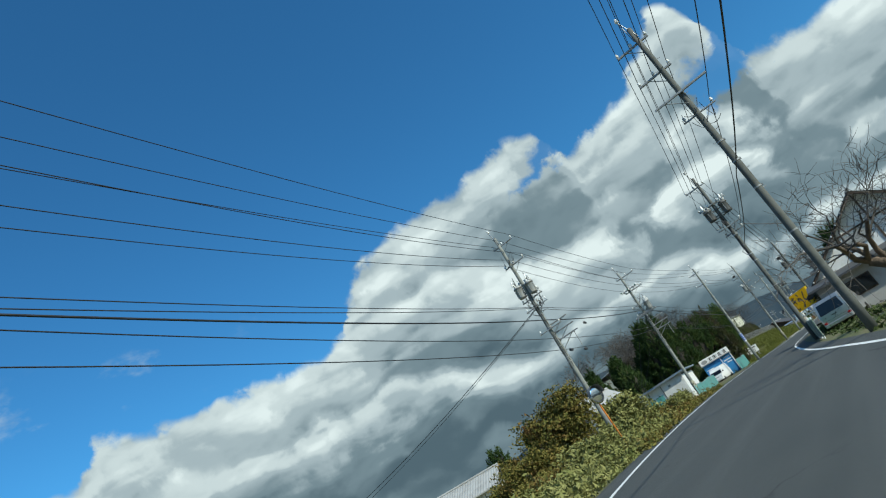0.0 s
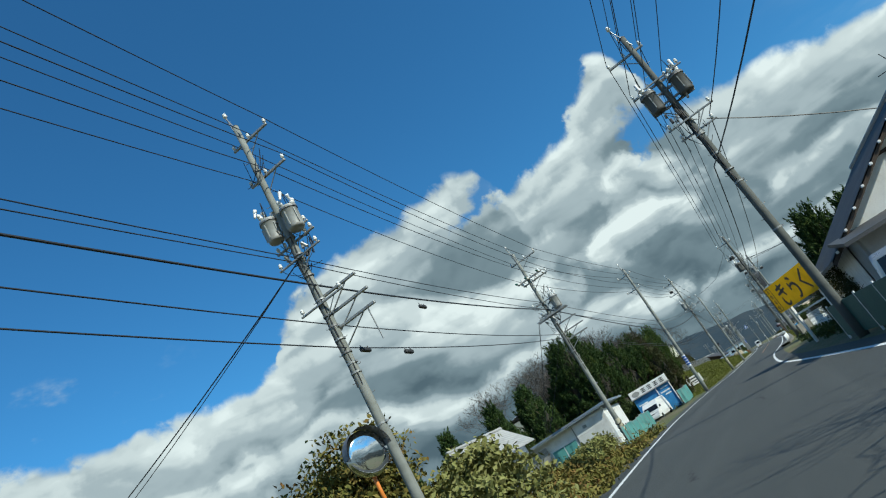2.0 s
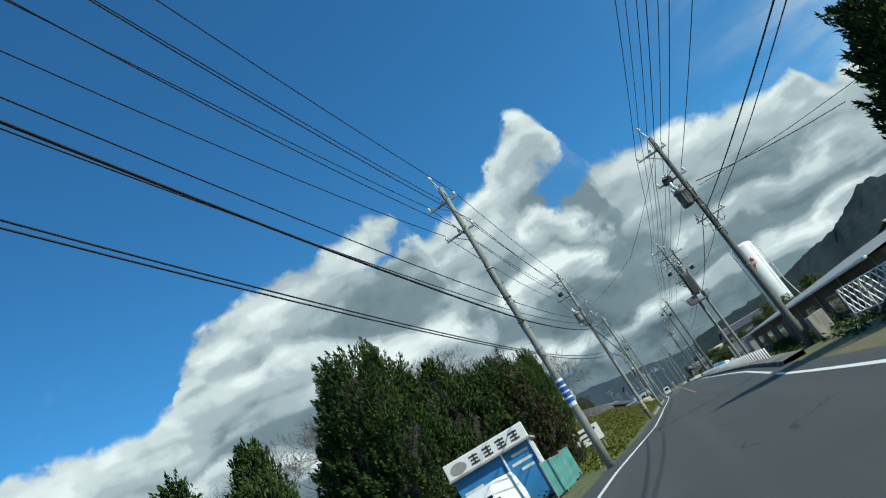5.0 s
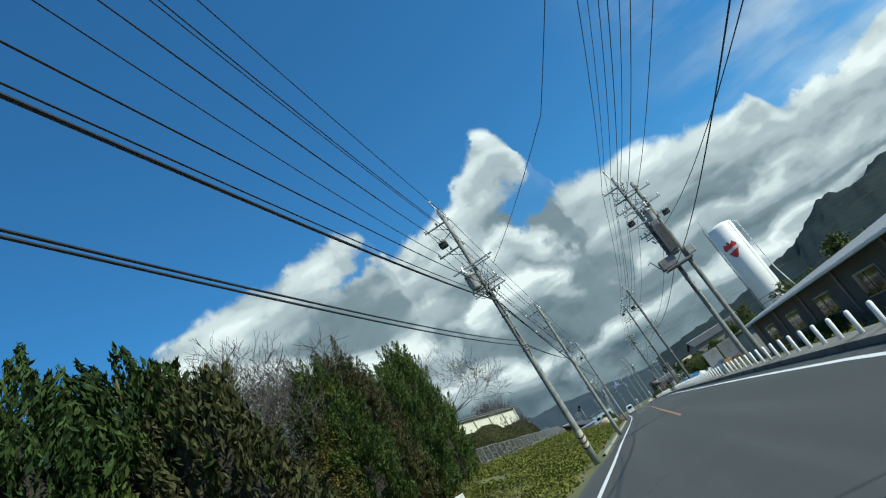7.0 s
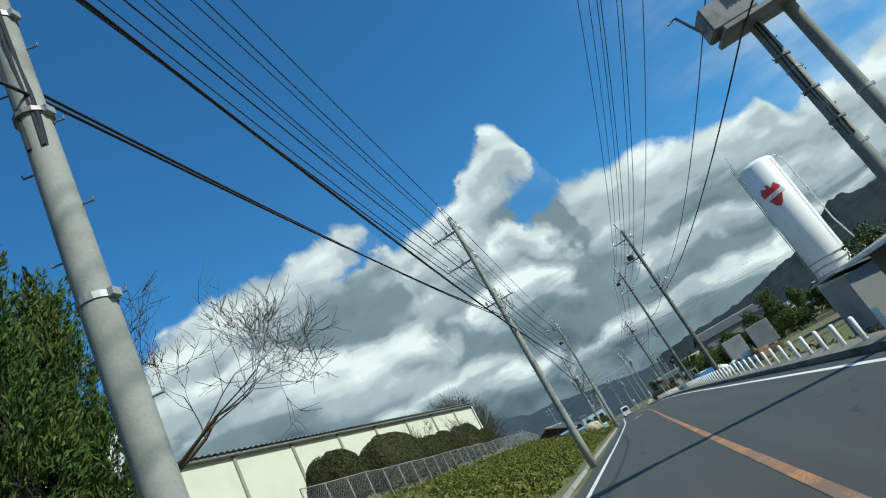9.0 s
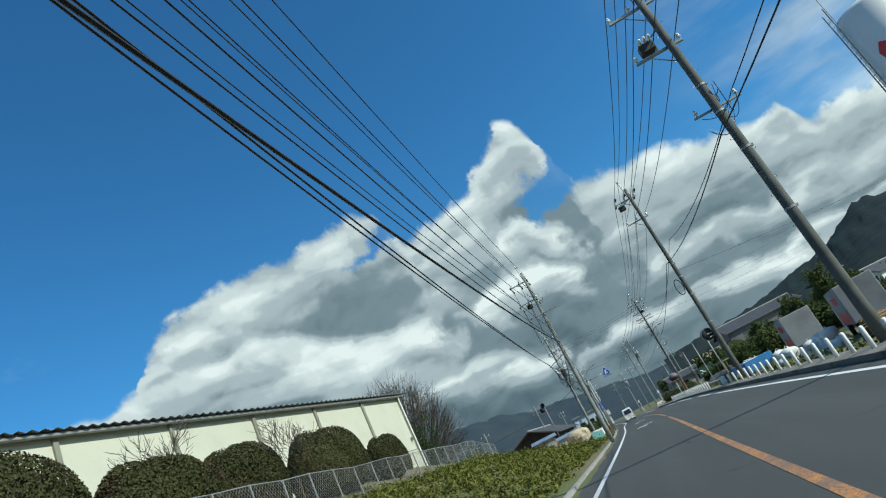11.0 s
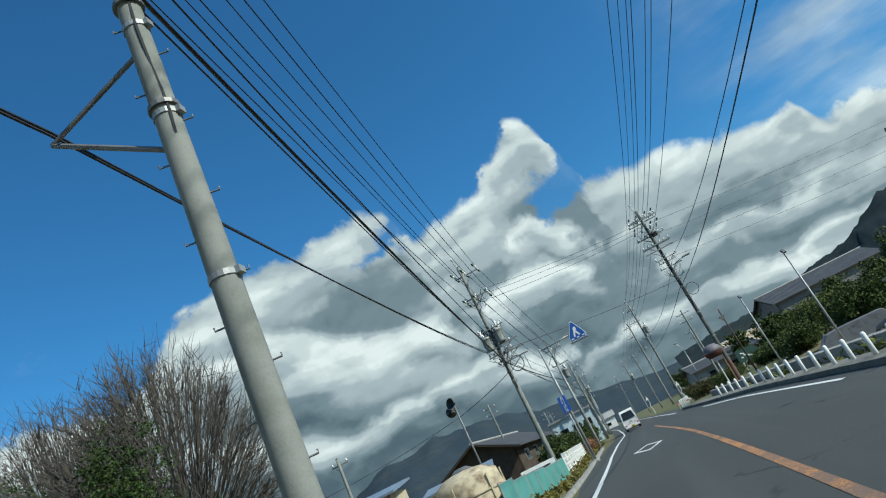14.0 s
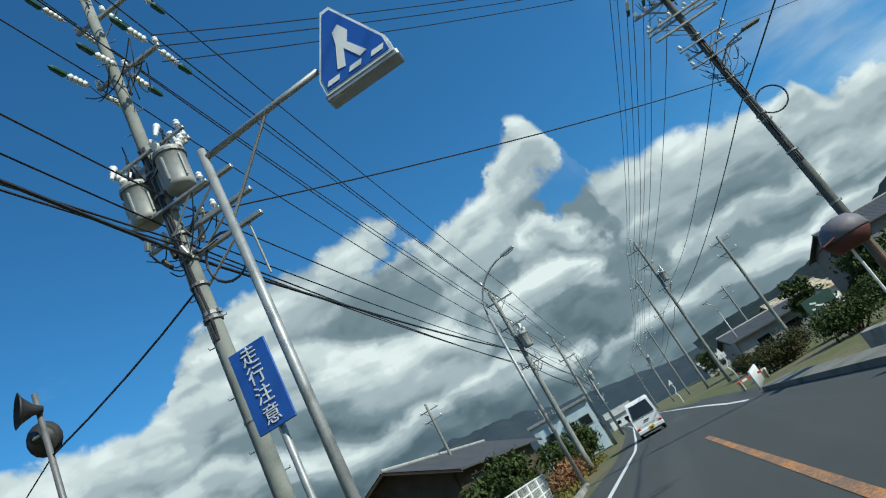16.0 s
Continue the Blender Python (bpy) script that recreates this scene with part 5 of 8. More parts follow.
def small_house():
    t = thing("small_house", pose(-8.15, 65.0, 0, 0, 0, 3), "small white clapboard house with a faded blue roof", "house")
    w, d = 8.4, 6.0
    # wall facing down the road, boards as single laps
    part("wall", Geo().prism([(-w, 0), (0, 0), (0, 2.75), (-w, 2.5)], 0.14, pose(0, 0.1, 0)), WHITE_PAINT, t)
    part("wall", Geo().block((0.14, d, 2.6), pose(-0.07, d / 2 + 0.2, 1.3)), WHITE_PAINT, t)
    for k in range(12):
        z = 0.25 + k * 0.2
        part("board", Geo().prism([(-2.25, z), (-0.12, z), (-0.12, z + 0.19), (-2.25, z + 0.19)], 0.03, pose(0, 0.005, 0, 4)), WHITE_PAINT, t)
    for k in range(12):
        z = 0.25 + k * 0.19
        if z < 2.3:
            part("board", Geo().prism([(-w + 0.1, z), (-4.4, z), (-4.4, z + 0.18), (-w + 0.1, z + 0.18)], 0.03, pose(0, 0.005, 0, 4)), GREY_WALL, t)
    part("corner_post", Geo().block((0.16, 0.16, 2.7), pose(-0.04, 0.02, 1.35), 0.01), WHITE_PAINT, t)
    win = part("window", Geo().block((1.9, 0.08, 1.15), pose(-3.35, 0.0, 1.35), 0.01), WHITE_PAINT, t, "sliding window with pale green panes")
    for k in (-0.45, 0.45):
        part("pane", Geo().block((0.82, 0.02, 0.98), pose(-3.35 + k, -0.05, 1.35)), TEAL, win)
    part("drainpipe", Geo().tube([(-2.3, -0.06, 0.1), (-2.3, -0.06, 2.6)], 0.04, 8), DARK_STEEL, t)
    part("vent_hood", Geo().block((0.3, 0.2, 0.22), pose(-1.5, -0.08, 2.25), 0.03), STEEL, t)
    roof = Geo()
    roof.prism([(-w - 0.4, 2.52), (0.45, 2.86), (0.45, 2.98), (-w - 0.4, 2.64)], d + 0.9, pose(0, d / 2 - 0.1, 0))
    part("roof", roof, ROOF_BLUE, t)
    part("fascia", Geo().prism([(-w - 0.42, 2.44), (0.47, 2.78), (0.47, 2.88), (-w - 0.42, 2.54)], 0.05, pose(0, -0.48, 0)), WHITE_PAINT, t)
    return t


small_house()


def panel_fence(pts, h, mat, label, post=None, name="panel_fence", z0=0.08):
    a = Vector(pts[0])
    t = thing(name, pose(a.x, a.y, 0), label, "fence")
    for p, q in zip(pts, pts[1:]):
        p, q = Vector(p), Vector(q)
        n = max(1, round((q - p).length / 1.9))
        ang = math.degrees(math.atan2(q.y - p.y, q.x - p.x))
        for i in range(n):
            c0, c1 = p.lerp(q, i / n) - a, p.lerp(q, (i + 1) / n) - a
            gz = ground_height(c0.x + a.x, c0.y + a.y)
            ln = (c1 - c0).length
            mid = (c0 + c1) / 2
            pan = part("panel", Geo().block((ln - 0.09, 0.02, h - z0), pose(mid.x, mid.y, gz + z0 + (h - z0) / 2, 0, 0, ang)), mat, t)
            part("post", Geo().tube([(c0.x, c0.y, gz - 0.1), (c0.x, c0.y, gz + h + 0.06)], 0.03, 8), post or STEEL, t)
            part("rail", Geo().tube([(c0.x, c0.y, gz + h), (c1.x, c1.y, gz + h)], 0.02, 6), post or STEEL, t)
    return t


panel_fence([(-7.0, 61.8), (-7.3, 68), (-7.7, 75)], 1.15, TEAL, "low fence of pale teal mesh panels")
panel_fence([(-6.5, 84.6), (-6.2, 90.0)], 1.35, TEAL, "weathered pale green mesh fence beside the kiosk")


def kiosk():
    t = thing("kiosk", pose(-9.05, 88.2, 0, 0, 0, 8), "blue roadside kiosk with a weathered white sign board on top", "kiosk")
    part("wall", Geo().block((3.7, 0.1, 2.45), pose(0, 0.1, 1.25)), weathered("kiosk_blue", (0.04, 0.24, 0.52), (0.05, 0.17, 0.36), 0.5, 0, 14, 1.0, 0.6, None), t)
    part("wall", Geo().block((0.1, 2.4, 2.4), pose(1.8, 1.35, 1.2)), WHITE_PAINT, t)
    part("wall", Geo().block((0.1, 2.4, 2.4), pose(-1.8, 1.35, 1.2)), WHITE_PAINT, t)
    part("wall", Geo().block((3.7, 0.1, 2.4), pose(0, 2.6, 1.2)), WHITE_PAINT, t)
    part("roof", Geo().block((4.0, 3.0, 0.12), pose(0, 1.3, 2.5), 0.02), GREY_WALL, t)
    part("post", Geo().block((0.1, 0.1, 2.5), pose(1.86, -0.02, 1.25), 0.01), WHITE_PAINT, t)
    part("post", Geo().block((0.08, 0.08, 2.5), pose(0.5, -0.02, 1.25), 0.01), WHITE_PAINT, t)
    b = part("sign_board", Geo().block((3.9, 0.14, 0.72), pose(0, -0.1, 2.86), 0.02), SIGN_WHITE, t, "weathered white sign board with dark plain bars")
    for k, x in enumerate((-0.55, 0.1, 0.75, 1.4)):
        for j in range(3):
            part("bar", Geo().block((0.42 - 0.06 * (j % 2), 0.012, 0.07), pose(x, -0.178, 2.7 + j * 0.15)), BLACK_PAINT, b)
        part("bar", Geo().block((0.06, 0.012, 0.42), pose(x + 0.04 * (k % 2), -0.18, 2.86)), BLACK_PAINT, b)
    part("emblem", Geo().lathe([(0.26, 0), (0.26, 0.012), (0.05, 0.014)], 20, pose(-1.35, -0.172, 2.84, 90) @ Matrix.Diagonal((1.5, 0.9, 1, 1))), GREY_WALL, b)
    for x, z, w in ((-1.2, 1.75, 0.9), (-1.2, 1.45, 0.7), (1.25, 2.15, 0.8), (1.2, 1.8, 1.0), (1.3, 1.5, 0.6)):
        part("bar", Geo().block((w, 0.012, 0.12), pose(x, 0.042, z)), SIGN_WHITE, t)
    return t


kiosk()


def board_sign(x, y, w, h, z0, turn, label, bars, mat=None):
    t = thing("sign_board", pose(x, y, ground_height(x, y), 0, 0, turn), label, "sign")
    pn = part("panel", Geo().block((w, 0.05, h), pose(0, 0, z0 + h / 2), 0.008), mat or SIGN_WHITE, t)
    for px in (-w * 0.4, w * 0.4):
        part("post", Geo().tube([(px, 0.05, -0.1), (px, 0.05, z0 + h * 0.9)], 0.035, 8), STEEL, t)
    for bx, bz, bw, bh in bars:
        part("bar", Geo().block((bw, 0.01, bh), pose(bx, -0.031, z0 + bz)), BLACK_PAINT, pn)
    return t


board_sign(-6.35, 99.5, 1.55, 0.95, 0.85, 12, "white notice board on two steel posts with plain dark bars", ((0, 0.72, 1.1, 0.13), (-0.1, 0.42, 0.8, 0.1), (0.1, 0.2, 0.6, 0.07)))
board_sign(-5.2, 214.9, 1.7, 0.8, 0.35, 14, "white notice board leaning by the road with plain dark bars", ((0, 0.58, 1.2, 0.12), (0, 0.32, 0.8, 0.08)))
board_sign(-7.4, 106.5, 1.5, 0.9, 0.75, 20, "white notice board on the grass bank with plain dark bars", ((0, 0.6, 1.0, 0.13), (0, 0.3, 0.7, 0.09)))

# the dense dark grove behind the kiosk
GROVE = "broad dense dark green conifer in a roadside grove"
for k, (x, y, h, r, n) in enumerate(((-15.8, 95.0, 13.0, 4.2, 64000), (-12.6, 96.5, 10.0, 3.2, 40000), (-10.2, 98.5, 8.4, 2.4, 26000), (-18.4, 96.0, 9.4, 3.0, 26000), (-13.8, 92.6, 8.2, 3.0, 30000))):
    conifer(x, y, h, r, n, 21 + k, GROVE, size=0.075, fat=0.95, ragged=0.7)
conifer(-8.7, 98.4, 6.9, 1.9, 24000, 31, "brown-green conifer with dry twigs at the grove's edge", size=0.07, fat=0.8, mat=LEAF_DULL)
for k, (x, y, h, r, n) in enumerate(((-21.2, 90.5, 10.2, 1.9, 20000), (-24.4, 88.5, 10.2, 1.6, 16000), (-28.8, 85.0, 9.8, 1.6, 14000), (-26.4, 87.0, 7.4, 2.2, 14000), (-34.0, 84.0, 8.2, 2.4, 14000), (-19.4, 87.5, 7.6, 2.2, 18000), (-23.0, 85.5, 7.0, 2.4, 16000), (-41.0, 84.0, 7.6, 2.6, 12000))):
    conifer(x, y, h, r, n, 41 + k, "lower dark conifer standing beside the grove", size=0.085, fat=0.6)
bush(-20.0, 84.0, 4.0, 3.0, 3.4, 14000, LEAF_GREEN, 28, "dull green thicket in front of the grove", 0.08)
bush(-27.0, 80.0, 5.0, 3.0, 3.2, 14000, LEAF_GREEN, 29, "dull green thicket in front of the grove", 0.08)
bush(-12.5, 90.8, 2.2, 1.3, 2.9, 9000, LEAF_GREEN, 30, "dark shrub behind the kiosk", 0.07)
bare_tree(-9.4, 101.5, 7.6, 41, "small bare tree between the conifers", 0.7, 5, r0=0.1)
bare_tree(-12.0, 103.0, 9.6, 42, "small bare tree between the conifers", 0.6, 5, r0=0.14)
# second grove with bare trees
LEAF_JUNIPER = mat_leaf("juniper_shoots", (0.030, 0.062, 0.018), (0.075, 0.118, 0.028), (0.115, 0.135, 0.030))
CEDAR = "tall dark juniper with ragged flame-shaped shoots"
conifer(-13.1, 115.8, 8.9, 2.3, 70000, 51, CEDAR, mat=LEAF_JUNIPER, size=0.045, fat=0.6, ragged=1.6)
conifer(-11.3, 119.4, 7.6, 1.5, 50000, 52, CEDAR, mat=LEAF_JUNIPER, size=0.042, fat=0.85, ragged=1.7)
conifer(-10.9, 122.2, 8.6, 1.6, 54000, 53, CEDAR, mat=LEAF_JUNIPER, size=0.042, fat=0.8, ragged=1.8)
conifer(-10.9, 124.4, 8.0, 1.2, 30000, 54, CEDAR, mat=LEAF_JUNIPER, size=0.042, fat=0.85, ragged=1.6)
conifer(-15.0, 119.0, 7.8, 2.3, 40000, 55, CEDAR, mat=LEAF_JUNIPER, size=0.05, fat=0.8, ragged=1.5)
conifer(-17.8, 109.5, 6.2, 1.9, 14000, 56, "clipped dark conifer below bare trees", size=0.07, fat=0.9)
conifer(-12.2, 117.0, 9.4, 1.9, 40000, 57, "brown-tinged feathery conifer tangled with bare twigs", mat=LEAF_DULL, size=0.05, fat=0.8, ragged=1.5)
bush(-14.2, 112.4, 3.0, 2.0, 3.4, 16000, LEAF_DULL, 37, "dull green and brown thicket under bare trees", 0.07)
bush(-13.6, 114.6, 1.8, 1.4, 6.0, 15000, LEAF_BUSH, 38, "brown creeper over a thicket", 0.045)
for k, (x, y, rx, ry, h) in enumerate(((-15.6, 113.0, 2.2, 1.8, 8.2), (-18.6, 112.5, 2.6, 2.0, 7.4), (-22.2, 113.5, 2.8, 2.0, 8.0), (-14.2, 116.0, 1.8, 1.6, 8.6), (-26.0, 113.0, 2.8, 2.0, 8.0))):
    bush(x, y, rx, ry, h, 24000, LEAF_TWIGGY, 340 + k, "brown twiggy thicket under bare trees", 0.055)
for k, (x, y, h) in enumerate(((-18.2, 114.5, 11.6), (-20.6, 114.5, 12.6), (-22.0, 117.0, 13.4), (-16.8, 114.0, 10.4), (-26.0, 114.0, 13.6), (-31, 116, 13.0), (-23.5, 112.0, 11.2))):
    bare_tree(x, y, h, 60 + k, "bare roadside tree with crooked grey branches", 0.8, 7, r0=0.2, wander=0.6, dense=5, thin=0.014)
bare_tree(-14.6, 131.5, 8.4, 71, "bare cherry tree with long low spreading branches", 0.95, 6, r0=0.2, wander=0.5, dense=5)

# ---- the long barn on the bank, its fence and shrubs ----


PILASTER = weathered("grey_beige_pilaster", (0.25, 0.25, 0.20), (0.16, 0.16, 0.13), 0.8, 0, 14, 0.8, 0.6, (0.2, 0.01))


def barn():
    ax, ay, bx, by = -17.15, 194.2, -25.6, 139.0
    ln = math.hypot(bx - ax, by - ay)
    turn = math.degrees(math.atan2(by - ay, bx - ax))
    z0, z1 = 4.4, 10.7
    t = thing("barn", pose(ax, ay, 0, 0, 0, turn), "long cream-panelled industrial barn with a corrugated roof edge", "barn")
    # local x runs back along the wall, local y points towards the road side being negative
    bay = ln / 9
    for k in range(9):
        part("wall_panel", Geo().block((bay - 0.05, 0.2, z1 - z0 - 1.75), pose(bay * (k + 0.5), 0.1, z0 + 1.75 + (z1 - z0 - 1.75) / 2), 0.01), WHITE_PANEL, t)
        part("wall_panel", Geo().block((bay - 0.05, 0.2, 1.70), pose(bay * (k + 0.5), 0.112, z0 + 0.85), 0.01), WHITE_PANEL, t)
    for k in range(10):
        part("pilaster", Geo().block((0.26, 0.34, z1 - z0), pose(bay * k if k else 0.1, 0.16, z0 + (z1 - z0) / 2), 0.02), PILASTER, t)
    part("wall", Geo().block((0.2, 22, z1 - z0), pose(-0.02, -11, z0 + (z1 - z0) / 2)), WHITE_PANEL, t)
    part("wall", Geo().block((0.2, 22, z1 - z0), pose(ln, -11, z0 + (z1 - z0) / 2)), WHITE_PANEL, t)
    part("wall", Geo().block((ln, 0.2, z1 - z0), pose(ln / 2, -22, z0 + (z1 - z0) / 2)), WHITE_PANEL, t)
    # corrugated roof sheet
    r = Geo()
    pitch, amp = 0.55, 0.06
    n = int((ln + 1.0) / pitch)
    for i in range(2 * n + 1):
        x = -0.5 + i * pitch / 2
        z = z1 + 0.12 + (amp if i % 2 else -amp)
        for y, dz in ((0.75, 0), (-11, 1.5), (-22.6, 0)):
            r.v.append((x, y, z + dz))
    for i in range(2 * n):
        for j in range(2):
            a = i * 3 + j
            r.f.append((a, a + 1, a + 4, a + 3))
    part("roof", r, STEEL, t, "grey corrugated roof sheets")
    part("gutter", Geo().block((ln + 0.8, 0.22, 0.16), pose(ln / 2, 0.46, z1 - 0.04), 0.03), STEEL, t)
    part("downpipe", Geo().tube([(0.35, 0.42, z1), (0.35, 0.42, z0)], 0.06, 8), WHITE_PAINT, t)
    for k in range(3):
        part("warning_stripe", Geo().block((0.12, 0.02, 0.3), pose(2.4 + k * 0.25, 0.23, z0 + 1.25)), RED_PAINT, t)
    part("wall_lamp", Geo().block((0.14, 0.2, 0.3), pose(0.8, 0.36, z0 + 2.6), 0.02), DARK_STEEL, t)


barn()


def clipped_shrub(x, y, rx, ry, h, n, seed, label):
    """A shrub shorn to a smooth dome: a shell of small leaves over dark inner growth."""
    rng = np.random.default_rng(seed)
    b = thing("clipped_shrub", pose(x, y, ground_height(x, y)), label, "shrub")
    a, c = rng.uniform(0, 6.283, n), rng.uniform(-0.55, 1.0, n)
    w = np.sqrt(1 - c * c) ** 0.7
    D = np.stack([np.cos(a) * w, np.sin(a) * w, c], 1)
    wave = 1 + 0.035 * np.sin(3 * a + seed) + 0.03 * np.sin(5 * a + 4 * c + seed)
    P = D * (wave * rng.uniform(0.94, 1.015, n))[:, None] * [[rx, ry, h * 0.62]] + [[0, 0, h * 0.38]]
    P[:, 2] = np.maximum(P[:, 2], 0.03)
    core = Geo().lathe([(0.5, 0.0), (0.86, 0.2), (0.93, 0.42), (0.84, 0.66), (0.58, 0.85), (0.28, 0.94), (0.02, 0.955)], 20)
    core.v = [(px * rx, py * ry, pz * h) for px, py, pz in core.v]
    part("inner_growth", core, LEAF_DULL, b, "", True)
    part("crown", leaf_mesh("crown", P, D, 0.05, rng), LEAF_DULL, b)
    return b


def mesh_fence(pts, h, label):
    """Posts and rails with a diamond wire net between."""
    a = Vector((*pts[0], 0))
    t = thing("wire_fence", pose(a.x, a.y, 0), label, "fence")
    for p, q in zip(pts, pts[1:]):
        p, q = Vector((*p, 0)), Vector((*q, 0))
        n = max(1, round((q - p).length / 2.0))
        for i in range(n):
            c0, c1 = p.lerp(q, i / n), p.lerp(q, (i + 1) / n)
            z0, z1 = ground_height(c0.x, c0.y), ground_height(c1.x, c1.y)
            c0, c1 = c0 - a, c1 - a
            part("post", Geo().tube([(c0.x, c0.y, z0 - 0.2), (c0.x, c0.y, z0 + h)], 0.032, 7), STEEL, t)
            part("rail", Geo().tube([(c0.x, c0.y, z0 + h - 0.02), (c1.x, c1.y, z1 + h - 0.02)], 0.022, 6), STEEL, t)
            g = Geo()
            m = 12
            for k in range(-m, m + 1):
                s0, s1 = k / m, k / m + 0.55
                for flip in (0, 1):
                    u0, u1 = max(s0, 0), min(s1, 1)
                    if u1 <= u0:
                        continue
                    v0, v1 = (u0 - s0) / 0.55, (u1 - s0) / 0.55
                    if flip:
                        u0, u1 = 1 - u0, 1 - u1
                    e = []
                    for u, v in ((u0, v0), (u1, v1)):
                        e.append(c0.lerp(c1, u) + Vector((0, 0, z0 + (z1 - z0) * u + 0.06 + v * (h - 0.1))))
                    g.tube(e, 0.0045, 3, False)
            part("net", g, STEEL, t)
    return t


mesh_fence([(-12.4, 136), (-11.9, 150), (-11.8, 170), (-11.7, 196.5)], 1.45, "grey wire fence along the top of the bank")
mesh_fence([(-11.7, 196.5), (-17.5, 199.5)], 1.45, "grey wire fence along the top of the bank")
for k, (x, y, rx, ry, h) in enumerate(((-14.2, 152.0, 1.9, 5.0, 3.6), (-14.0, 158.5, 1.7, 3.0, 3.0), (-14.1, 171.0, 1.6, 4.2, 3.6), (-14.2, 178.8, 1.3, 2.0, 2.9), (-14.4, 164.0, 1.6, 2.8, 3.2), (-14.2, 143.5, 1.6, 2.4, 3.0))):
    clipped_shrub(x, y, rx * 0.9, ry * 0.78, h * 0.88, 30000, 80 + k, "clipped round evergreen shrub behind the wire fence")
bare_tree(-13.6, 160.0, 4.2, 90, "thin bare sapling against the barn", 0.6, 5, r0=0.05)
bare_tree(-13.4, 166.0, 4.4, 91, "thin bare sapling against the barn", 0.6, 5, r0=0.05)


def weeds(name, y0, y1, o0, o1, n, mat, size, seed, label, tall=0.25, clump=1.0):
    rnd = random.Random(seed)
    rng = np.random.default_rng(seed)
    K = []
    while len(K) < n // 14:
        y, off = rnd.uniform(y0, y1), rnd.uniform(o0, o1)
        if noise.noise(Vector((off * 0.5, y * 0.35, seed))) * clump > rnd.uniform(-0.6, 0.25):
            p = beside(y, off)
            K.append((p.x, p.y, ground_height(p.x, p.y), rnd.uniform(0.4, 1.3)))
    K = np.array(K)
    c = rng.integers(0, len(K), n)
    up = np.abs(rng.normal(0, 0.6, n)) * tall * K[c, 3]
    P = K[c, :3] + np.stack([rng.normal(0, 0.13, n), rng.normal(0, 0.13, n), up + 0.02], 1)
    D = np.tile([[0.0, 0.0, 0.4]], (n, 1))
    return structure(name, leaf_mesh(name, P, D, size, rng, 1.5), mat, label, "grass", kind="stuff")


weeds("bank_weeds", 118, 200, -12.2, -3.6, 90000, LEAF_YELLOW, 0.06, 1, "yellow-green weeds covering the bank", 0.26)
weeds("verge_weeds", 18, 42, -9.5, -4.3, 26000, LEAF_VINE, 0.08, 12, "pale green vines and weeds trailing over the corner bank", 0.55)
weeds("verge_weeds", 28, 60, -8.5, -3.5, 16000, LEAF_BUSH, 0.07, 2, "dry brown and green weeds on the verge", 0.35)
weeds("verge_weeds", 88, 120, -9.5, -3.6, 26000, LEAF_YELLOW, 0.055, 3, "yellow-green weeds on the verge", 0.24)
weeds("verge_weeds", 200, 262, -6.5, -3.3, 8000, LEAF_BUSH, 0.07, 4, "dry weeds on the verge", 0.2)
weeds("verge_weeds", 20, 110, 5.2, 8.5, 7000, LEAF_GREEN, 0.07, 5, "low green weeds by the far verge", 0.15)
weeds("verge_weeds", 100, 232, 5.4, 8.0, 16000, LEAF_YELLOW, 0.08, 6, "yellow-green weeds behind the guard posts", 0.35)

# ---- bare trees and houses past the barn ----
def fan_tree(x, y, h, R, seed, label, dense=1.0):
    """A bare zelkova: limbs that rise from a short trunk and fan out to a domed crown of fine twigs."""
    rnd = random.Random(seed)
    t = thing("bare_tree", pose(x, y, ground_height(x, y) - 0.1), label, "tree")
    fork, mid = h * 0.15, h * 0.46
    part("trunk", Geo().tube([(0, 0, 0), (0.05, 0, fork * 0.6), (0, 0.05, fork * 1.1)], [0.42, 0.34, 0.3], 10), BARK, t, "", True)
    limbs, twigs = Geo(), Geo()

    def tip(shrink=1.0):
        a, c = rnd.uniform(0, 6.283), rnd.uniform(-0.22, 1.0)
        w = math.sqrt(1 - c * c) * R * shrink
        return Vector((math.cos(a) * w, math.sin(a) * w, mid + (h - mid) * c * shrink))

    def arc(s, u):
        """Point at u on the rising arc from the fork to s."""
        p0, p1 = Vector((0, 0, fork)), Vector((s.x * 0.38, s.y * 0.38, fork + (s.z - fork) * 0.5))
        return p0.lerp(p1, u).lerp(p1.lerp(s, u), u)

    def shake(r):
        return Vector((rnd.gauss(0, r), rnd.gauss(0, r), rnd.gauss(0, r)))

    for k in range(int(70 * dense)):
        s = tip(rnd.uniform(0.85, 0.98))
        limbs.tube([arc(s, u) + shake(0.06) for u in (0, 0.2, 0.4, 0.6, 0.8, 1.0)], [0.13, 0.10, 0.08, 0.06, 0.04, 0.02], 5, False)
    for k in range(int(900 * dense)):
        s = tip(rnd.uniform(0.80, 1.0))
        u = rnd.uniform(0.6, 0.8)
        pts = [arc(s, u + (1 - u) * q) + shake(0.10) for q in (0, 0.35, 0.7, 1.0)]
        twigs.tube(pts, [0.030, 0.024, 0.018, 0.009], 3, False)
        out = (pts[3] - pts[1]).normalized()
        for m in range(6):
            base = pts[rnd.choice((1, 2, 2, 3))]
            e = base + (out + shake(0.55)).normalized() * rnd.uniform(0.6, 1.5)
            twigs.tube([base, base.lerp(e, 0.5) + shake(0.05), e], [0.018, 0.014, 0.008], 3, False)
    part("limb", limbs, TWIG, t)
    part("branch", twigs, TWIG, t)
    return t


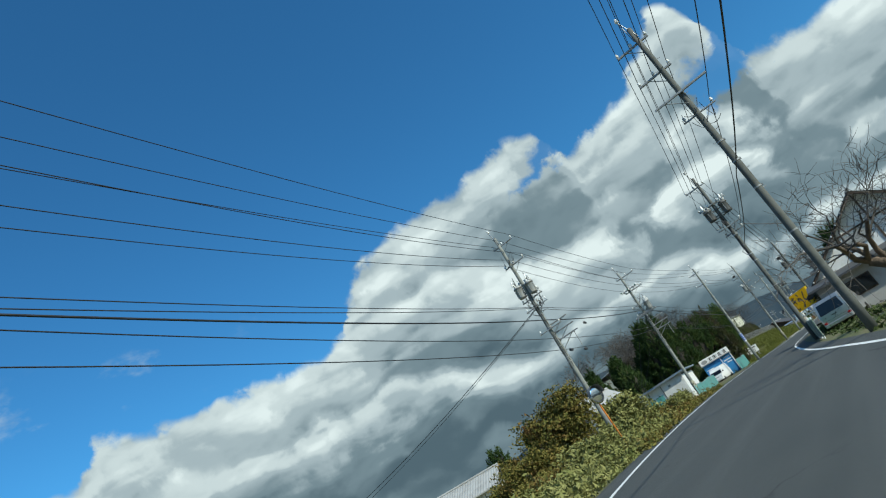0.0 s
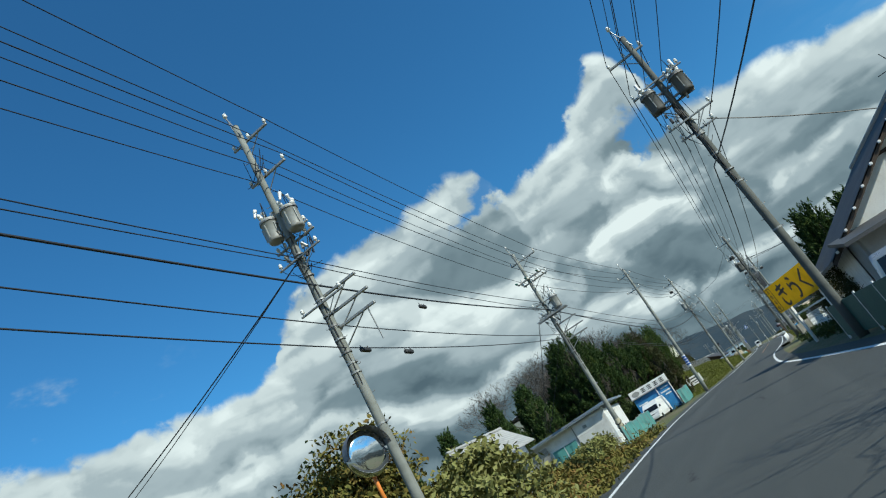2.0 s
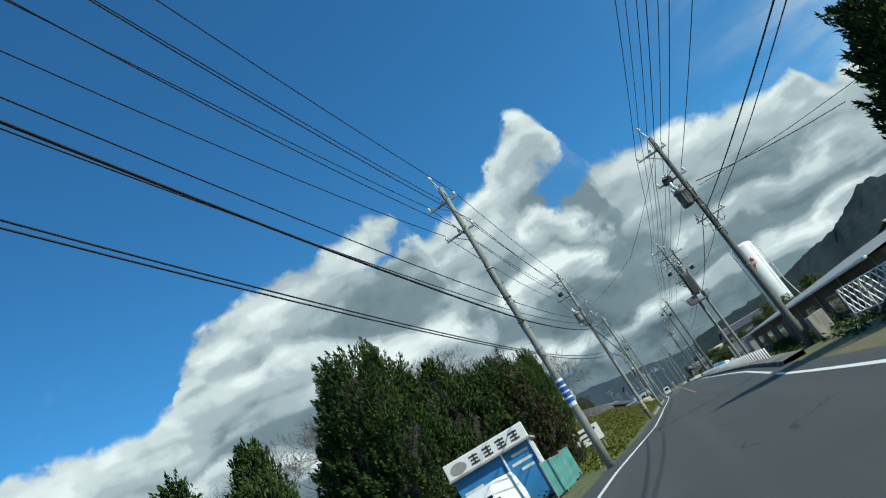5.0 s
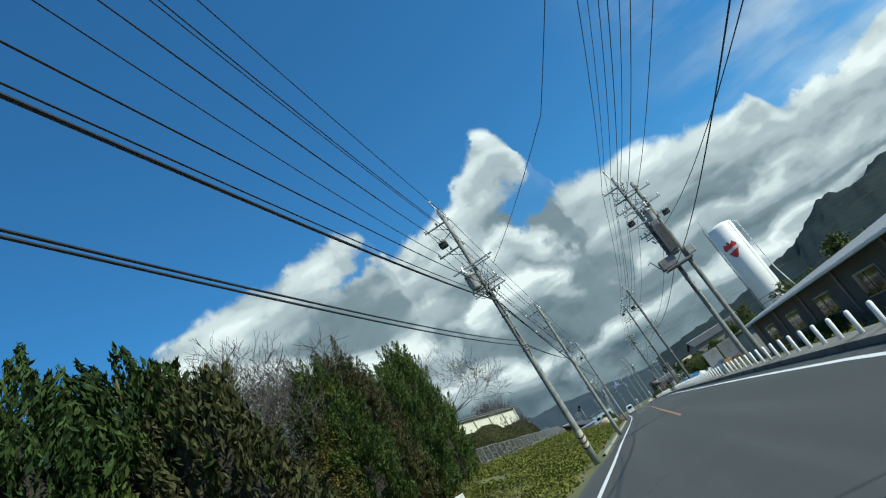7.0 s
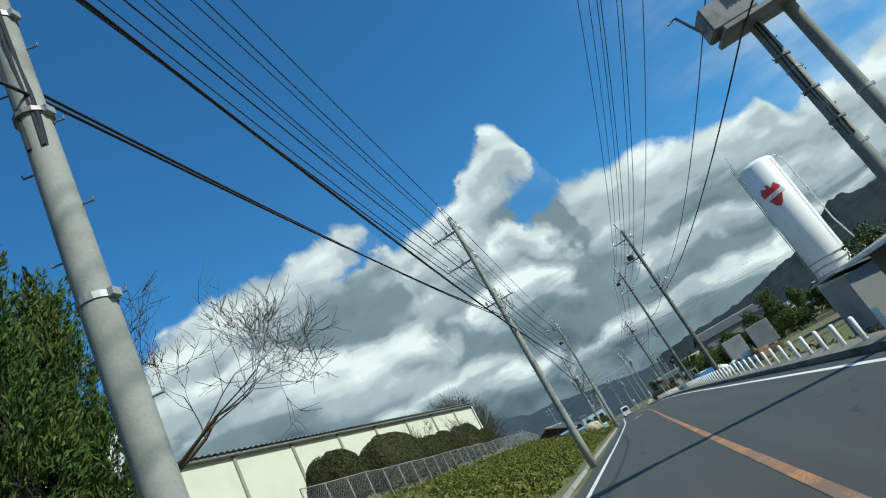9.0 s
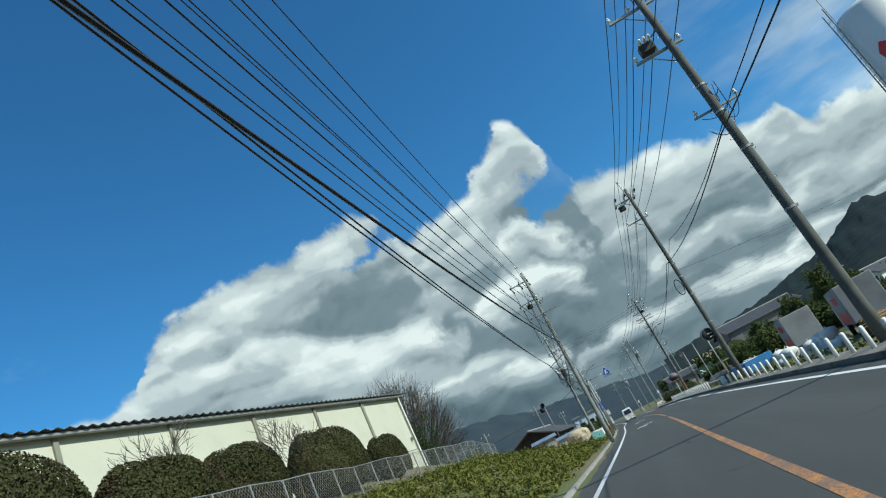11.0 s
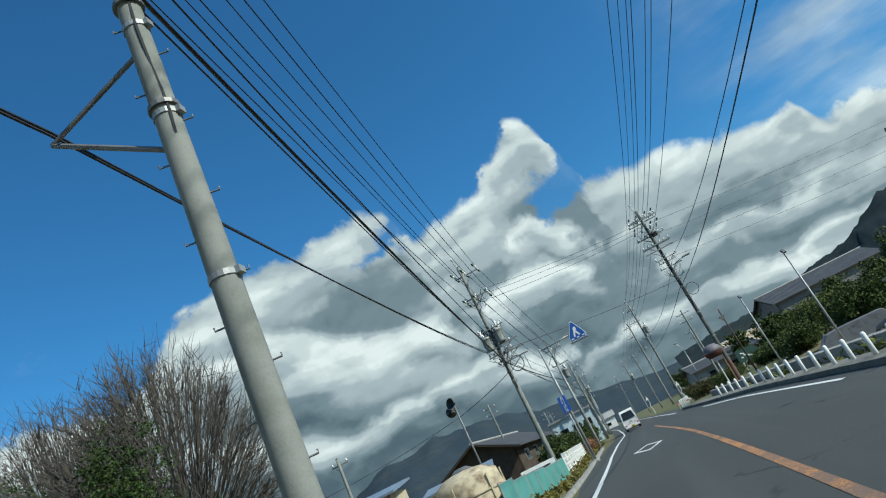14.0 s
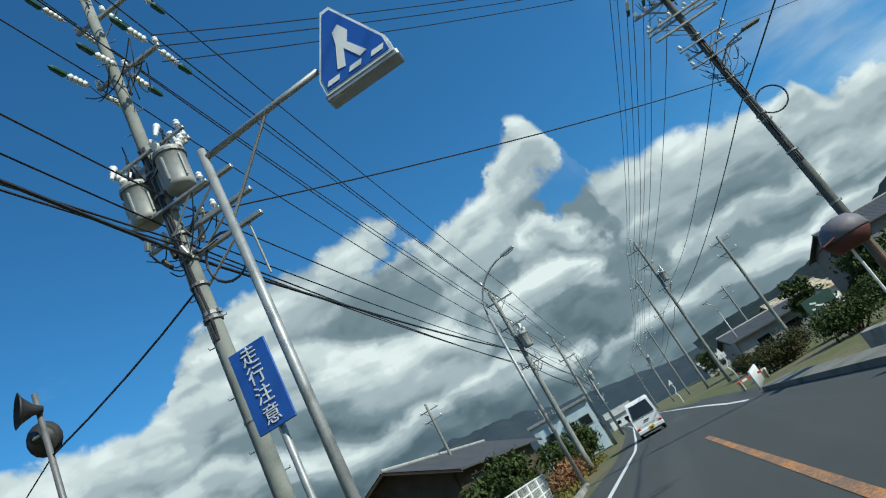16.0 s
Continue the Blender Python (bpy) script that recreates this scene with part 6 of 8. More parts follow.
for k, (x, y, h, R) in enumerate(((-25.0, 217.0, 17.4, 6.5), (-32.6, 218.0, 17.6, 6.4), (-40.5, 217.0, 17.0, 6.0), (-47.0, 216.0, 16.0, 5.6))):
    fan_tree(x, y, h, R, 100 + k, "bare zelkova with a domed fan of fine twigs", 1.0 if k < 2 else 0.6)
for k, (x, y, rx, ry, h) in enumerate(((-21.2, 209.0, 2.4, 1.8, 9.4), (-25.6, 208.5, 2.8, 1.8, 9.2), (-30.5, 207.5, 2.8, 2.0, 8.8), (-18.6, 211.5, 1.6, 1.6, 4.4), (-15.8, 207.0, 2.0, 2.0, 3.6))):
    bush(x, y, rx, ry, h, 11000, LEAF_CEDAR, 110 + k, "dark evergreen shrub beneath bare trees", 0.08)


def tiled_house(x, y, turn, w, d, wall_h, rise, label, wall=None, roof=None, windows=(), name="house", over=0.6, z=None):
    """A house with a gabled tile roof, its ridge along local x."""
    t = thing(name, pose(x, y, ground_height(x, y) if z is None else z, 0, 0, turn), label, "house")
    wall, roof = wall or GREY_WALL, roof or DARK_TILE
    for sy in (-1, 1):
        part("wall", Geo().block((w, 0.16, wall_h + 0.3), pose(0, sy * (d / 2 - 0.08), (wall_h - 0.3) / 2)), wall, t)
    for sx in (-1, 1):
        part("gable_wall", Geo().prism([(-d / 2, -0.3), (d / 2, -0.3), (d / 2, wall_h), (0, wall_h + rise - 0.1), (-d / 2, wall_h)], 0.16, pose(sx * (w / 2 - 0.08), 0, 0, 0, 0, 90)), wall, t)
    half = d / 2 + over
    slope = math.degrees(math.atan2(rise, d / 2))
    ln = half / math.cos(radians(slope))
    for sy in (-1, 1):
        r = Geo()
        n = int((w + 2 * over) / 0.3)
        for i in range(2 * n + 1):
            px = -w / 2 - over + i * (w + 2 * over) / (2 * n)
            dz = 0.035 if i % 2 else 0.0
            r.v += [(px, 0, wall_h + rise + 0.06 + dz), (px, sy * half, wall_h + rise + 0.06 + dz - half * math.tan(radians(slope)))]
            r.v += [(px, sy * half, wall_h + rise - 0.04 - half * math.tan(radians(slope))), (px, 0, wall_h + rise - 0.04)]
        for i in range(2 * n):
            a = 4 * i
            for j in range(4):
                k = (j + 1) % 4
                r.f.append((a + j, a + k, a + 4 + k, a + 4 + j))
        part("roof", r, roof, t, "dark tiled roof slope")
    part("ridge", Geo().tube([(-w / 2 - over, 0, wall_h + rise + 0.12), (w / 2 + over, 0, wall_h + rise + 0.12)], 0.13, 8), GREY_WALL, t, "pale ridge tiles")
    for sx in (-1, 1):
        for sy in (-1, 1):
            part("barge_board", Geo().prism([(0, wall_h + rise - 0.16), (sy * half, wall_h + rise - 0.16 - half * math.tan(radians(slope))), (sy * half, wall_h + rise - half * math.tan(radians(slope))), (0, wall_h + rise)], 0.05, pose(sx * (w / 2 + over - 0.03), 0, 0, 0, 0, 90)), DARK_WOOD, t)
    for face, px, pz, ww, wh in windows:
        # face: s south (-y), e east (+x), w west (-x)
        m = {"s": pose(px, -d / 2 - 0.02, pz), "n": pose(px, d / 2 + 0.02, pz), "e": pose(w / 2 + 0.02, px, pz, 0, 0, 90), "w": pose(-w / 2 - 0.02, px, pz, 0, 0, 90)}[face]
        win = part("window", Geo().block((ww + 0.12, 0.1, wh + 0.12), m, 0.01), STEEL, t)
        part("pane", Geo().block((ww, 0.12, wh), m), GLASS, win)
    return t


# houses on the left past the barn
tiled_house(-16.4, 263.0, 86, 19.0, 8.0, 3.0, 1.8, "long low wooden house with a grey tiled roof", DARK_WOOD, DARK_TILE, (("s", -5.6, 1.6, 1.8, 1.1), ("s", -1.0, 1.6, 1.8, 1.1), ("s", 4.0, 1.6, 1.8, 1.1), ("w", 0, 1.6, 1.8, 1.1)), z=0.8, over=0.9)
tiled_house(-32.0, 58.0, 20, 9.0, 7.0, 2.6, 1.4, "white house behind the corner bushes", WHITE_PAINT, GREY_WALL, (("s", -2, 1.5, 1.4, 1.0), ("e", 0, 1.5, 1.2, 1.0)))
tiled_house(-18.4, 68.5, 70, 5.0, 3.6, 3.9, 1.4, "small white outbuilding behind the bushes", WHITE_PAINT, GREY_WALL, (("s", 0, 1.4, 1.2, 0.8),))


def rusty_hut():
    t = thing("rusty_tank", pose(-5.9, 205.2, 0), "round cream tank, heavily rusted, by the road", "tank")
    part("drum", Geo().lathe([(1.15, -0.1), (1.17, 0.1), (1.14, 0.7), (1.17, 1.0), (1.13, 1.5), (1.1, 1.75), (0.7, 1.98), (0.1, 2.08)], 28), RUST, t, "", True)
    for z in (0.45, 1.2):
        part("hoop", Geo().lathe([(1.15, z - 0.03), (1.2, z - 0.03), (1.2, z + 0.03), (1.15, z + 0.03)], 28), RUST, t)
    for a in (20, 75, 130, 200, 260, 320):
        part("stave", Geo().block((0.06, 0.05, 1.7), pose(1.19 * math.cos(radians(a)), 1.19 * math.sin(radians(a)), 0.82, 0, 0, a + 90)), RUST, t)
    part("lid", Geo().lathe([(0.35, 2.0), (0.37, 2.06), (0.2, 2.16)], 16), DARK_STEEL, t)


rusty_hut()


def tin_shed(x, y, turn, w, d, h, mat, label):
    t = thing("tin_shed", pose(x, y, ground_height(x, y), 0, 0, turn), label, "shed")
    for sy in (-1, 1):
        g = Geo()
        n = int(w / 0.16)
        for i in range(n + 1):
            px = -w / 2 + w * i / n
            o = 0.02 if i % 2 else -0.02
            g.v += [(px, sy * d / 2 + o, -0.1), (px, sy * d / 2 + o, h)]
        for i in range(n):
            g.f.append((2 * i, 2 * i + 2, 2 * i + 3, 2 * i + 1))
        part("wall", g, mat, t)
    for sx in (-1, 1):
        part("wall", Geo().block((0.05, d, h), pose(sx * w / 2, 0, h / 2)), mat, t)
    part("roof", Geo().block((w + 0.5, d + 0.5, 0.07), pose(0, 0, h + 0.1, 6)), ROOF_BLUE, t)
    part("door", Geo().block((0.8, 0.06, 1.5), pose(w * 0.2, -d / 2 - 0.03, 0.75), 0.01), GREY_WALL, t)
    return t


tin_shed(-7.2, 209.2, 12, 2.4, 2.2, 1.7, WHITE_PAINT, "small white tin shed beside the rusty tank")
tin_shed(-8.8, 204.0, 8, 2.0, 2.4, 1.5, RUST, "low rusted tin shed")
panel_fence([(-4.55, 203.5), (-4.3, 217.2)], 0.95, TEAL, "low green sheet fence beside the road")


def lattice_rail(y0, y1, off, h, label):
    """White pipe railing with close upright and level bars."""
    n = round((y1 - y0) / 2.0)
    for i in range(n):
        a, b = beside(y0 + (y1 - y0) * i / n, off), beside(y0 + (y1 - y0) * (i + 1) / n, off)
        t = thing("guard_rail", Matrix.Translation((a.x, a.y, 0)), label, "railing", "white railings by the road")
        d = b - a
        part("post", Geo().tube([(0, 0, -0.1), (0, 0, h)], 0.045, 8), WHITE_PAINT, t)
        for k in range(4):
            z = 0.22 + k * (h - 0.26) / 3
            part("rail", Geo().tube([(0, 0, z), (d.x * 0.97, d.y * 0.97, z)], 0.024, 6), WHITE_PAINT, t)
        for k in range(1, 7):
            s = k / 7
            part("upright", Geo().tube([(d.x * s, d.y * s, 0.22), (d.x * s, d.y * s, h - 0.04)], 0.015, 5), WHITE_PAINT, t)


lattice_rail(219.5, 238.6, -4.35, 1.1, "white pipe railing at the edge of the road")

# bright building with flat roof far on the left
tb = thing("flat_roof_building", pose(-9.0, 278.0, 0, 0, 0, 6), "pale blue flat-roofed building beside the road", "building")
part("wall", Geo().block((5.6, 8.0, 4.5), pose(0, 0, 2.25), 0.02), weathered("pale_blue_wall", (0.50, 0.62, 0.68), (0.38, 0.48, 0.52), 0.8, 0, 12, 0.8, 0.5, (0.1, 0.01)), tb)
part("roof", Geo().block((6.2, 8.6, 0.25), pose(0, 0, 4.62), 0.02), STEEL, tb, "pale grey roof edge")
for px in (-1.4, 0.4, 1.9):
    wn_ = part("window", Geo().block((1.1, 0.1, 0.9), pose(px, -4.02, 2.9), 0.01), STEEL, tb)
    part("pane", Geo().block((0.98, 0.12, 0.78), pose(px, -4.03, 2.9)), GLASS, wn_)
for py in (-2, 1):
    wn_ = part("window", Geo().block((0.1, 1.4, 0.9), pose(2.82, py, 2.9), 0.01), STEEL, tb)
    part("pane", Geo().block((0.12, 1.26, 0.78), pose(2.83, py, 2.9)), GLASS, wn_)
for k, (x, y, rx, ry, h, m) in enumerate(((-6.8, 254, 1.2, 2.6, 2.4, LEAF_GREEN), (-7.4, 241.5, 1.8, 2.2, 2.6, LEAF_GREEN), (-6.4, 262, 1.2, 2.0, 2.8, LEAF_GREEN), (-8.6, 247.0, 2.0, 2.0, 2.4, LEAF_GREEN), (-5.9, 231.0, 0.8, 2.6, 1.6, LEAF_GREEN), (-13.0, 214.0, 2.4, 2.0, 2.6, LEAF_GREEN))):
    bush(x, y, rx, ry, h, 5000, m, 130 + k, "dark garden shrub beside a house", 0.10)
bush(-5.2, 243.5, 0.8, 3.2, 0.9, 3500, mat_leaf("dry_red_grass", (0.20, 0.09, 0.05), (0.30, 0.17, 0.08), (0.15, 0.08, 0.05)), 140, "dry reddish grass beside the road", 0.08)

# crossing sign on its bent arm
xs = thing("crossing_sign", pose(-3.04, 219.0, 0), "blue pedestrian crossing sign on a white post with a long arm", "road sign")
part("post", Geo().tube([(0, 0, -0.1), (0, 0, 6.35)], [0.075, 0.055], 12), STEEL, xs, "", True)
part("arm", Geo().tube([(0, 0, 6.22), (1.0, 0, 6.27), (1.75, 0, 6.3)], 0.04, 8), STEEL, xs, "", True)
part("brace", Geo().tube([(0.03, 0, 5.3), (0.95, 0, 6.25)], 0.02, 6), STEEL, xs)
part("base", Geo().lathe([(0.2, 0), (0.2, 0.06), (0.1, 0.14)], 12), KERB, xs)
sg = part("sign_plate", Geo().prism([(-0.46, -0.5), (0.46, -0.5), (0.46, -0.28), (0.06, 0.52), (-0.06, 0.52), (-0.46, -0.28)], 0.16, pose(2.18, -0.02, 6.36)), SIGN_WHITE, xs, "blue five-sided sign with a white border")
part("face", Geo().prism([(-0.42, -0.46), (0.42, -0.46), (0.42, -0.27), (0.05, 0.47), (-0.05, 0.47), (-0.42, -0.27)], 0.01, pose(2.18, -0.106, 6.36)), SIGN_BLUE, sg)
part("mark", Geo().prism([(-0.05, 0.16), (0.05, 0.22), (0.12, 0.08), (0.05, -0.05), (0.2, -0.3), (0.1, -0.32), (-0.02, -0.1), (-0.1, -0.32), (-0.2, -0.3), (-0.08, 0.0)], 0.008, pose(2.18, -0.116, 6.36)), SIGN_WHITE, sg)
for k in (-0.3, 0.0, 0.3):
    part("stripe", Geo().prism([(k - 0.1, -0.42), (k + 0.06, -0.42), (k + 0.1, -0.36), (k - 0.06, -0.36)], 0.008, pose(2.18, -0.116, 6.36)), SIGN_WHITE, sg)
part("light_box", Geo().block((0.98, 0.22, 0.1), pose(2.18, 0.02, 5.84), 0.02), STEEL, xs)

bs = thing("caution_sign", pose(-3.12, 218.35, 0), "blue upright caution sign with white characters on a steel post", "road sign")
part("post", Geo().tube([(0, 0.06, -0.1), (0, 0.06, 3.62)], 0.038, 10), STEEL, bs, "", True)
cp = part("plate", Geo().block((0.43, 0.025, 0.86), pose(0, 0, 3.18), 0.006), SIGN_BLUE, bs)
for k, ch in enumerate("走行注意"):
    lettering(ch, 0.2, SIGN_WHITE, cp, pose(0, -0.018, 3.49 - k * 0.205, 90))


def street_lamp(x, y, h, reach, turn, label):
    t = thing("street_lamp", pose(x, y, ground_height(x, y), 0, 0, turn), label, "street lamp", "street lamps")
    part("post", Geo().tube([(0, 0, -0.1), (0, 0, h * 0.8)], [0.085, 0.06], 12), STEEL, t, "", True)
    pts = [(reach * (1 - math.cos(a)), 0, h * 0.8 + h * 0.2 * math.sin(a)) for a in np.linspace(0, math.pi / 2 * 0.92, 9)]
    part("arm", Geo().tube(pts, 0.04, 8), STEEL, t, "", True)
    e = pts[-1]
    hd = part("lamp_head", Geo().block((0.62, 0.2, 0.12), pose(e[0] + 0.25, 0, e[2] + 0.03, 0, -8), 0.03), STEEL, t)
    part("lens", Geo().block((0.42, 0.15, 0.04), pose(e[0] + 0.27, 0, e[2] - 0.04, 0, -8)), CLEAR_LENS, hd)
    part("base", Geo().lathe([(0.16, 0), (0.16, 0.05), (0.1, 0.1)], 12), STEEL, t)
    return t


street_lamp(-4.05, 238.5, 9.2, 2.0, 0, "tall grey street lamp with a curved arm")
street_lamp(9.6, 285.5, 7.4, -1.0, 0, "dark street lamp with a short curved arm")
street_lamp(-5.6, 290, 8.6, 1.8, 0, "tall grey street lamp with a curved arm")


def horn_pole(x, y, h):
    t = thing("loudspeaker_pole", pose(x, y, ground_height(x, y)), "thin pole with two dark horn loudspeakers", "loudspeaker pole")
    h -= ground_height(x, y)
    part("post", Geo().tube([(0, 0, -0.1), (0, 0, h + 0.4)], [0.08, 0.05], 10), DARK_STEEL, t, "", True)
    for dx, dz, a in ((-0.28, -0.35, 200), (0.1, 0.05, 330)):
        part("horn", Geo().lathe([(0.06, 0), (0.1, 0.15), (0.24, 0.34), (0.33, 0.4), (0.31, 0.4), (0.1, 0.2)], 16, pose(dx, 0, h + dz, 80, 0, a)), PLASTIC_DARK, t, "", True)
        part("bracket", Geo().tube([(0, 0, h + dz), (dx, 0, h + dz)], 0.02, 6), STEEL, t)
    return t


horn_pole(-9.35, 222.0, 6.2)
p9 = pole_base(-17.5, 222.0, 6.6, 0, 0.12, 0.09, "thin weathered utility pole behind the houses", False, ())
cross_arm(p9, 6.2, -0.6, 0.6, (-0.5, 0.5))
p9 = pole_base(-15.5, 262.0, 9.5, 0, 0.14, 0.1, "thin weathered utility pole behind the houses", False, ())
cross_arm(p9, 9.0, -0.8, 0.8, (-0.7, 0.7))
cross_arm(p9, 8.2, -0.8, 0.8, (-0.7, 0.7))

# ---- right side ----
bare_tree(9.9, 33.0, 7.2, 201, "old gnarled bare tree with pruned knotted limbs", 0.95, 5, r0=0.3, wander=0.9)
bare_tree(12.4, 31.0, 6.0, 202, "old gnarled bare tree with pruned knotted limbs", 0.95, 5, r0=0.24, wander=0.9)


def restaurant():
    t = tiled_house(11.2, 56.2, 90, 15.0, 10.2, 2.75, 3.75, "restaurant with white plaster gable and dark tiled roof", WHITE_PAINT, DARK_TILE, (), "restaurant", 0.7, 0.0)
    # the gable with its timbers faces back down the road; local x runs along the road, local -y lies towards the right
    fx = -7.5 - 0.02
    for a, b in (((-4.9, 2.75), (4.9, 2.75)), ((-2.6, 4.5), (2.6, 4.5)), ((0, 2.7), (0, 6.2)), ((2.2, 2.8), (2.2, 4.5)), ((-2.2, 2.8), (-2.2, 4.5))):
        part("timber", Geo().tube([(fx, a[0], a[1]), (fx, b[0], b[1])], 0.08, 4), DARK_WOOD, t)
    part("vent_panel", Geo().block((0.06, 1.5, 0.8), pose(fx - 0.02, 1.2, 3.9)), GREY_WALL, t)
    for k in range(8):
        yy = 5.5 - k * 0.62
        part("eave_lamp", Geo().block((0.12, 0.1, 0.1), pose(-8.25, yy, 2.45 + k * 0.455), 0.02), CERAMIC, t)
    # lower front block with flat tiled canopy
    part("front_wall", Geo().block((0.15, 10.0, 2.5), pose(-9.6, 0, 1.2)), GREY_WALL, t)
    part("front_wall", Geo().block((2.0, 0.15, 2.5), pose(-8.6, 5.0, 1.2)), GREY_WALL, t)
    part("front_wall", Geo().block((2.0, 0.15, 2.5), pose(-8.6, -5.0, 1.2)), GREY_WALL, t)
    part("canopy", Geo().prism([(-10.4, 2.35), (-7.4, 2.75), (-7.4, 2.87), (-10.4, 2.47)], 11.0), DARK_TILE, t)
    for py in (3.0, 0.0, -3.0):
        wv = part("window", Geo().block((0.1, 1.8, 1.0), pose(-9.69, py, 1.4), 0.01), DARK_WOOD, t)
        part("pane", Geo().block((0.1, 0.8, 0.86), pose(-9.71, py - 0.43, 1.4)), GLASS, wv)
        part("pane", Geo().block((0.1, 0.8, 0.86), pose(-9.71, py + 0.43, 1.4)), GLASS, wv)
    return t


restaurant()


def stroke(parent, pts, r, u, v, o, n, mat):
    """A brush stroke on a sign: points in the sign's plane, thicker in its middle."""
    k = len(pts)
    g = Geo()
    rows = []
    P = [o + u * a + v * b + n * 0.0 for a, b in pts]
    for i, p in enumerate(P):
        d = (P[min(i + 1, k - 1)] - P[max(i - 1, 0)]).normalized()
        side = d.cross(n).normalized()
        w = r * (0.55 + 0.75 * math.sin(math.pi * (0.15 + 0.75 * i / (k - 1))))
        rows.append((p - side * w, p + side * w))
    for a, b in rows:
        g.v += [tuple(a), tuple(b), tuple(a + n * 0.01), tuple(b + n * 0.01)]
    for i in range(k - 1):
        a = 4 * i
        g.f += [(a + 2, a + 3, a + 7, a + 6), (a, a + 2, a + 6, a + 4), (a + 1, a + 5, a + 7, a + 3)]
    return part("brush_mark", g, mat, parent)


def yellow_sign():
    a, b = Vector((3.57, 59.95, 0)), Vector((5.5, 55.3, 0))
    w = (b - a).length
    turn = math.degrees(math.atan2(b.y - a.y, b.x - a.x))
    t = thing("yellow_sign", pose(a.x, a.y, 0, 0, 0, turn), "large yellow restaurant sign with black brush marks on pale posts", "sign")
    z0, z1 = 1.93, 3.3
    pn = part("panel", Geo().block((w, 0.16, z1 - z0), pose(w / 2, 0, (z0 + z1) / 2), 0.012), YELLOW_LIT, t)
    for px in (0.9, w - 0.8):
        part("post", Geo().block((0.12, 0.12, z0 + 0.4), pose(px, 0.12, (z0 + 0.4) / 2 - 0.02), 0.01), WHITE_PAINT, t)
    part("brace", Geo().block((w - 1.6, 0.06, 0.08), pose(w / 2, 0.12, 1.5)), WHITE_PAINT, t)
    u, v, n = Vector((1, 0, 0)), Vector((0, 0, 1)), Vector((0, -1, 0))
    o = Vector((0, -0.085, z0))
    # frame of the small upright text
    for p, q in (((0.08, 0.08), (0.08, 1.3)), ((0.62, 0.08), (0.62, 1.3)), ((0.08, 0.08), (0.62, 0.08)), ((0.08, 1.3), (0.62, 1.3))):
        stroke(pn, [p, ((p[0] + q[0]) / 2, (p[1] + q[1]) / 2), q], 0.018, u, v, o, n, BLACK_PAINT)
    for k, ch in enumerate("お食事処"):
        lettering(ch, 0.27, BLACK_PAINT, pn, pose(0.35, -0.088, z0 + 1.13 - k * 0.295, 90))
    arc = lambda cx, cz, r, a0, a1, m=9: [(cx + r * math.cos(radians(a0 + (a1 - a0) * i / (m - 1))), cz + r * math.sin(radians(a0 + (a1 - a0) * i / (m - 1)))) for i in range(m)]
    for pts in ([(1.15, 1.0), (1.5, 1.04), (1.95, 1.12)], [(1.1, 0.76), (1.5, 0.8), (2.0, 0.9)], [(1.5, 1.22), (1.58, 0.95), (1.85, 0.55)], arc(1.55, 0.42, 0.3, 150, 330),
                [(2.65, 1.2), (2.85, 1.14), (2.95, 1.05)], [(2.5, 0.98), (2.55, 0.8), (2.52, 0.6)], arc(2.85, 0.5, 0.36, 130, -100), [(4.25, 1.2), (4.0, 0.98), (3.72, 0.72), (4.0, 0.5), (4.35, 0.2)]):
        stroke(pn, pts, 0.06, u, v, o, n, BLACK_PAINT)
    return t


yellow_sign()
gs = thing("green_net_fence", pose(4.9, 39.6, 0, 0, 0, 6), "dark green sheet stretched on a low frame", "fence")
part("sheet", Geo().block((0.05, 8.5, 1.05), pose(0.4, 4.4, 0.62), 0.01), GREEN_SHEET, gs)
for k in range(5):
    part("post", Geo().tube([(0.4, 0.2 + k * 2.1, -0.05), (0.4, 0.2 + k * 2.1, 1.2)], 0.035, 8), WHITE_PAINT, gs)
conifer(9.8, 80.0, 8.2, 2.0, 26000, 211, "dark conifer with loose pointed shoots behind the sign", size=0.075, fat=0.8, ragged=1.8)
conifer(12.0, 76.5, 7.4, 2.0, 18000, 212, "dark conifer with loose pointed shoots behind the sign", size=0.08, fat=0.8, ragged=1.6)
bush(7.6, 63.0, 1.4, 2.6, 1.9, 5000, LEAF_BUSH, 213, "brown twiggy shrub beside the yellow sign", 0.08)
bush(6.3, 53.4, 1.0, 3.2, 2.5, 9000, LEAF_DULL, 215, "dark brown thicket between the pole and the sign", 0.05)
bush(6.2, 60.2, 0.9, 1.4, 1.5, 5000, LEAF_DULL, 216, "dark brown thicket between the pole and the sign", 0.05)
for k, (x, y, rx, ry, h) in enumerate(((6.4, 64.5, 1.1, 2.6, 2.7), (6.9, 69.5, 1.2, 2.8, 2.9), (7.6, 66.5, 1.2, 3.0, 3.4), (7.4, 73.0, 1.0, 2.0, 2.4))):
    bush(x, y, rx, ry, h, 9000, LEAF_DULL, 230 + k, "dark brown overgrown hedge beside the lane", 0.055)
bush(8.2, 70.0, 1.8, 3.0, 2.2, 5500, LEAF_GREEN, 214, "dark shrub beside the lane", 0.1)


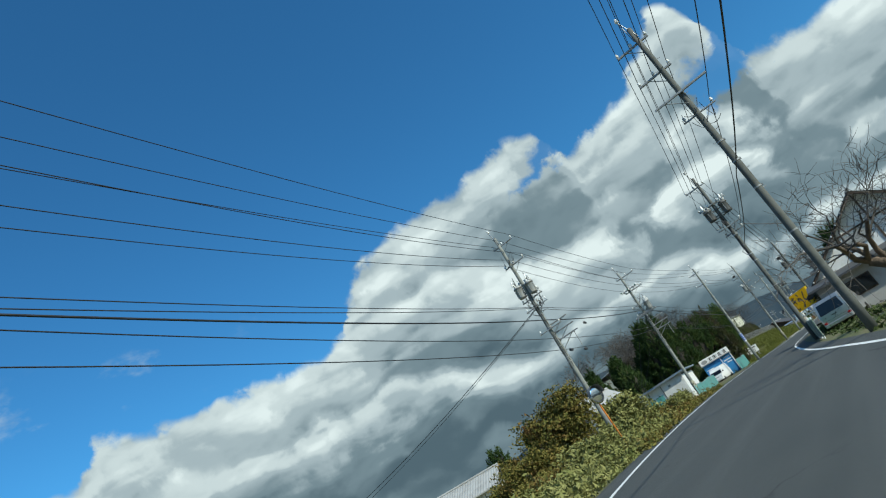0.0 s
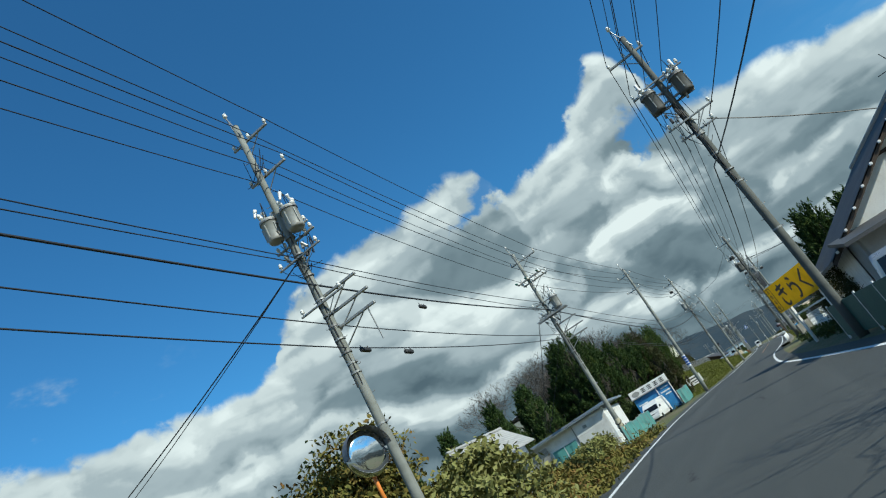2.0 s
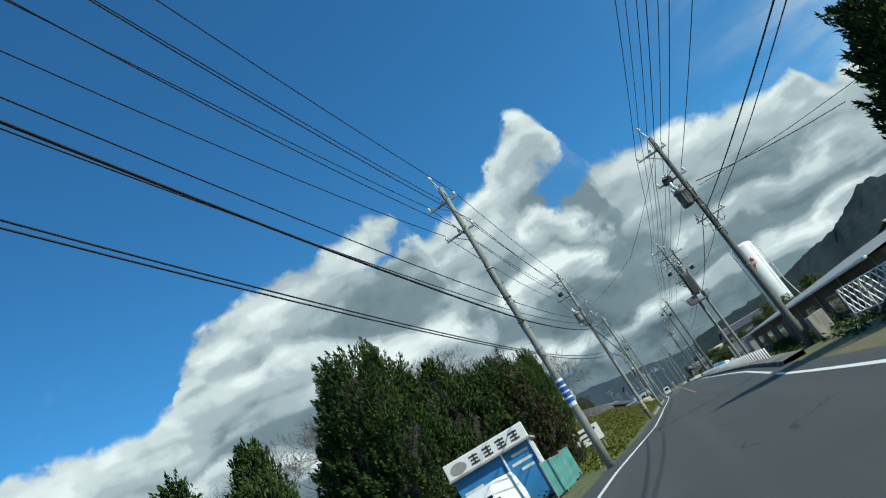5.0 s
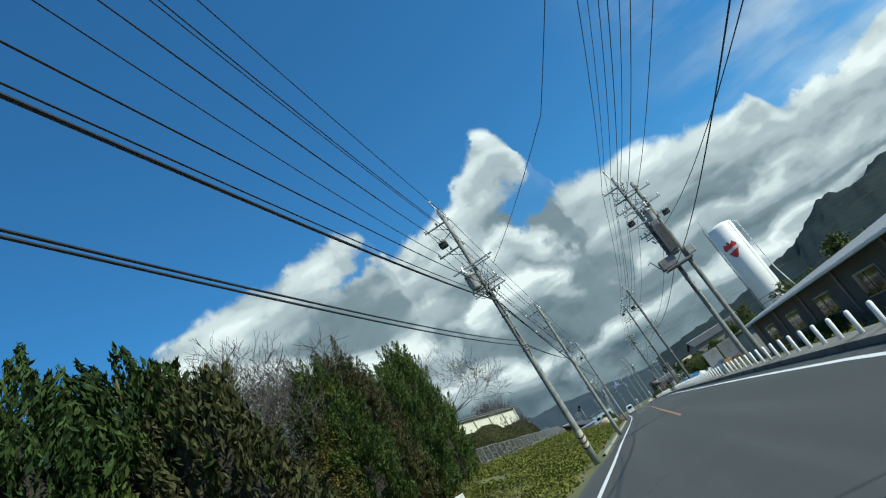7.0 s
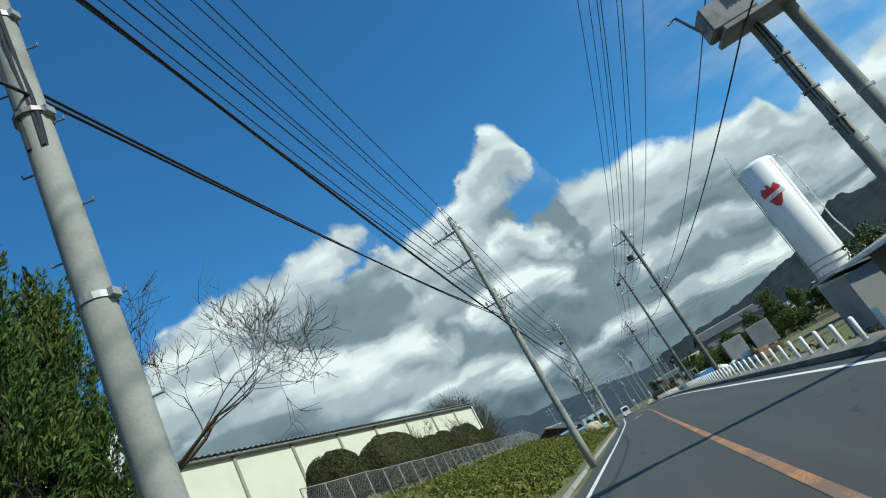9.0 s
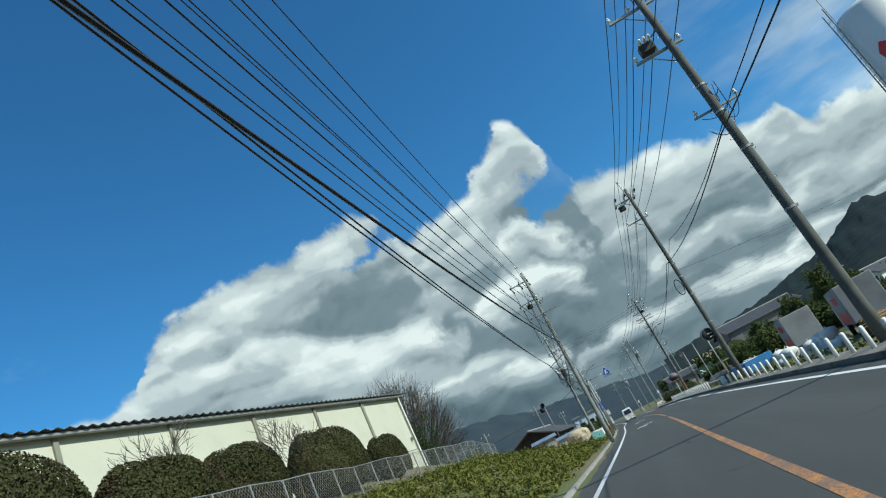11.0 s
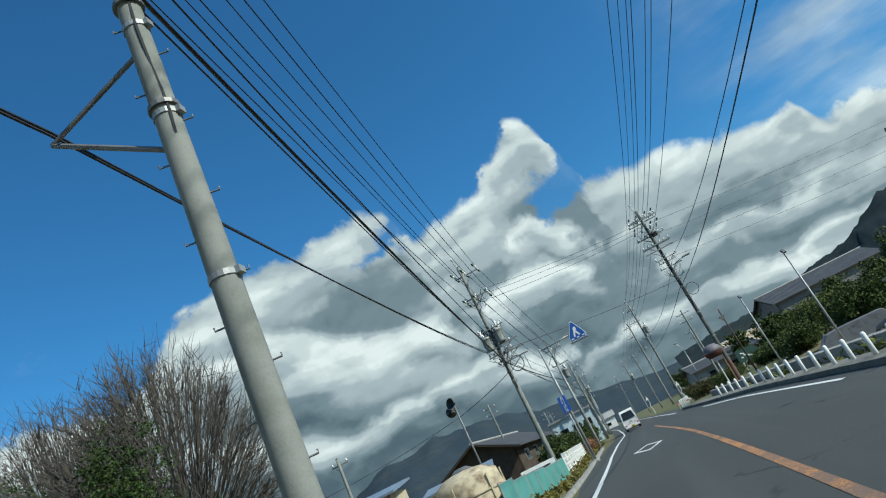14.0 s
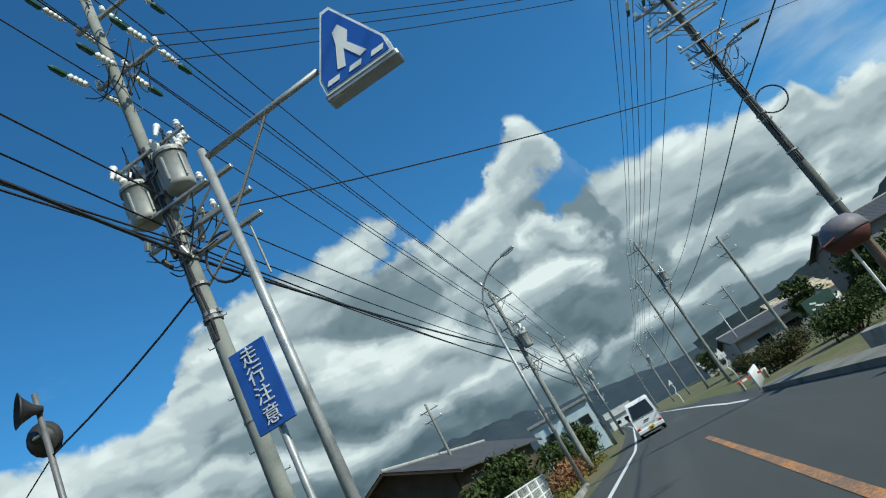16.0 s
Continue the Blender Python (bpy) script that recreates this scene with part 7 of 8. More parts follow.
def diamond_lattice(a, b, h, label, z0=0.0):
    a, b = Vector((*a, 0)), Vector((*b, 0))
    ln = (b - a).length
    t = thing("lattice_fence", pose(a.x, a.y, z0, 0, 0, math.degrees(math.atan2(b.y - a.y, b.x - a.x))), label, "fence")
    step = 0.62
    n = int(ln / step)
    for k in range(n):
        for s in (-1, 1):
            x0 = k * step + (0 if s > 0 else step)
            for j in range(2):
                za, zb = j * h / 2, (j + 1) * h / 2
                part("slat", Geo().tube([(x0 if j == 0 else x0 + s * step, 0.012 * s, za), (x0 + s * step if j == 0 else x0, 0.012 * s, zb)], 0.024, 4), WHITE_PAINT, t)
    for z in (0.0, h):
        part("rail", Geo().tube([(0, 0, z), (ln, 0, z)], 0.022, 6), WHITE_PAINT, t)
    for k in range(0, n + 1, 4):
        part("post", Geo().tube([(k * step, 0.03, -0.35), (k * step, 0.03, h)], 0.03, 6), WHITE_PAINT, t)
    return t


diamond_lattice((6.3, 74.5), (5.9, 87.0), 1.0, "white diamond lattice fence along a dark yard", 0.25)
structure("yard_wall", Geo().block((0.2, 14.0, 0.95), pose(6.6, 80.5, 0.3), 0.02), DARK_CONCRETE, "dark mossy wall behind the lattice", "wall")
structure("yard_wall", Geo().block((0.18, 5.0, 1.1), pose(5.6, 90.8, 0.4, 0, 0, -20), 0.02), DARK_CONCRETE, "dark mossy wall at the bend", "wall")


# wall grey darkened to hold the facade's shade, random stains on top
SHADED_STAINED_WALL = weathered("shaded_stained_wall", (0.12, 0.118, 0.11), (0.055, 0.053, 0.048), 0.85, 0, 12, 0.5, 0.8, (0.3, 0.01))


def factory():
    t = thing("factory_shed", pose(9.6, 92.0, -1.1), "long low grey factory shed with a pale roof edge", "factory")
    ln, d = 46.0, 12.0
    part("wall", Geo().block((0.2, ln, 2.9), pose(0, ln / 2, 1.45)), SHADED_STAINED_WALL, t)
    part("wall", Geo().block((d, 0.2, 2.9), pose(d / 2, ln, 1.45)), SHADED_STAINED_WALL, t)
    part("wall", Geo().block((d, 0.2, 2.9), pose(d / 2, 0, 1.45)), SHADED_STAINED_WALL, t)
    part("wall", Geo().block((0.2, ln, 4.3), pose(d, ln / 2, 2.15)), SHADED_STAINED_WALL, t)
    r = Geo()
    n = int((ln + 1.2) / 0.35)
    for i in range(2 * n + 1):
        y = -0.6 + i * 0.175
        dz = 0.05 if i % 2 else -0.05
        r.v += [(-0.7, y, 2.98 + dz), (d + 0.6, y, 4.5 + dz)]
    for i in range(2 * n):
        r.f.append((2 * i, 2 * i + 1, 2 * i + 3, 2 * i + 2))
    part("roof", r, STEEL, t, "corrugated grey roof")
    part("gutter", Geo().block((0.16, ln + 1.2, 0.14), pose(-0.78, ln / 2, 2.92), 0.03), WHITE_PAINT, t)
    for k in range(7):
        y = 4 + k * 6.2
        wv = part("window", Geo().block((0.1, 2.6, 1.1), pose(-0.1, y, 1.7), 0.01), STEEL, t)
        for j in (-0.64, 0.64):
            part("pane", Geo().block((0.1, 1.18, 0.95), pose(-0.13, y + j, 1.7)), GLASS, wv)
    for k in range(8):
        part("post", Geo().block((0.2, 0.25, 2.9), pose(-0.08, 0.8 + k * 6.2, 1.45), 0.01), DARK_STEEL, t)
    return t


factory()
tin_shed(10.5, 142.0, 90, 3.2, 2.6, 2.4, GREY_WALL, "grey tin lean-to below the tank")


def silo():
    t = thing("storage_tank", pose(22.4, 179.0, -1.2), "tall white cylindrical tank with a red emblem", "tank")
    part("drum", Geo().lathe([(1.72, 3.6), (1.75, 3.7), (1.75, 16.0), (1.6, 16.25), (0.9, 16.5), (0.1, 16.6)], 40), weathered("white_tank_paint", (0.80, 0.81, 0.80), (0.66, 0.66, 0.63), 0.4, 0, 6, 0.3, 0.45, (0.05, 0.01)), t, "", True)
    part("skirt", Geo().lathe([(1.9, 0), (1.9, 3.4), (1.72, 3.62)], 32), DARK_CONCRETE, t, "", True)
    # emblem bent round the drum, facing down the road
    g, b = Geo(), Geo()
    R, a0 = 1.765, -118
    for geo, outline in ((g, [(-1.0, 0.5), (-0.7, 1.0), (0, 1.15), (0.7, 1.0), (1.0, 0.5), (0.8, -0.2), (0.35, -1.0), (0, -1.25), (-0.35, -1.0), (-0.8, -0.2)]),):
        ring = len(outline)
        m = 6
        for k in range(m + 1):
            for x, z in outline:
                a = radians(a0) + x * (k / m) / R * 1.0
                geo.v.append((R * math.cos(a), R * math.sin(a), 12.6 + z * (k / m)))
        for k in range(m):
            for i in range(ring):
                j = (i + 1) % ring
                geo.f.append((k * ring + i, k * ring + j, (k + 1) * ring + j, (k + 1) * ring + i))
    part("emblem", g, RED_PAINT, t, "red rounded emblem")
    for k in range(14):
        x0 = -1.15 + k * 0.17
        a = radians(a0) + x0 / R
        part("band_mark", Geo().block((0.02, 0.155, 0.42), pose(1.775 * math.cos(a), 1.775 * math.sin(a), 12.55 + x0 * 0.12, 0, 0, math.degrees(a))), SIGN_WHITE, t)
    lad = part("ladder", Geo().tube([(-1.95, -0.25, 0.4), (-1.95, -0.25, 17.3)], 0.04, 6).tube([(-1.95, 0.25, 0.4), (-1.95, 0.25, 17.0)], 0.04, 6), STEEL, t)
    for k in range(40):
        part("rung", Geo().tube([(-1.95, -0.25, 0.8 + k * 0.4), (-1.95, 0.25, 0.8 + k * 0.4)], 0.016, 4), STEEL, lad)
    for z in (4.0, 4.7, 5.4):
        part("hoop", Geo().lathe([(1.78, z - 0.05), (1.84, z - 0.05), (1.84, z + 0.05), (1.78, z + 0.05)], 32), STEEL, t)
    for k in range(10):
        a = radians(k * 36)
        part("rail_post", Geo().tube([(1.95 * math.cos(a), 1.95 * math.sin(a), 3.4), (1.95 * math.cos(a), 1.95 * math.sin(a), 4.4)], 0.025, 5), STEEL, t)
    part("pipe", Geo().tube([(1.2, -1.4, 16.2), (1.9, -1.6, 15.4), (2.0, -1.7, 8.0), (3.2, -2.0, 0.0)], 0.06, 6), WHITE_PAINT, t)
    part("whip", Geo().tube([(-1.7, 0, 16.0), (-1.75, 0, 18.4)], 0.02, 4), DARK_STEEL, t)
    return t


silo()

# guard posts and kerb along the right edge
gp = thing("guard_post", Matrix.Translation(beside(94, right_off(94) + 0.95)), "white guard post standing by the kerb", "guard post", "white guard posts")
part("post", Geo().tube([(0, 0, -0.1), (0, 0, 0.66), (0, 0, 0.7)], [0.058, 0.058, 0.035], 12), WHITE_PAINT, gp, "", True)
y = 94.0
while y < 221:
    y += 1.55 if y < 176 or y > 186 else (0.85 if y > 183 else 2.1)
    if not 187.6 < y < 193.6:
        copy_thing(gp, Matrix.Translation(beside(y, right_off(y) + 0.95)))
structure("kerb", ribbon(86, 236, [(lambda y: right_off(y) + 0.55, 0.0), (lambda y: right_off(y) + 0.56, 0.14), (lambda y: right_off(y) + 0.74, 0.15), (lambda y: right_off(y) + 1.35, 0.15), (lambda y: right_off(y) + 1.36, -1.0)], 2.0, 0.0), DARK_CONCRETE, "raised concrete kerb strip under the guard posts", "kerb")
structure("kerb", ribbon(120, 236, [(-3.08, -0.1), (-3.0, 0.13), (-2.85, 0.13), (-2.84, -0.05)], 2.0, 0.0), KERB, "low concrete kerb at the foot of the bank", "kerb")
structure("retaining_wall", ribbon(194, 230, [(lambda y: right_off(y) + 1.9, -1.2), (lambda y: right_off(y) + 1.9, 0.42), (lambda y: right_off(y) + 2.1, 0.45), (lambda y: right_off(y) + 2.12, -1.2)], 2.0, 0.0), KERB, "long low concrete parapet beside the road", "wall")

# ---- more fittings on the near poles ----


def line_switch(pole, x, z, way=1):
    """A dark ribbed line switch hung beside a pole head."""
    s = part("line_switch", Geo().block((0.42, 0.34, 0.3), pose(x, way * 0.1, z), 0.03), PLASTIC_DARK, pole, "dark ribbed line switch")
    for k in range(3):
        for w in (-1, 1):
            b = part("bushing", Geo().lathe([(0.03, 0), (0.05, 0.03), (0.035, 0.06), (0.05, 0.09), (0.035, 0.12), (0.05, 0.15), (0.03, 0.2)], 8), CERAMIC, s, "", True)
            b.matrix_local = pose(x - 0.14 + 0.14 * k, way * 0.1 + w * 0.16, z + 0.12, -w * 60)
    part("hanger", Geo().tube([(0, 0, z + 0.35), (x, way * 0.1, z + 0.15)], 0.025, 6), STEEL, s)
    return s


def strain_set(pole, z, xs):
    for x in xs:
        for w in (-1, 1):
            strain_string(pole, x, z, w)


line_switch(LEFT_4, -0.72, 12.5)
line_switch(LEFT_6, -0.6, 11.0)
line_switch(RIGHT_6, -0.75, 12.6)
line_switch(RIGHT_3, -0.5, 8.9)
line_switch(RIGHT_7, 0.3, 12.4)
line_switch(RIGHT_5, -0.55, 9.8)
strain_set(LEFT_2, 11.55, (-0.6, 0.1, 0.95))
cross_arm(LEFT_2, 11.55, -0.75, 1.05, (-0.4, 0.3, 0.9), y=-0.16, size=0.1)
cross_arm(LEFT_2, 8.85, -0.95, 1.2, (), y=-0.18, size=0.1)
cross_arm(LEFT_2, 8.85, -0.95, 1.2, (), y=0.18, size=0.1)
strain_set(LEFT_6, 12.7, TO_FIELD)
strain_set(LEFT_6, 11.1, TO_FIELD)
strain_set(LEFT_7, 13.07, NEAR_PINS)
strain_set(LEFT_7, 11.3, NEAR_PINS)
strain_set(RIGHT_7, 14.07, (-0.9, -0.3, 0.4, 0.9))
strain_set(RIGHT_7, 13.2, (-0.9, -0.3, 0.4, 0.9))
strain_set(RIGHT_6, 13.1, KERB_PINS)
for zz, yy in ((13.7, 0.5), (13.7, -0.5), (12.4, 0.16), (11.6, -0.16), (11.6, 0.16)):
    cross_arm(RIGHT_7, zz, -1.1, 1.1, (-1.0, -0.6, -0.25, 0.3, 0.65, 1.0), y=yy, size=0.07)
part("road_lamp", Geo().tube([(0.1, -0.1, 9.4), (0.5, -0.2, 9.75), (1.1, -0.25, 9.85)], 0.03, 6).block((0.6, 0.2, 0.1), pose(1.35, -0.25, 9.87), 0.03), DARK_STEEL, RIGHT_7, "dark lamp on a short bent arm")
clutter(LEFT_1, 9.8, 301, 10, 0.7)
clutter(LEFT_1, 13.2, 302, 6, 0.6)
clutter(LEFT_2, 10.33, 303, 10, 0.8)
clutter(LEFT_2, 8.32, 304, 8, 0.7)
clutter(LEFT_7, 11.3, 305, 10, 0.8)
clutter(LEFT_7, 7.6, 306, 14, 0.9)
clutter(RIGHT_7, 12.6, 307, 14, 0.8)
clutter(RIGHT_7, 9.4, 308, 12, 0.8)
clutter(RIGHT_2, 9.3, 309, 8, 0.8)
clutter(RIGHT_4, 12.9, 310, 10, 0.7)
clutter(RIGHT_4, 10.2, 311, 10, 0.7)
clutter(LEFT_6, 11.6, 312, 8, 0.6)
clutter(LEFT_4, 9.4, 313, 8, 0.6)
for p, zz in ((LEFT_1, 9.55), (LEFT_1, 7.9), (LEFT_2, 9.77), (LEFT_2, 8.94), (LEFT_7, 9.2), (LEFT_7, 8.0), (RIGHT_7, 10.4), (RIGHT_7, 9.7), (RIGHT_2, 10.4), (RIGHT_2, 8.6), (RIGHT_4, 12.4), (RIGHT_4, 11.5), (LEFT_4, 10.6), (LEFT_4, 9.2)):
    cross_arm(p, zz, -0.75, 0.95, (-0.65, 0.85), y=-0.16, size=0.06)
for z, dx in ((6.9, -1.4), (5.9, -1.4)):
    part("side_bracket", Geo().tube([(0, 0.05, z if z > 6.5 else 5.5), (dx, 0.05, 6.45)], 0.03, 6), DARK_STEEL, LEFT_6)
part("cable_ring", Geo().tube([(0.55 + 0.45 * math.cos(a), 0.1, 7.6 + 0.45 * math.sin(a)) for a in np.linspace(0, 2 * math.pi, 19)], 0.025, 6, False), CABLE, RIGHT_7, "coil of spare black cable")
part("cable_ring", Geo().tube([(-0.36 + 0.22 * math.cos(a), 0.1, 6.6 + 0.5 * math.sin(a)) for a in np.linspace(0, 2 * math.pi, 19)], 0.025, 6, False), CABLE, RIGHT_6, "coil of spare black cable")
part("cable_ring", Geo().tube([(0.6 + 0.4 * math.cos(a), 0.1, 6.7 + 0.45 * math.sin(a)) for a in np.linspace(0, 2 * math.pi, 19)], 0.025, 6, False), CABLE, LEFT_7, "coil of spare black cable")
for p, z0, z1, sd in ((LEFT_1, 5.2, 10.4, 1), (LEFT_2, 5.0, 9.0, 2), (LEFT_3, 4.6, 9.0, 3), (LEFT_4, 5.5, 9.8, 4), (LEFT_6, 5.6, 9.6, 5), (LEFT_7, 5.4, 9.4, 6), (RIGHT_2, 6.0, 9.4, 7), (RIGHT_3, 5.5, 8.4, 8), (RIGHT_4, 4.2, 9.6, 9), (RIGHT_7, 5.5, 11.0, 10)):
    risers(p, z0, z1, 700 + sd, 3 if sd not in (3, 5) else 1, gap=(0.35, 0.9) if sd in (1, 2, 6, 9) else (1.0, 2.0))
for p, z, sd in ((LEFT_1, 9.9, 1), (LEFT_2, 8.6, 2), (LEFT_4, 9.2, 3), (LEFT_7, 8.9, 4), (LEFT_7, 7.3, 5), (RIGHT_2, 9.1, 6), (RIGHT_4, 9.3, 7)):
    # box-ended low-voltage leads bunched below the cans
    rl = random.Random(720 + sd)
    for k in range(5):
        x, yy = rl.uniform(-0.55, 0.55), rl.uniform(-0.3, 0.3)
        part("lead_box", Geo().block((0.09, 0.09, rl.uniform(0.16, 0.3)), pose(x, yy, z + rl.uniform(-0.3, 0.3), rl.uniform(-30, 30), rl.uniform(-30, 30)), 0.02), PLASTIC_DARK if k % 2 else STEEL, p)
    cross_arm(p, z + 0.35, -0.8, 0.8, (-0.7, -0.4, 0.45, 0.7), y=0.2, size=0.07)
# advert wrapped round one pole
wrap = part("advert_wrap", Geo().lathe([(0.155, 2.55), (0.157, 2.55), (0.153, 3.65), (0.145, 3.65)], 18), SIGN_WHITE, LEFT_3, "white and blue advert wrapped round the pole")
for k in range(4):
    part("bar", Geo().lathe([(0.154, 2.7 + k * 0.23), (0.160, 2.7 + k * 0.23), (0.160, 2.86 + k * 0.23), (0.154, 2.86 + k * 0.23)], 18), SIGN_BLUE, wrap)

# the twin of the pole by the factory, with the equipment between the two
twin = pole_base(6.6, 125.6, 13.0, 0, 0.165, 0.11, "second concrete pole of a pair that carries line equipment", False, (3.5, 5.0))
cross_arm(twin, 12.4, -1.6, 0.9, (-1.5, 0.8))
cross_arm(twin, 11.4, -1.6, 0.9, (-1.5, 0.8), y=-0.16)
reg = thing("line_regulator", pose(6.15, 125.4, 6.75), "dark line regulator and platform fixed between two poles", "regulator")
part("case", Geo().block((0.5, 0.62, 2.3), pose(0, -0.05, 1.55), 0.05), DARK_STEEL, reg)
part("platform", Geo().block((1.7, 0.8, 0.12), pose(-0.2, 0, -0.2), 0.02), DARK_STEEL, reg)
part("cabinet", Geo().block((1.0, 0.6, 0.62), pose(-0.72, -0.05, 0.18), 0.04), DARK_STEEL, reg, "dark steel cabinet on the platform")
part("control_box", Geo().block((0.5, 0.4, 0.55), pose(0.75, -0.1, 0.2), 0.03), TRANSFORMER_GREY, reg)
for k in range(6):
    part("fin", Geo().block((0.04, 0.2, 1.8), pose(-0.22 + k * 0.09, -0.45, 1.5)), DARK_STEEL, reg)
part("bracket", Geo().tube([(-1.25, 0, 0.1), (-1.5, 0, 0.75), (-1.7, 0, 0.7)], 0.03, 6), DARK_STEEL, reg)
line_switch(twin, 0.6, 10.4)
line_switch(twin, -1.45, 10.9)

# ---- the yard on the lower ground to the right ----


def bulk_bag(x, y, z, s, seed, label="white woven bulk bag slumped in a yard"):
    rnd = random.Random(seed)
    g = Geo()
    n, rows = 14, 6
    for i in range(rows):
        t = i / (rows - 1)
        r = s * (0.62 + 0.2 * math.sin(math.pi * t)) * (1 if i < rows - 1 else 0.35)
        for j in range(n):
            a = 2 * math.pi * j / n
            k = 1 + 0.12 * noise.noise(Vector((math.cos(a) * 2, math.sin(a) * 2, t * 3 + seed)))
            sq = 1 / max(abs(math.cos(a)), abs(math.sin(a))) ** 0.5
            g.v.append((r * k * sq * math.cos(a), r * k * sq * math.sin(a), t * s * 1.05))
    for i in range(rows - 1):
        for j in range(n):
            a, b = i * n + j, i * n + (j + 1) % n
            g.f.append((a, b, b + n, a + n))
    g.f.append(tuple((rows - 1) * n + j for j in range(n)))
    t = thing("bulk_bag", pose(x, y, z, rnd.uniform(-6, 6), rnd.uniform(-6, 6), rnd.uniform(0, 90)), label, "bag", "bags in the yard")
    part("sack", g, BAG_WHITE, t, "", True)
    part("strap", Geo().tube([(-0.3 * s, 0, s), (0, 0, s * 1.25), (0.3 * s, 0, s)], 0.025, 5, False), BAG_WHITE, t)
    return t


rb = random.Random(5)
for k in range(16):
    x, y = 9.8 + rb.uniform(0, 3.6), 184.5 + rb.uniform(0, 8.0)
    bulk_bag(x, y, ground_height(x, y) + (0.5 if k > 10 else -0.05), rb.uniform(0.5, 0.8), 400 + k)


def tipper(x, y, turn):
    t = thing("dump_body", pose(x, y, ground_height(x, y), 0, 0, turn), "blue steel truck body loaded with white bags", "truck body")
    part("floor", Geo().block((2.0, 4.2, 0.15), pose(0, 0, 0.75)), BLUE_TARP, t)
    for sx in (-1, 1):
        part("side", Geo().block((0.08, 4.2, 0.75), pose(sx * 1.0, 0, 1.1), 0.02), BLUE_TARP, t)
        for k in range(5):
            part("rib", Geo().block((0.08, 0.1, 0.7), pose(sx * 1.07, -1.9 + k * 0.95, 1.08), 0.01), BLUE_TARP, t)
    for sy in (-1, 1):
        part("end", Geo().block((2.0, 0.08, 0.75), pose(0, sy * 2.08, 1.1), 0.02), BLUE_TARP, t)
    for sx in (-1, 1):
        for sy in (-1.3, 1.3):
            wheel(t, sx * 0.85, sy, 0.36, 0.22)
    part("chassis", Geo().block((0.9, 4.4, 0.22), pose(0, 0, 0.55)), DARK_STEEL, t)


tipper(9.0, 194.2, 4)
for k in range(4):
    bulk_bag(8.7 + 0.6 * (k % 2), 193.0 + 0.8 * k, ground_height(9, 195) + 0.85, 0.6, 430 + k)


def pallet_stack(x, y, n, turn):
    t = thing("pallet_stack", pose(x, y, ground_height(x, y), 0, 0, turn), "stack of weathered wooden pallets", "pallets")
    for k in range(n):
        p = part("pallet", Geo().block((1.1, 0.1, 0.09), pose(0, -0.48, 0.06 + k * 0.15)), PALLET, t)
        for j in range(5):
            part("slat", Geo().block((0.14, 1.1, 0.02), pose(-0.46 + j * 0.23, 0, 0.12 + k * 0.15)), PALLET, p)
        part("bearer", Geo().block((1.1, 0.1, 0.09), pose(0, 0.48, 0.06 + k * 0.15)), PALLET, p)
        part("bearer", Geo().block((1.1, 0.1, 0.09), pose(0, 0, 0.06 + k * 0.15)), PALLET, p)


pallet_stack(12.6, 178.5, 7, 12)
pallet_stack(14.2, 179.5, 5, -8)


def box_truck(x, y, turn, ln=7.0, label="parked box truck with faded red pattern on its side"):
    t = thing("box_truck", pose(x, y, ground_height(x, y), 0, 0, turn), label, "truck")
    part("box", Geo().block((2.3, ln, 2.4), pose(0, 0, 2.0), 0.03), GREY_WALL, t, "grey cargo box")
    g = part("side_mark", Geo().prism([(-ln * 0.42, 0.9), (ln * 0.42, 0.9), (ln * 0.42, 1.6), (ln * 0.1, 1.75), (-ln * 0.2, 1.5), (-ln * 0.42, 1.75)], 0.012, pose(-1.16, 0, 0, 0, 0, 90)), RED_PAINT, t, "faded red wave painted on the side")
    for k in range(6):
        part("bar", Geo().block((0.014, 0.36, 0.5), pose(-1.165, -1.3 + k * 0.5, 2.45)), RED_PAINT, t)
    part("cab", Geo().block((2.1, 1.6, 1.9), pose(0, ln / 2 + 0.95, 1.35), 0.12), WHITE_PAINT, t, "white cab")
    part("windscreen", Geo().block((1.8, 0.06, 0.75), pose(0, ln / 2 + 1.76, 1.75, -6)), GLASS, t)
    part("chassis", Geo().block((0.9, ln + 2.0, 0.25), pose(0, 0.6, 0.65)), DARK_STEEL, t)
    for sx in (-1, 1):
        for sy in (-ln * 0.3, ln * 0.42):
            wheel(t, sx * 0.95, sy, 0.42, 0.26)
    return t


box_truck(15.4, 187.5, -12)
box_truck(14.2, 198.5, -8, 6.0)
box_truck(20.5, 176.0, -20, 7.0)


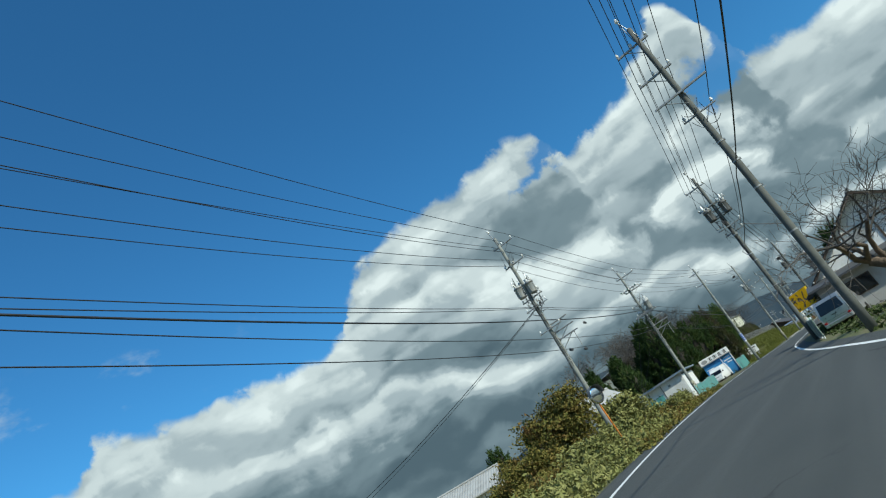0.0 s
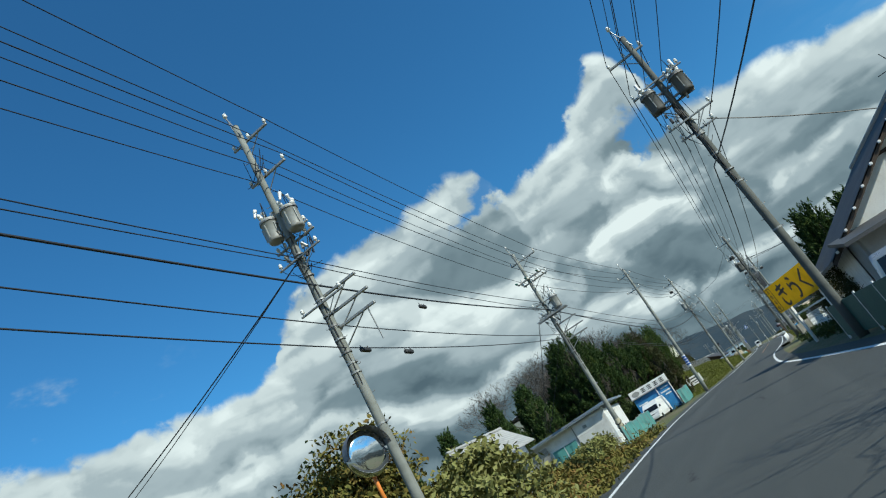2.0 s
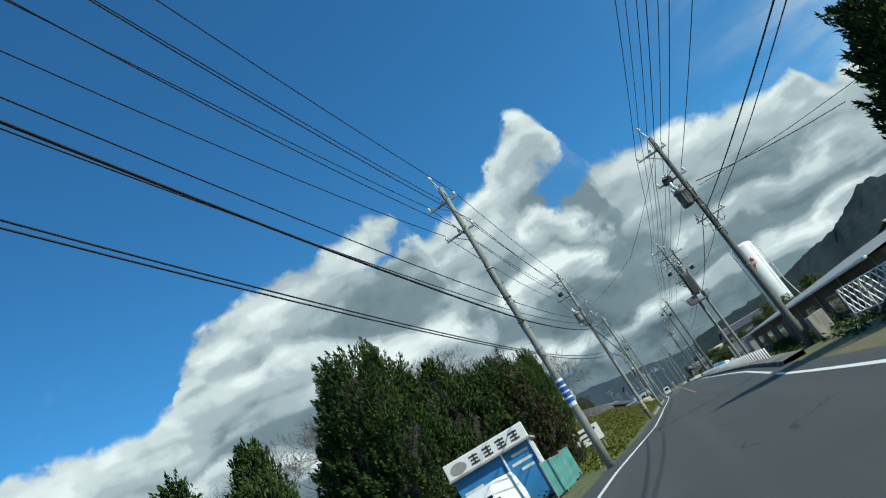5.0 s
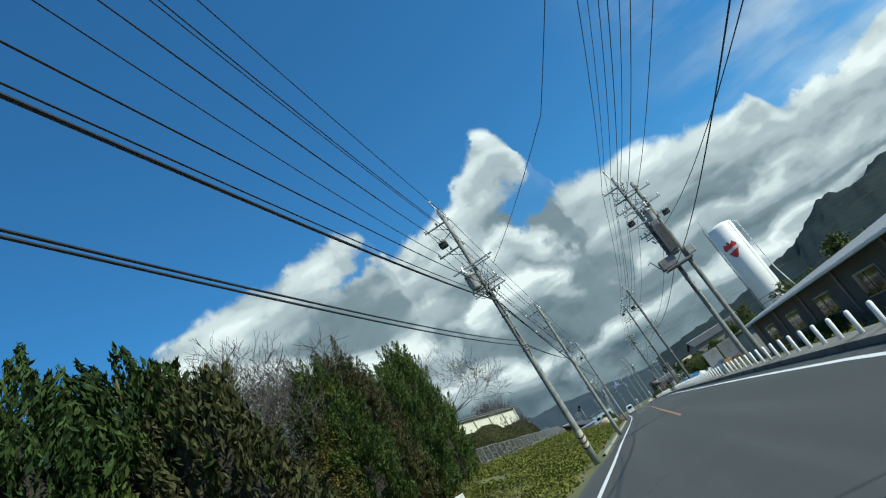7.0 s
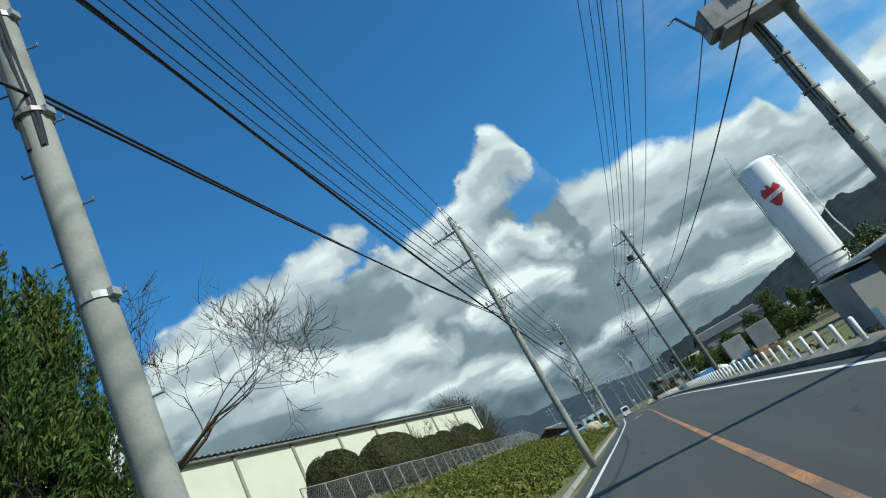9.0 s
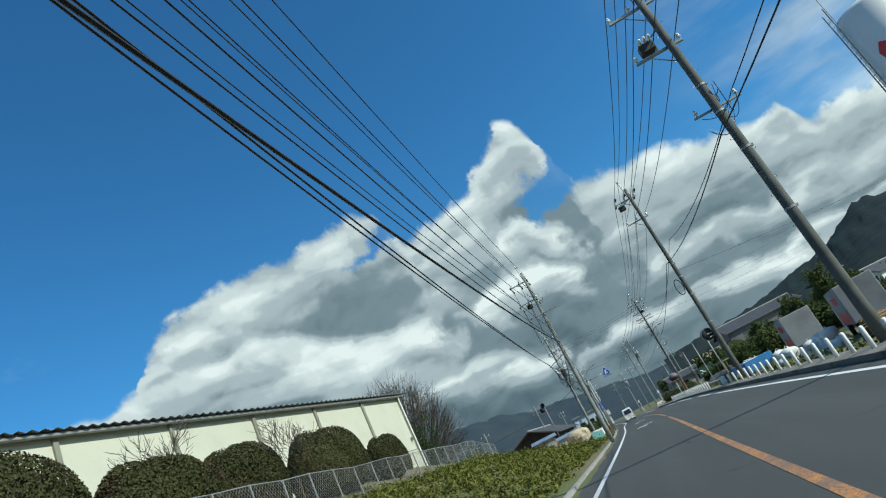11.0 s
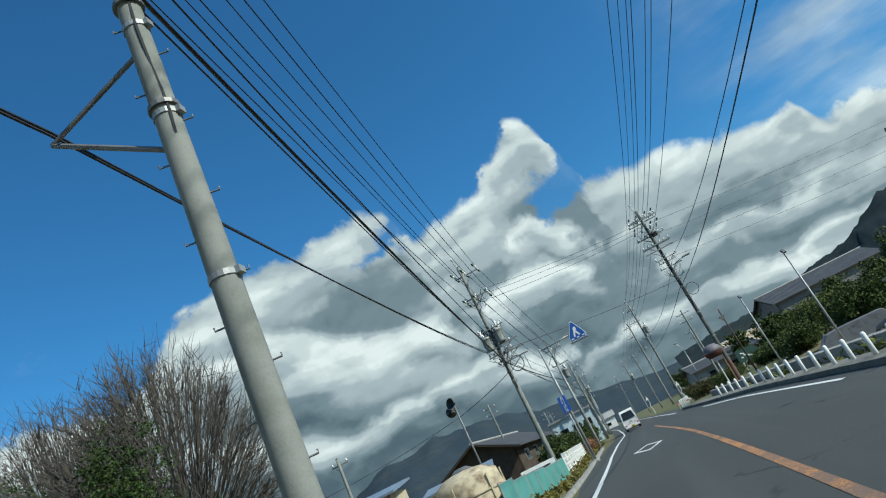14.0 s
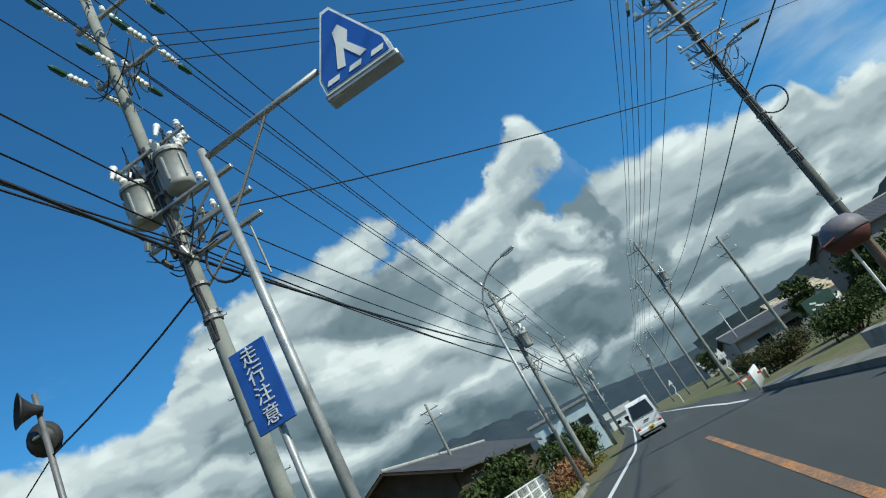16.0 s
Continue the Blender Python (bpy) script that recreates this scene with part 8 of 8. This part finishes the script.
def wheel_loader(x, y, turn):
    t = thing("wheel_loader", pose(x, y, ground_height(x, y), 0, 0, turn), "old dark wheel loader with a worn white cab frame", "loader")
    part("rear_body", Geo().prism([(-2.0, 0.55), (-0.2, 0.55), (-0.2, 1.1), (-1.2, 1.25), (-2.0, 1.15)], 1.1, pose(0, 0, 0, 0, 0, 90)), PLASTIC_DARK, t)
    part("counterweight", Geo().block((1.2, 0.4, 0.6), pose(0, -2.1, 0.85), 0.1), WHITE_PAINT, t, "worn white counterweight")
    part("front_frame", Geo().block((0.6, 1.4, 0.5), pose(0, 0.7, 0.75), 0.06), PLASTIC_DARK, t)
    cab = part("cab", Geo().block((1.2, 1.3, 0.35), pose(0, -0.35, 1.1), 0.05), PLASTIC_DARK, t)
    for sx in (-1, 1):
        for sy, top in ((-0.95, -0.8), (0.25, 0.05)):
            part("cab_post", Geo().tube([(sx * 0.58, sy, 1.2), (sx * 0.5, top, 2.25)], 0.05, 6), PILASTER, cab, "worn white cab post")
        part("arm", Geo().tube([(sx * 0.3, 0.4, 1.35), (sx * 0.34, 1.5, 1.15), (sx * 0.34, 2.1, 0.5)], 0.08, 6), DARK_STEEL, t)
        part("ram", Geo().tube([(sx * 0.2, 0.5, 0.9), (sx * 0.3, 1.5, 1.0)], 0.05, 6), STEEL, t)
        wheel(t, sx * 0.62, -1.15, 0.52, 0.36)
        wheel(t, sx * 0.62, 1.0, 0.52, 0.36)
    part("cab_roof", Geo().block((1.15, 1.15, 0.09), pose(0, -0.38, 2.29), 0.04), PILASTER, cab)
    part("seat", Geo().block((0.5, 0.5, 0.5), pose(0, -0.6, 1.45), 0.08), PLASTIC_DARK, cab)
    part("bucket", Geo().prism([(1.95, 0.9), (2.05, 0.15), (2.9, 0.1), (2.9, 0.16), (2.25, 0.3), (2.15, 0.9)], 1.7, pose(0, 0, 0, 0, 0, 90)), DARK_STEEL, t, "rusty steel bucket")


wheel_loader(8.7, 205.2, 28)
box_car("parked_car", pose(8.8, 214.0, ground_height(8.8, 214.0), 0, 0, 80), "dark car parked behind the parapet", 3.9, 1.65, 1.5, DARK_STEEL, bonnet=0.8, lean=0.25)


def lamp_pole(x, y, top):
    g0 = ground_height(x, y)
    t = thing("yard_lamp", pose(x, y, g0), "thin silver lamp pole in a yard", "lamp pole", "silver lamp poles")
    part("post", Geo().tube([(0, 0, -0.1), (0, 0, top - g0)], [0.05, 0.035], 8), STEEL, t, "", True)
    part("lamp_head", Geo().block((0.14, 0.3, 0.1), pose(0, -0.06, top - g0 + 0.06, 30), 0.02), DARK_STEEL, t)


for x, y, z in ((7.8, 198.7, 4.1), (8.1, 211.5, 4.2), (8.05, 223.3, 4.3)):
    lamp_pole(x, y, z)
bare = thing("plain_pole", pose(9.4, 240.0, ground_height(9.4, 240.0)), "thin dark weathered pole past the yard", "pole")
part("post", Geo().tube([(0, 0, -0.1), (0, 0, 5.6)], [0.075, 0.055], 8), DARK_WOOD, bare, "", True)
part("plate", Geo().prism([(-0.28, 0.0), (0.28, 0.0), (0.0, -0.45)], 0.02, pose(-0.1, -0.08, 5.0)), DARK_STEEL, bare, "small dark triangular plate")
traffic_mirror(5.72, 182.0, 3.15, 0.36, 190, STEEL, "round traffic mirror clamped to a utility pole by the yard entrance", True)
part("guard_sleeve", Geo().lathe([(0.17, 0.05), (0.176, 0.05), (0.168, 2.1), (0.16, 2.1)], 18), weathered("brown_sleeve", (0.16, 0.085, 0.06), (0.10, 0.07, 0.05), 0.6, 0, 20, 2.0, 0.7, None), RIGHT_7, "faded red-brown guard sleeve")


def domed_sign(x, y):
    g0 = ground_height(x, y)
    t = thing("domed_sign", pose(x, y, g0, 0, 0, 8), "dull red domed sign with a grey top on thin orange posts", "sign")
    for px in (-0.1, 0.42):
        part("post", Geo().tube([(px, 0, -0.1), (px, 0, 2.3 - g0)], 0.04, 8), SIGN_WHITE if px < 0 else LINE_ORANGE, t)
    red = weathered("dull_red", (0.10, 0.030, 0.028), (0.05, 0.026, 0.026), 0.7, 0, 14, 1.5, 0.7, None)
    part("body", Geo().lathe([(0.05, 2.2 - g0), (0.42, 2.2 - g0), (0.62, 2.5 - g0), (0.6, 2.62 - g0)], 20), red, t, "dull red lower half", True)
    part("dome", Geo().lathe([(0.63, 2.56 - g0), (0.66, 2.6 - g0), (0.56, 2.88 - g0), (0.34, 3.08 - g0), (0.02, 3.14 - g0)], 20), weathered("faded_grey_top", (0.16, 0.15, 0.17), (0.09, 0.07, 0.08), 0.6, 0, 12, 1.2, 0.7, None), t, "faded grey top", True)
    part("visor", Geo().block((0.5, 0.5, 0.06), pose(-0.62, -0.2, 2.6 - g0, 0, -12), 0.025), red, t)


def green_board(x, y):
    g0 = ground_height(x, y)
    t = thing("green_board", pose(x, y, g0, 0, 0, 8), "dark green roadside board with white marks on two posts", "sign")
    for px in (-0.9, 0.9):
        part("post", Geo().tube([(px, 0, -0.1), (px, 0, 1.9 - g0)], 0.05, 8), SIGN_WHITE, t)
    b = part("board", Geo().block((2.6, 0.07, 1.5), pose(0, -0.08, 1.7 - g0), 0.02), weathered("green_board", (0.012, 0.06, 0.045), (0.02, 0.045, 0.035), 0.6, 0, 14, 1.5, 0.6, None), t, "dark green board")
    for px, pz, w in ((-0.5, 0.25, 0.5), (-0.1, -0.1, 0.7), (0.35, -0.35, 0.4), (-0.7, -0.2, 0.25)):
        part("bar", Geo().block((w, 0.02, 0.14), pose(px, -0.13, 1.7 + pz - g0, 0, 20)), SIGN_WHITE, b)


domed_sign(6.3, 232.0)
green_board(14.6, 272.0)
barrier = thing("road_barrier", pose(3.5, 242.5, 0.0, 0, 0, 10), "low red and white striped barrier by the lane", "barrier")
for px in (-0.55, 0.55):
    part("leg", Geo().block((0.08, 0.3, 0.4), pose(px, 0, 0.2), 0.03), RUST, barrier)
for k in range(6):
    part("stripe", Geo().block((0.22, 0.05, 0.1), pose(-0.55 + k * 0.22, 0, 0.37), 0.01), RED_PAINT if k % 2 == 0 else WHITE_PAINT, barrier)
structure("lane", ribbon(232, 262, [lambda y: right_off(y) + 0.7, lambda y: right_off(y) + 1.28], 2.0, -0.006), ASPHALT, "worn dark asphalt beside the road", "road")
for k, (x, y, rx, ry, h) in enumerate(((5.6, 245.5, 1.3, 1.2, 1.0), (6.6, 249.5, 1.2, 2.2, 1.2), (6.4, 255.5, 1.0, 3.0, 1.2), (5.9, 262.5, 1.0, 3.4, 1.2), (8.4, 246.0, 1.8, 1.4, 1.3))):
    bush(x, y, rx, ry, h, 6000, LEAF_DULL, 660 + k, "low dark brown hedge beside the lane", 0.06)
for k, (x, y, rx, ry, h) in enumerate(((13.2, 238.5, 2.0, 2.4, 1.8), (14.6, 245.0, 2.4, 2.6, 1.8), (13.4, 251.5, 2.0, 2.4, 1.6), (14.8, 232.0, 2.2, 2.4, 3.4), (14.4, 259.0, 2.2, 2.6, 1.6), (17.5, 252.0, 2.4, 2.6, 3.0), (14.0, 225.0, 2.0, 2.4, 3.4))):
    bush(x, y, rx, ry, h, 9000, LEAF_BAMBOO if k % 2 else LEAF_GREEN, 640 + k, "overgrown green thicket on the bank past the yard", 0.09)

# buildings and trees beyond the yard
tiled_house(13.6, 289.5, 4, 9.6, 8.0, 2.7, 1.0, "grey house with dark windows beside the road", GREY_WALL, DARK_TILE, (("s", -2.2, 1.3, 1.4, 1.0), ("s", 1.0, 1.3, 1.4, 1.0), ("w", 0, 1.3, 1.6, 1.0)))
tiled_house(31.0, 290.0, 6, 16.0, 10.0, 6.2, 1.8, "large dark shed behind the trees", DARK_STEEL, DARK_TILE, ())
tiled_house(22.0, 312.0, 20, 8.0, 7.0, 3.4, 1.8, "house with red-brown roof beyond the lane", WHITE_PAINT, RUST, (("s", 0, 2.0, 1.6, 1.0),))
tiled_house(38.0, 150.0, 25, 16.0, 9.0, 4.2, 2.0, "factory hall with dark roof on the slope", GREY_WALL, DARK_TILE, (("w", 0, 2.5, 3.0, 1.0),))
tiled_house(30.0, 118.0, 80, 16.0, 9.0, 5.4, 2.2, "dark factory hall behind the low shed", GREY_WALL, DARK_TILE, (("n", 0, 2.5, 3.0, 1.0), ("n", 4.5, 2.5, 2.0, 1.0)))
tiled_house(33.0, 96.0, 80, 14.0, 9.0, 4.4, 2.0, "dark hall behind the low shed", GREY_WALL, DARK_TILE, ())
for k, (x, y, t_, w) in enumerate(((52, 330, 10, 9), (64, 352, -10, 8), (40, 372, 20, 10), (78, 330, 5, 9), (30, 400, 0, 9), (95, 360, 15, 10), (18, 420, 10, 8), (60, 300, 30, 8), (-15, 450, 5, 9), (-24, 420, 12, 9))):
    tiled_house(x, y, t_, w, 7.0, 3.2 + k % 3 * 0.6, 1.8, "small far house with " + ("dark" if k % 2 else "pale") + " roof", WHITE_PAINT if k % 3 else GREY_WALL, DARK_TILE if k % 2 else GREY_WALL, (("s", -1.5, 1.8, 1.4, 1.0), ("s", 1.5, 1.8, 1.4, 1.0)))
rg = random.Random(9)
for k in range(22):
    x, y = 17 + rg.uniform(0, 24), 205 + rg.uniform(0, 55)
    bush(x, y, rg.uniform(2.0, 3.2), rg.uniform(2.0, 3.2), (rg.uniform(2.4, 4.0) if x < 27 else rg.uniform(5.0, 7.5)), 7000, LEAF_BAMBOO if k % 3 else LEAF_GREEN, 500 + k, "feathery bamboo clump behind the yard" if k % 3 else "dark tree behind the yard", 0.13, "bamboo_clump" if k % 3 else "broadleaf_tree", "bamboo" if k % 3 else "tree")
for k in range(9):
    x, y = 17 + rg.uniform(0, 16), 128 + rg.uniform(0, 40)
    bush(x, y, rg.uniform(1.8, 2.8), rg.uniform(1.8, 2.8), rg.uniform(2.6, 5.0), 5500, LEAF_BAMBOO if k % 2 else LEAF_GREEN, 540 + k, "green tree below the hill", 0.13, "broadleaf_tree", "tree")
for k in range(16):
    x, y = 11 + rg.uniform(0, 26), 262 + rg.uniform(0, 90)
    bush(x, y, rg.uniform(2.0, 3.0), rg.uniform(2.0, 3.0), rg.uniform(3.0, 5.5), 3500, LEAF_GREEN, 560 + k, "dark green tree along the far road", 0.17, "broadleaf_tree", "tree")
for k in range(12):
    x, y = -12 - rg.uniform(0, 30), 275 + rg.uniform(0, 100)
    bush(x, y, rg.uniform(2.0, 3.0), rg.uniform(2.0, 3.0), rg.uniform(2.5, 4.5), 3500, LEAF_GREEN, 580 + k, "dark green tree along the far road", 0.17, "broadleaf_tree", "tree")
for k, (x, y, rx, ry, h) in enumerate(((6.9, 96.0, 0.8, 3.0, 0.8), (7.2, 104, 0.8, 3.0, 0.7), (7.5, 241.0, 1.4, 2.0, 1.2), (8.6, 120.0, 0.7, 5.0, 0.8))):
    bush(x, y, rx, ry, h, 3500, LEAF_GREEN, 600 + k, "low dark hedge at the roadside", 0.07)


def bend_sign(x, y, h, label):
    t = thing("bend_sign", pose(x, y, ground_height(x, y), 0, 0, 5), label, "road sign", "small road signs")
    part("post", Geo().tube([(0, 0, -0.1), (0.02, 0, h * 0.3), (-0.16, 0, h * 0.52), (0.05, 0, h * 0.72), (-0.04, 0, h)], 0.045, 8), WHITE_PAINT, t, "crooked white post")
    part("plate", Geo().prism([(-0.32, -0.12), (-0.12, -0.02), (0.14, -0.05), (0.0, 0.5)], 0.03, pose(-0.04, -0.05, h - 0.05)), SIGN_WHITE, t, "small pointed white plate")


bend_sign(5.0, 262.0, 2.0, "white pointed plate on a crooked post at the bend")
bend_sign(1.6, 285.0, 2.2, "white pointed plate on a crooked post at the bend")
for k in range(6):
    copy_thing(gp, Matrix.Translation(beside(238 + k * 1.2, right_off(238) + 0.9 + k * 0.25)))

# a far row of plain poles
for k, (x, y, h) in enumerate(((9.4, 262, 9.0), (3.6, 315, 11), (13.0, 296, 9), (-17, 318, 9), (-20, 350, 10))):
    p = pole_base(x, y, h, 0, 0.14, 0.1, "slim utility pole far along the road", False, ())
    cross_arm(p, h - 0.4, -0.8, 0.8, (-0.7, 0.0, 0.7))
    cross_arm(p, h - 1.3, -0.8, 0.8, (-0.7, 0.7))
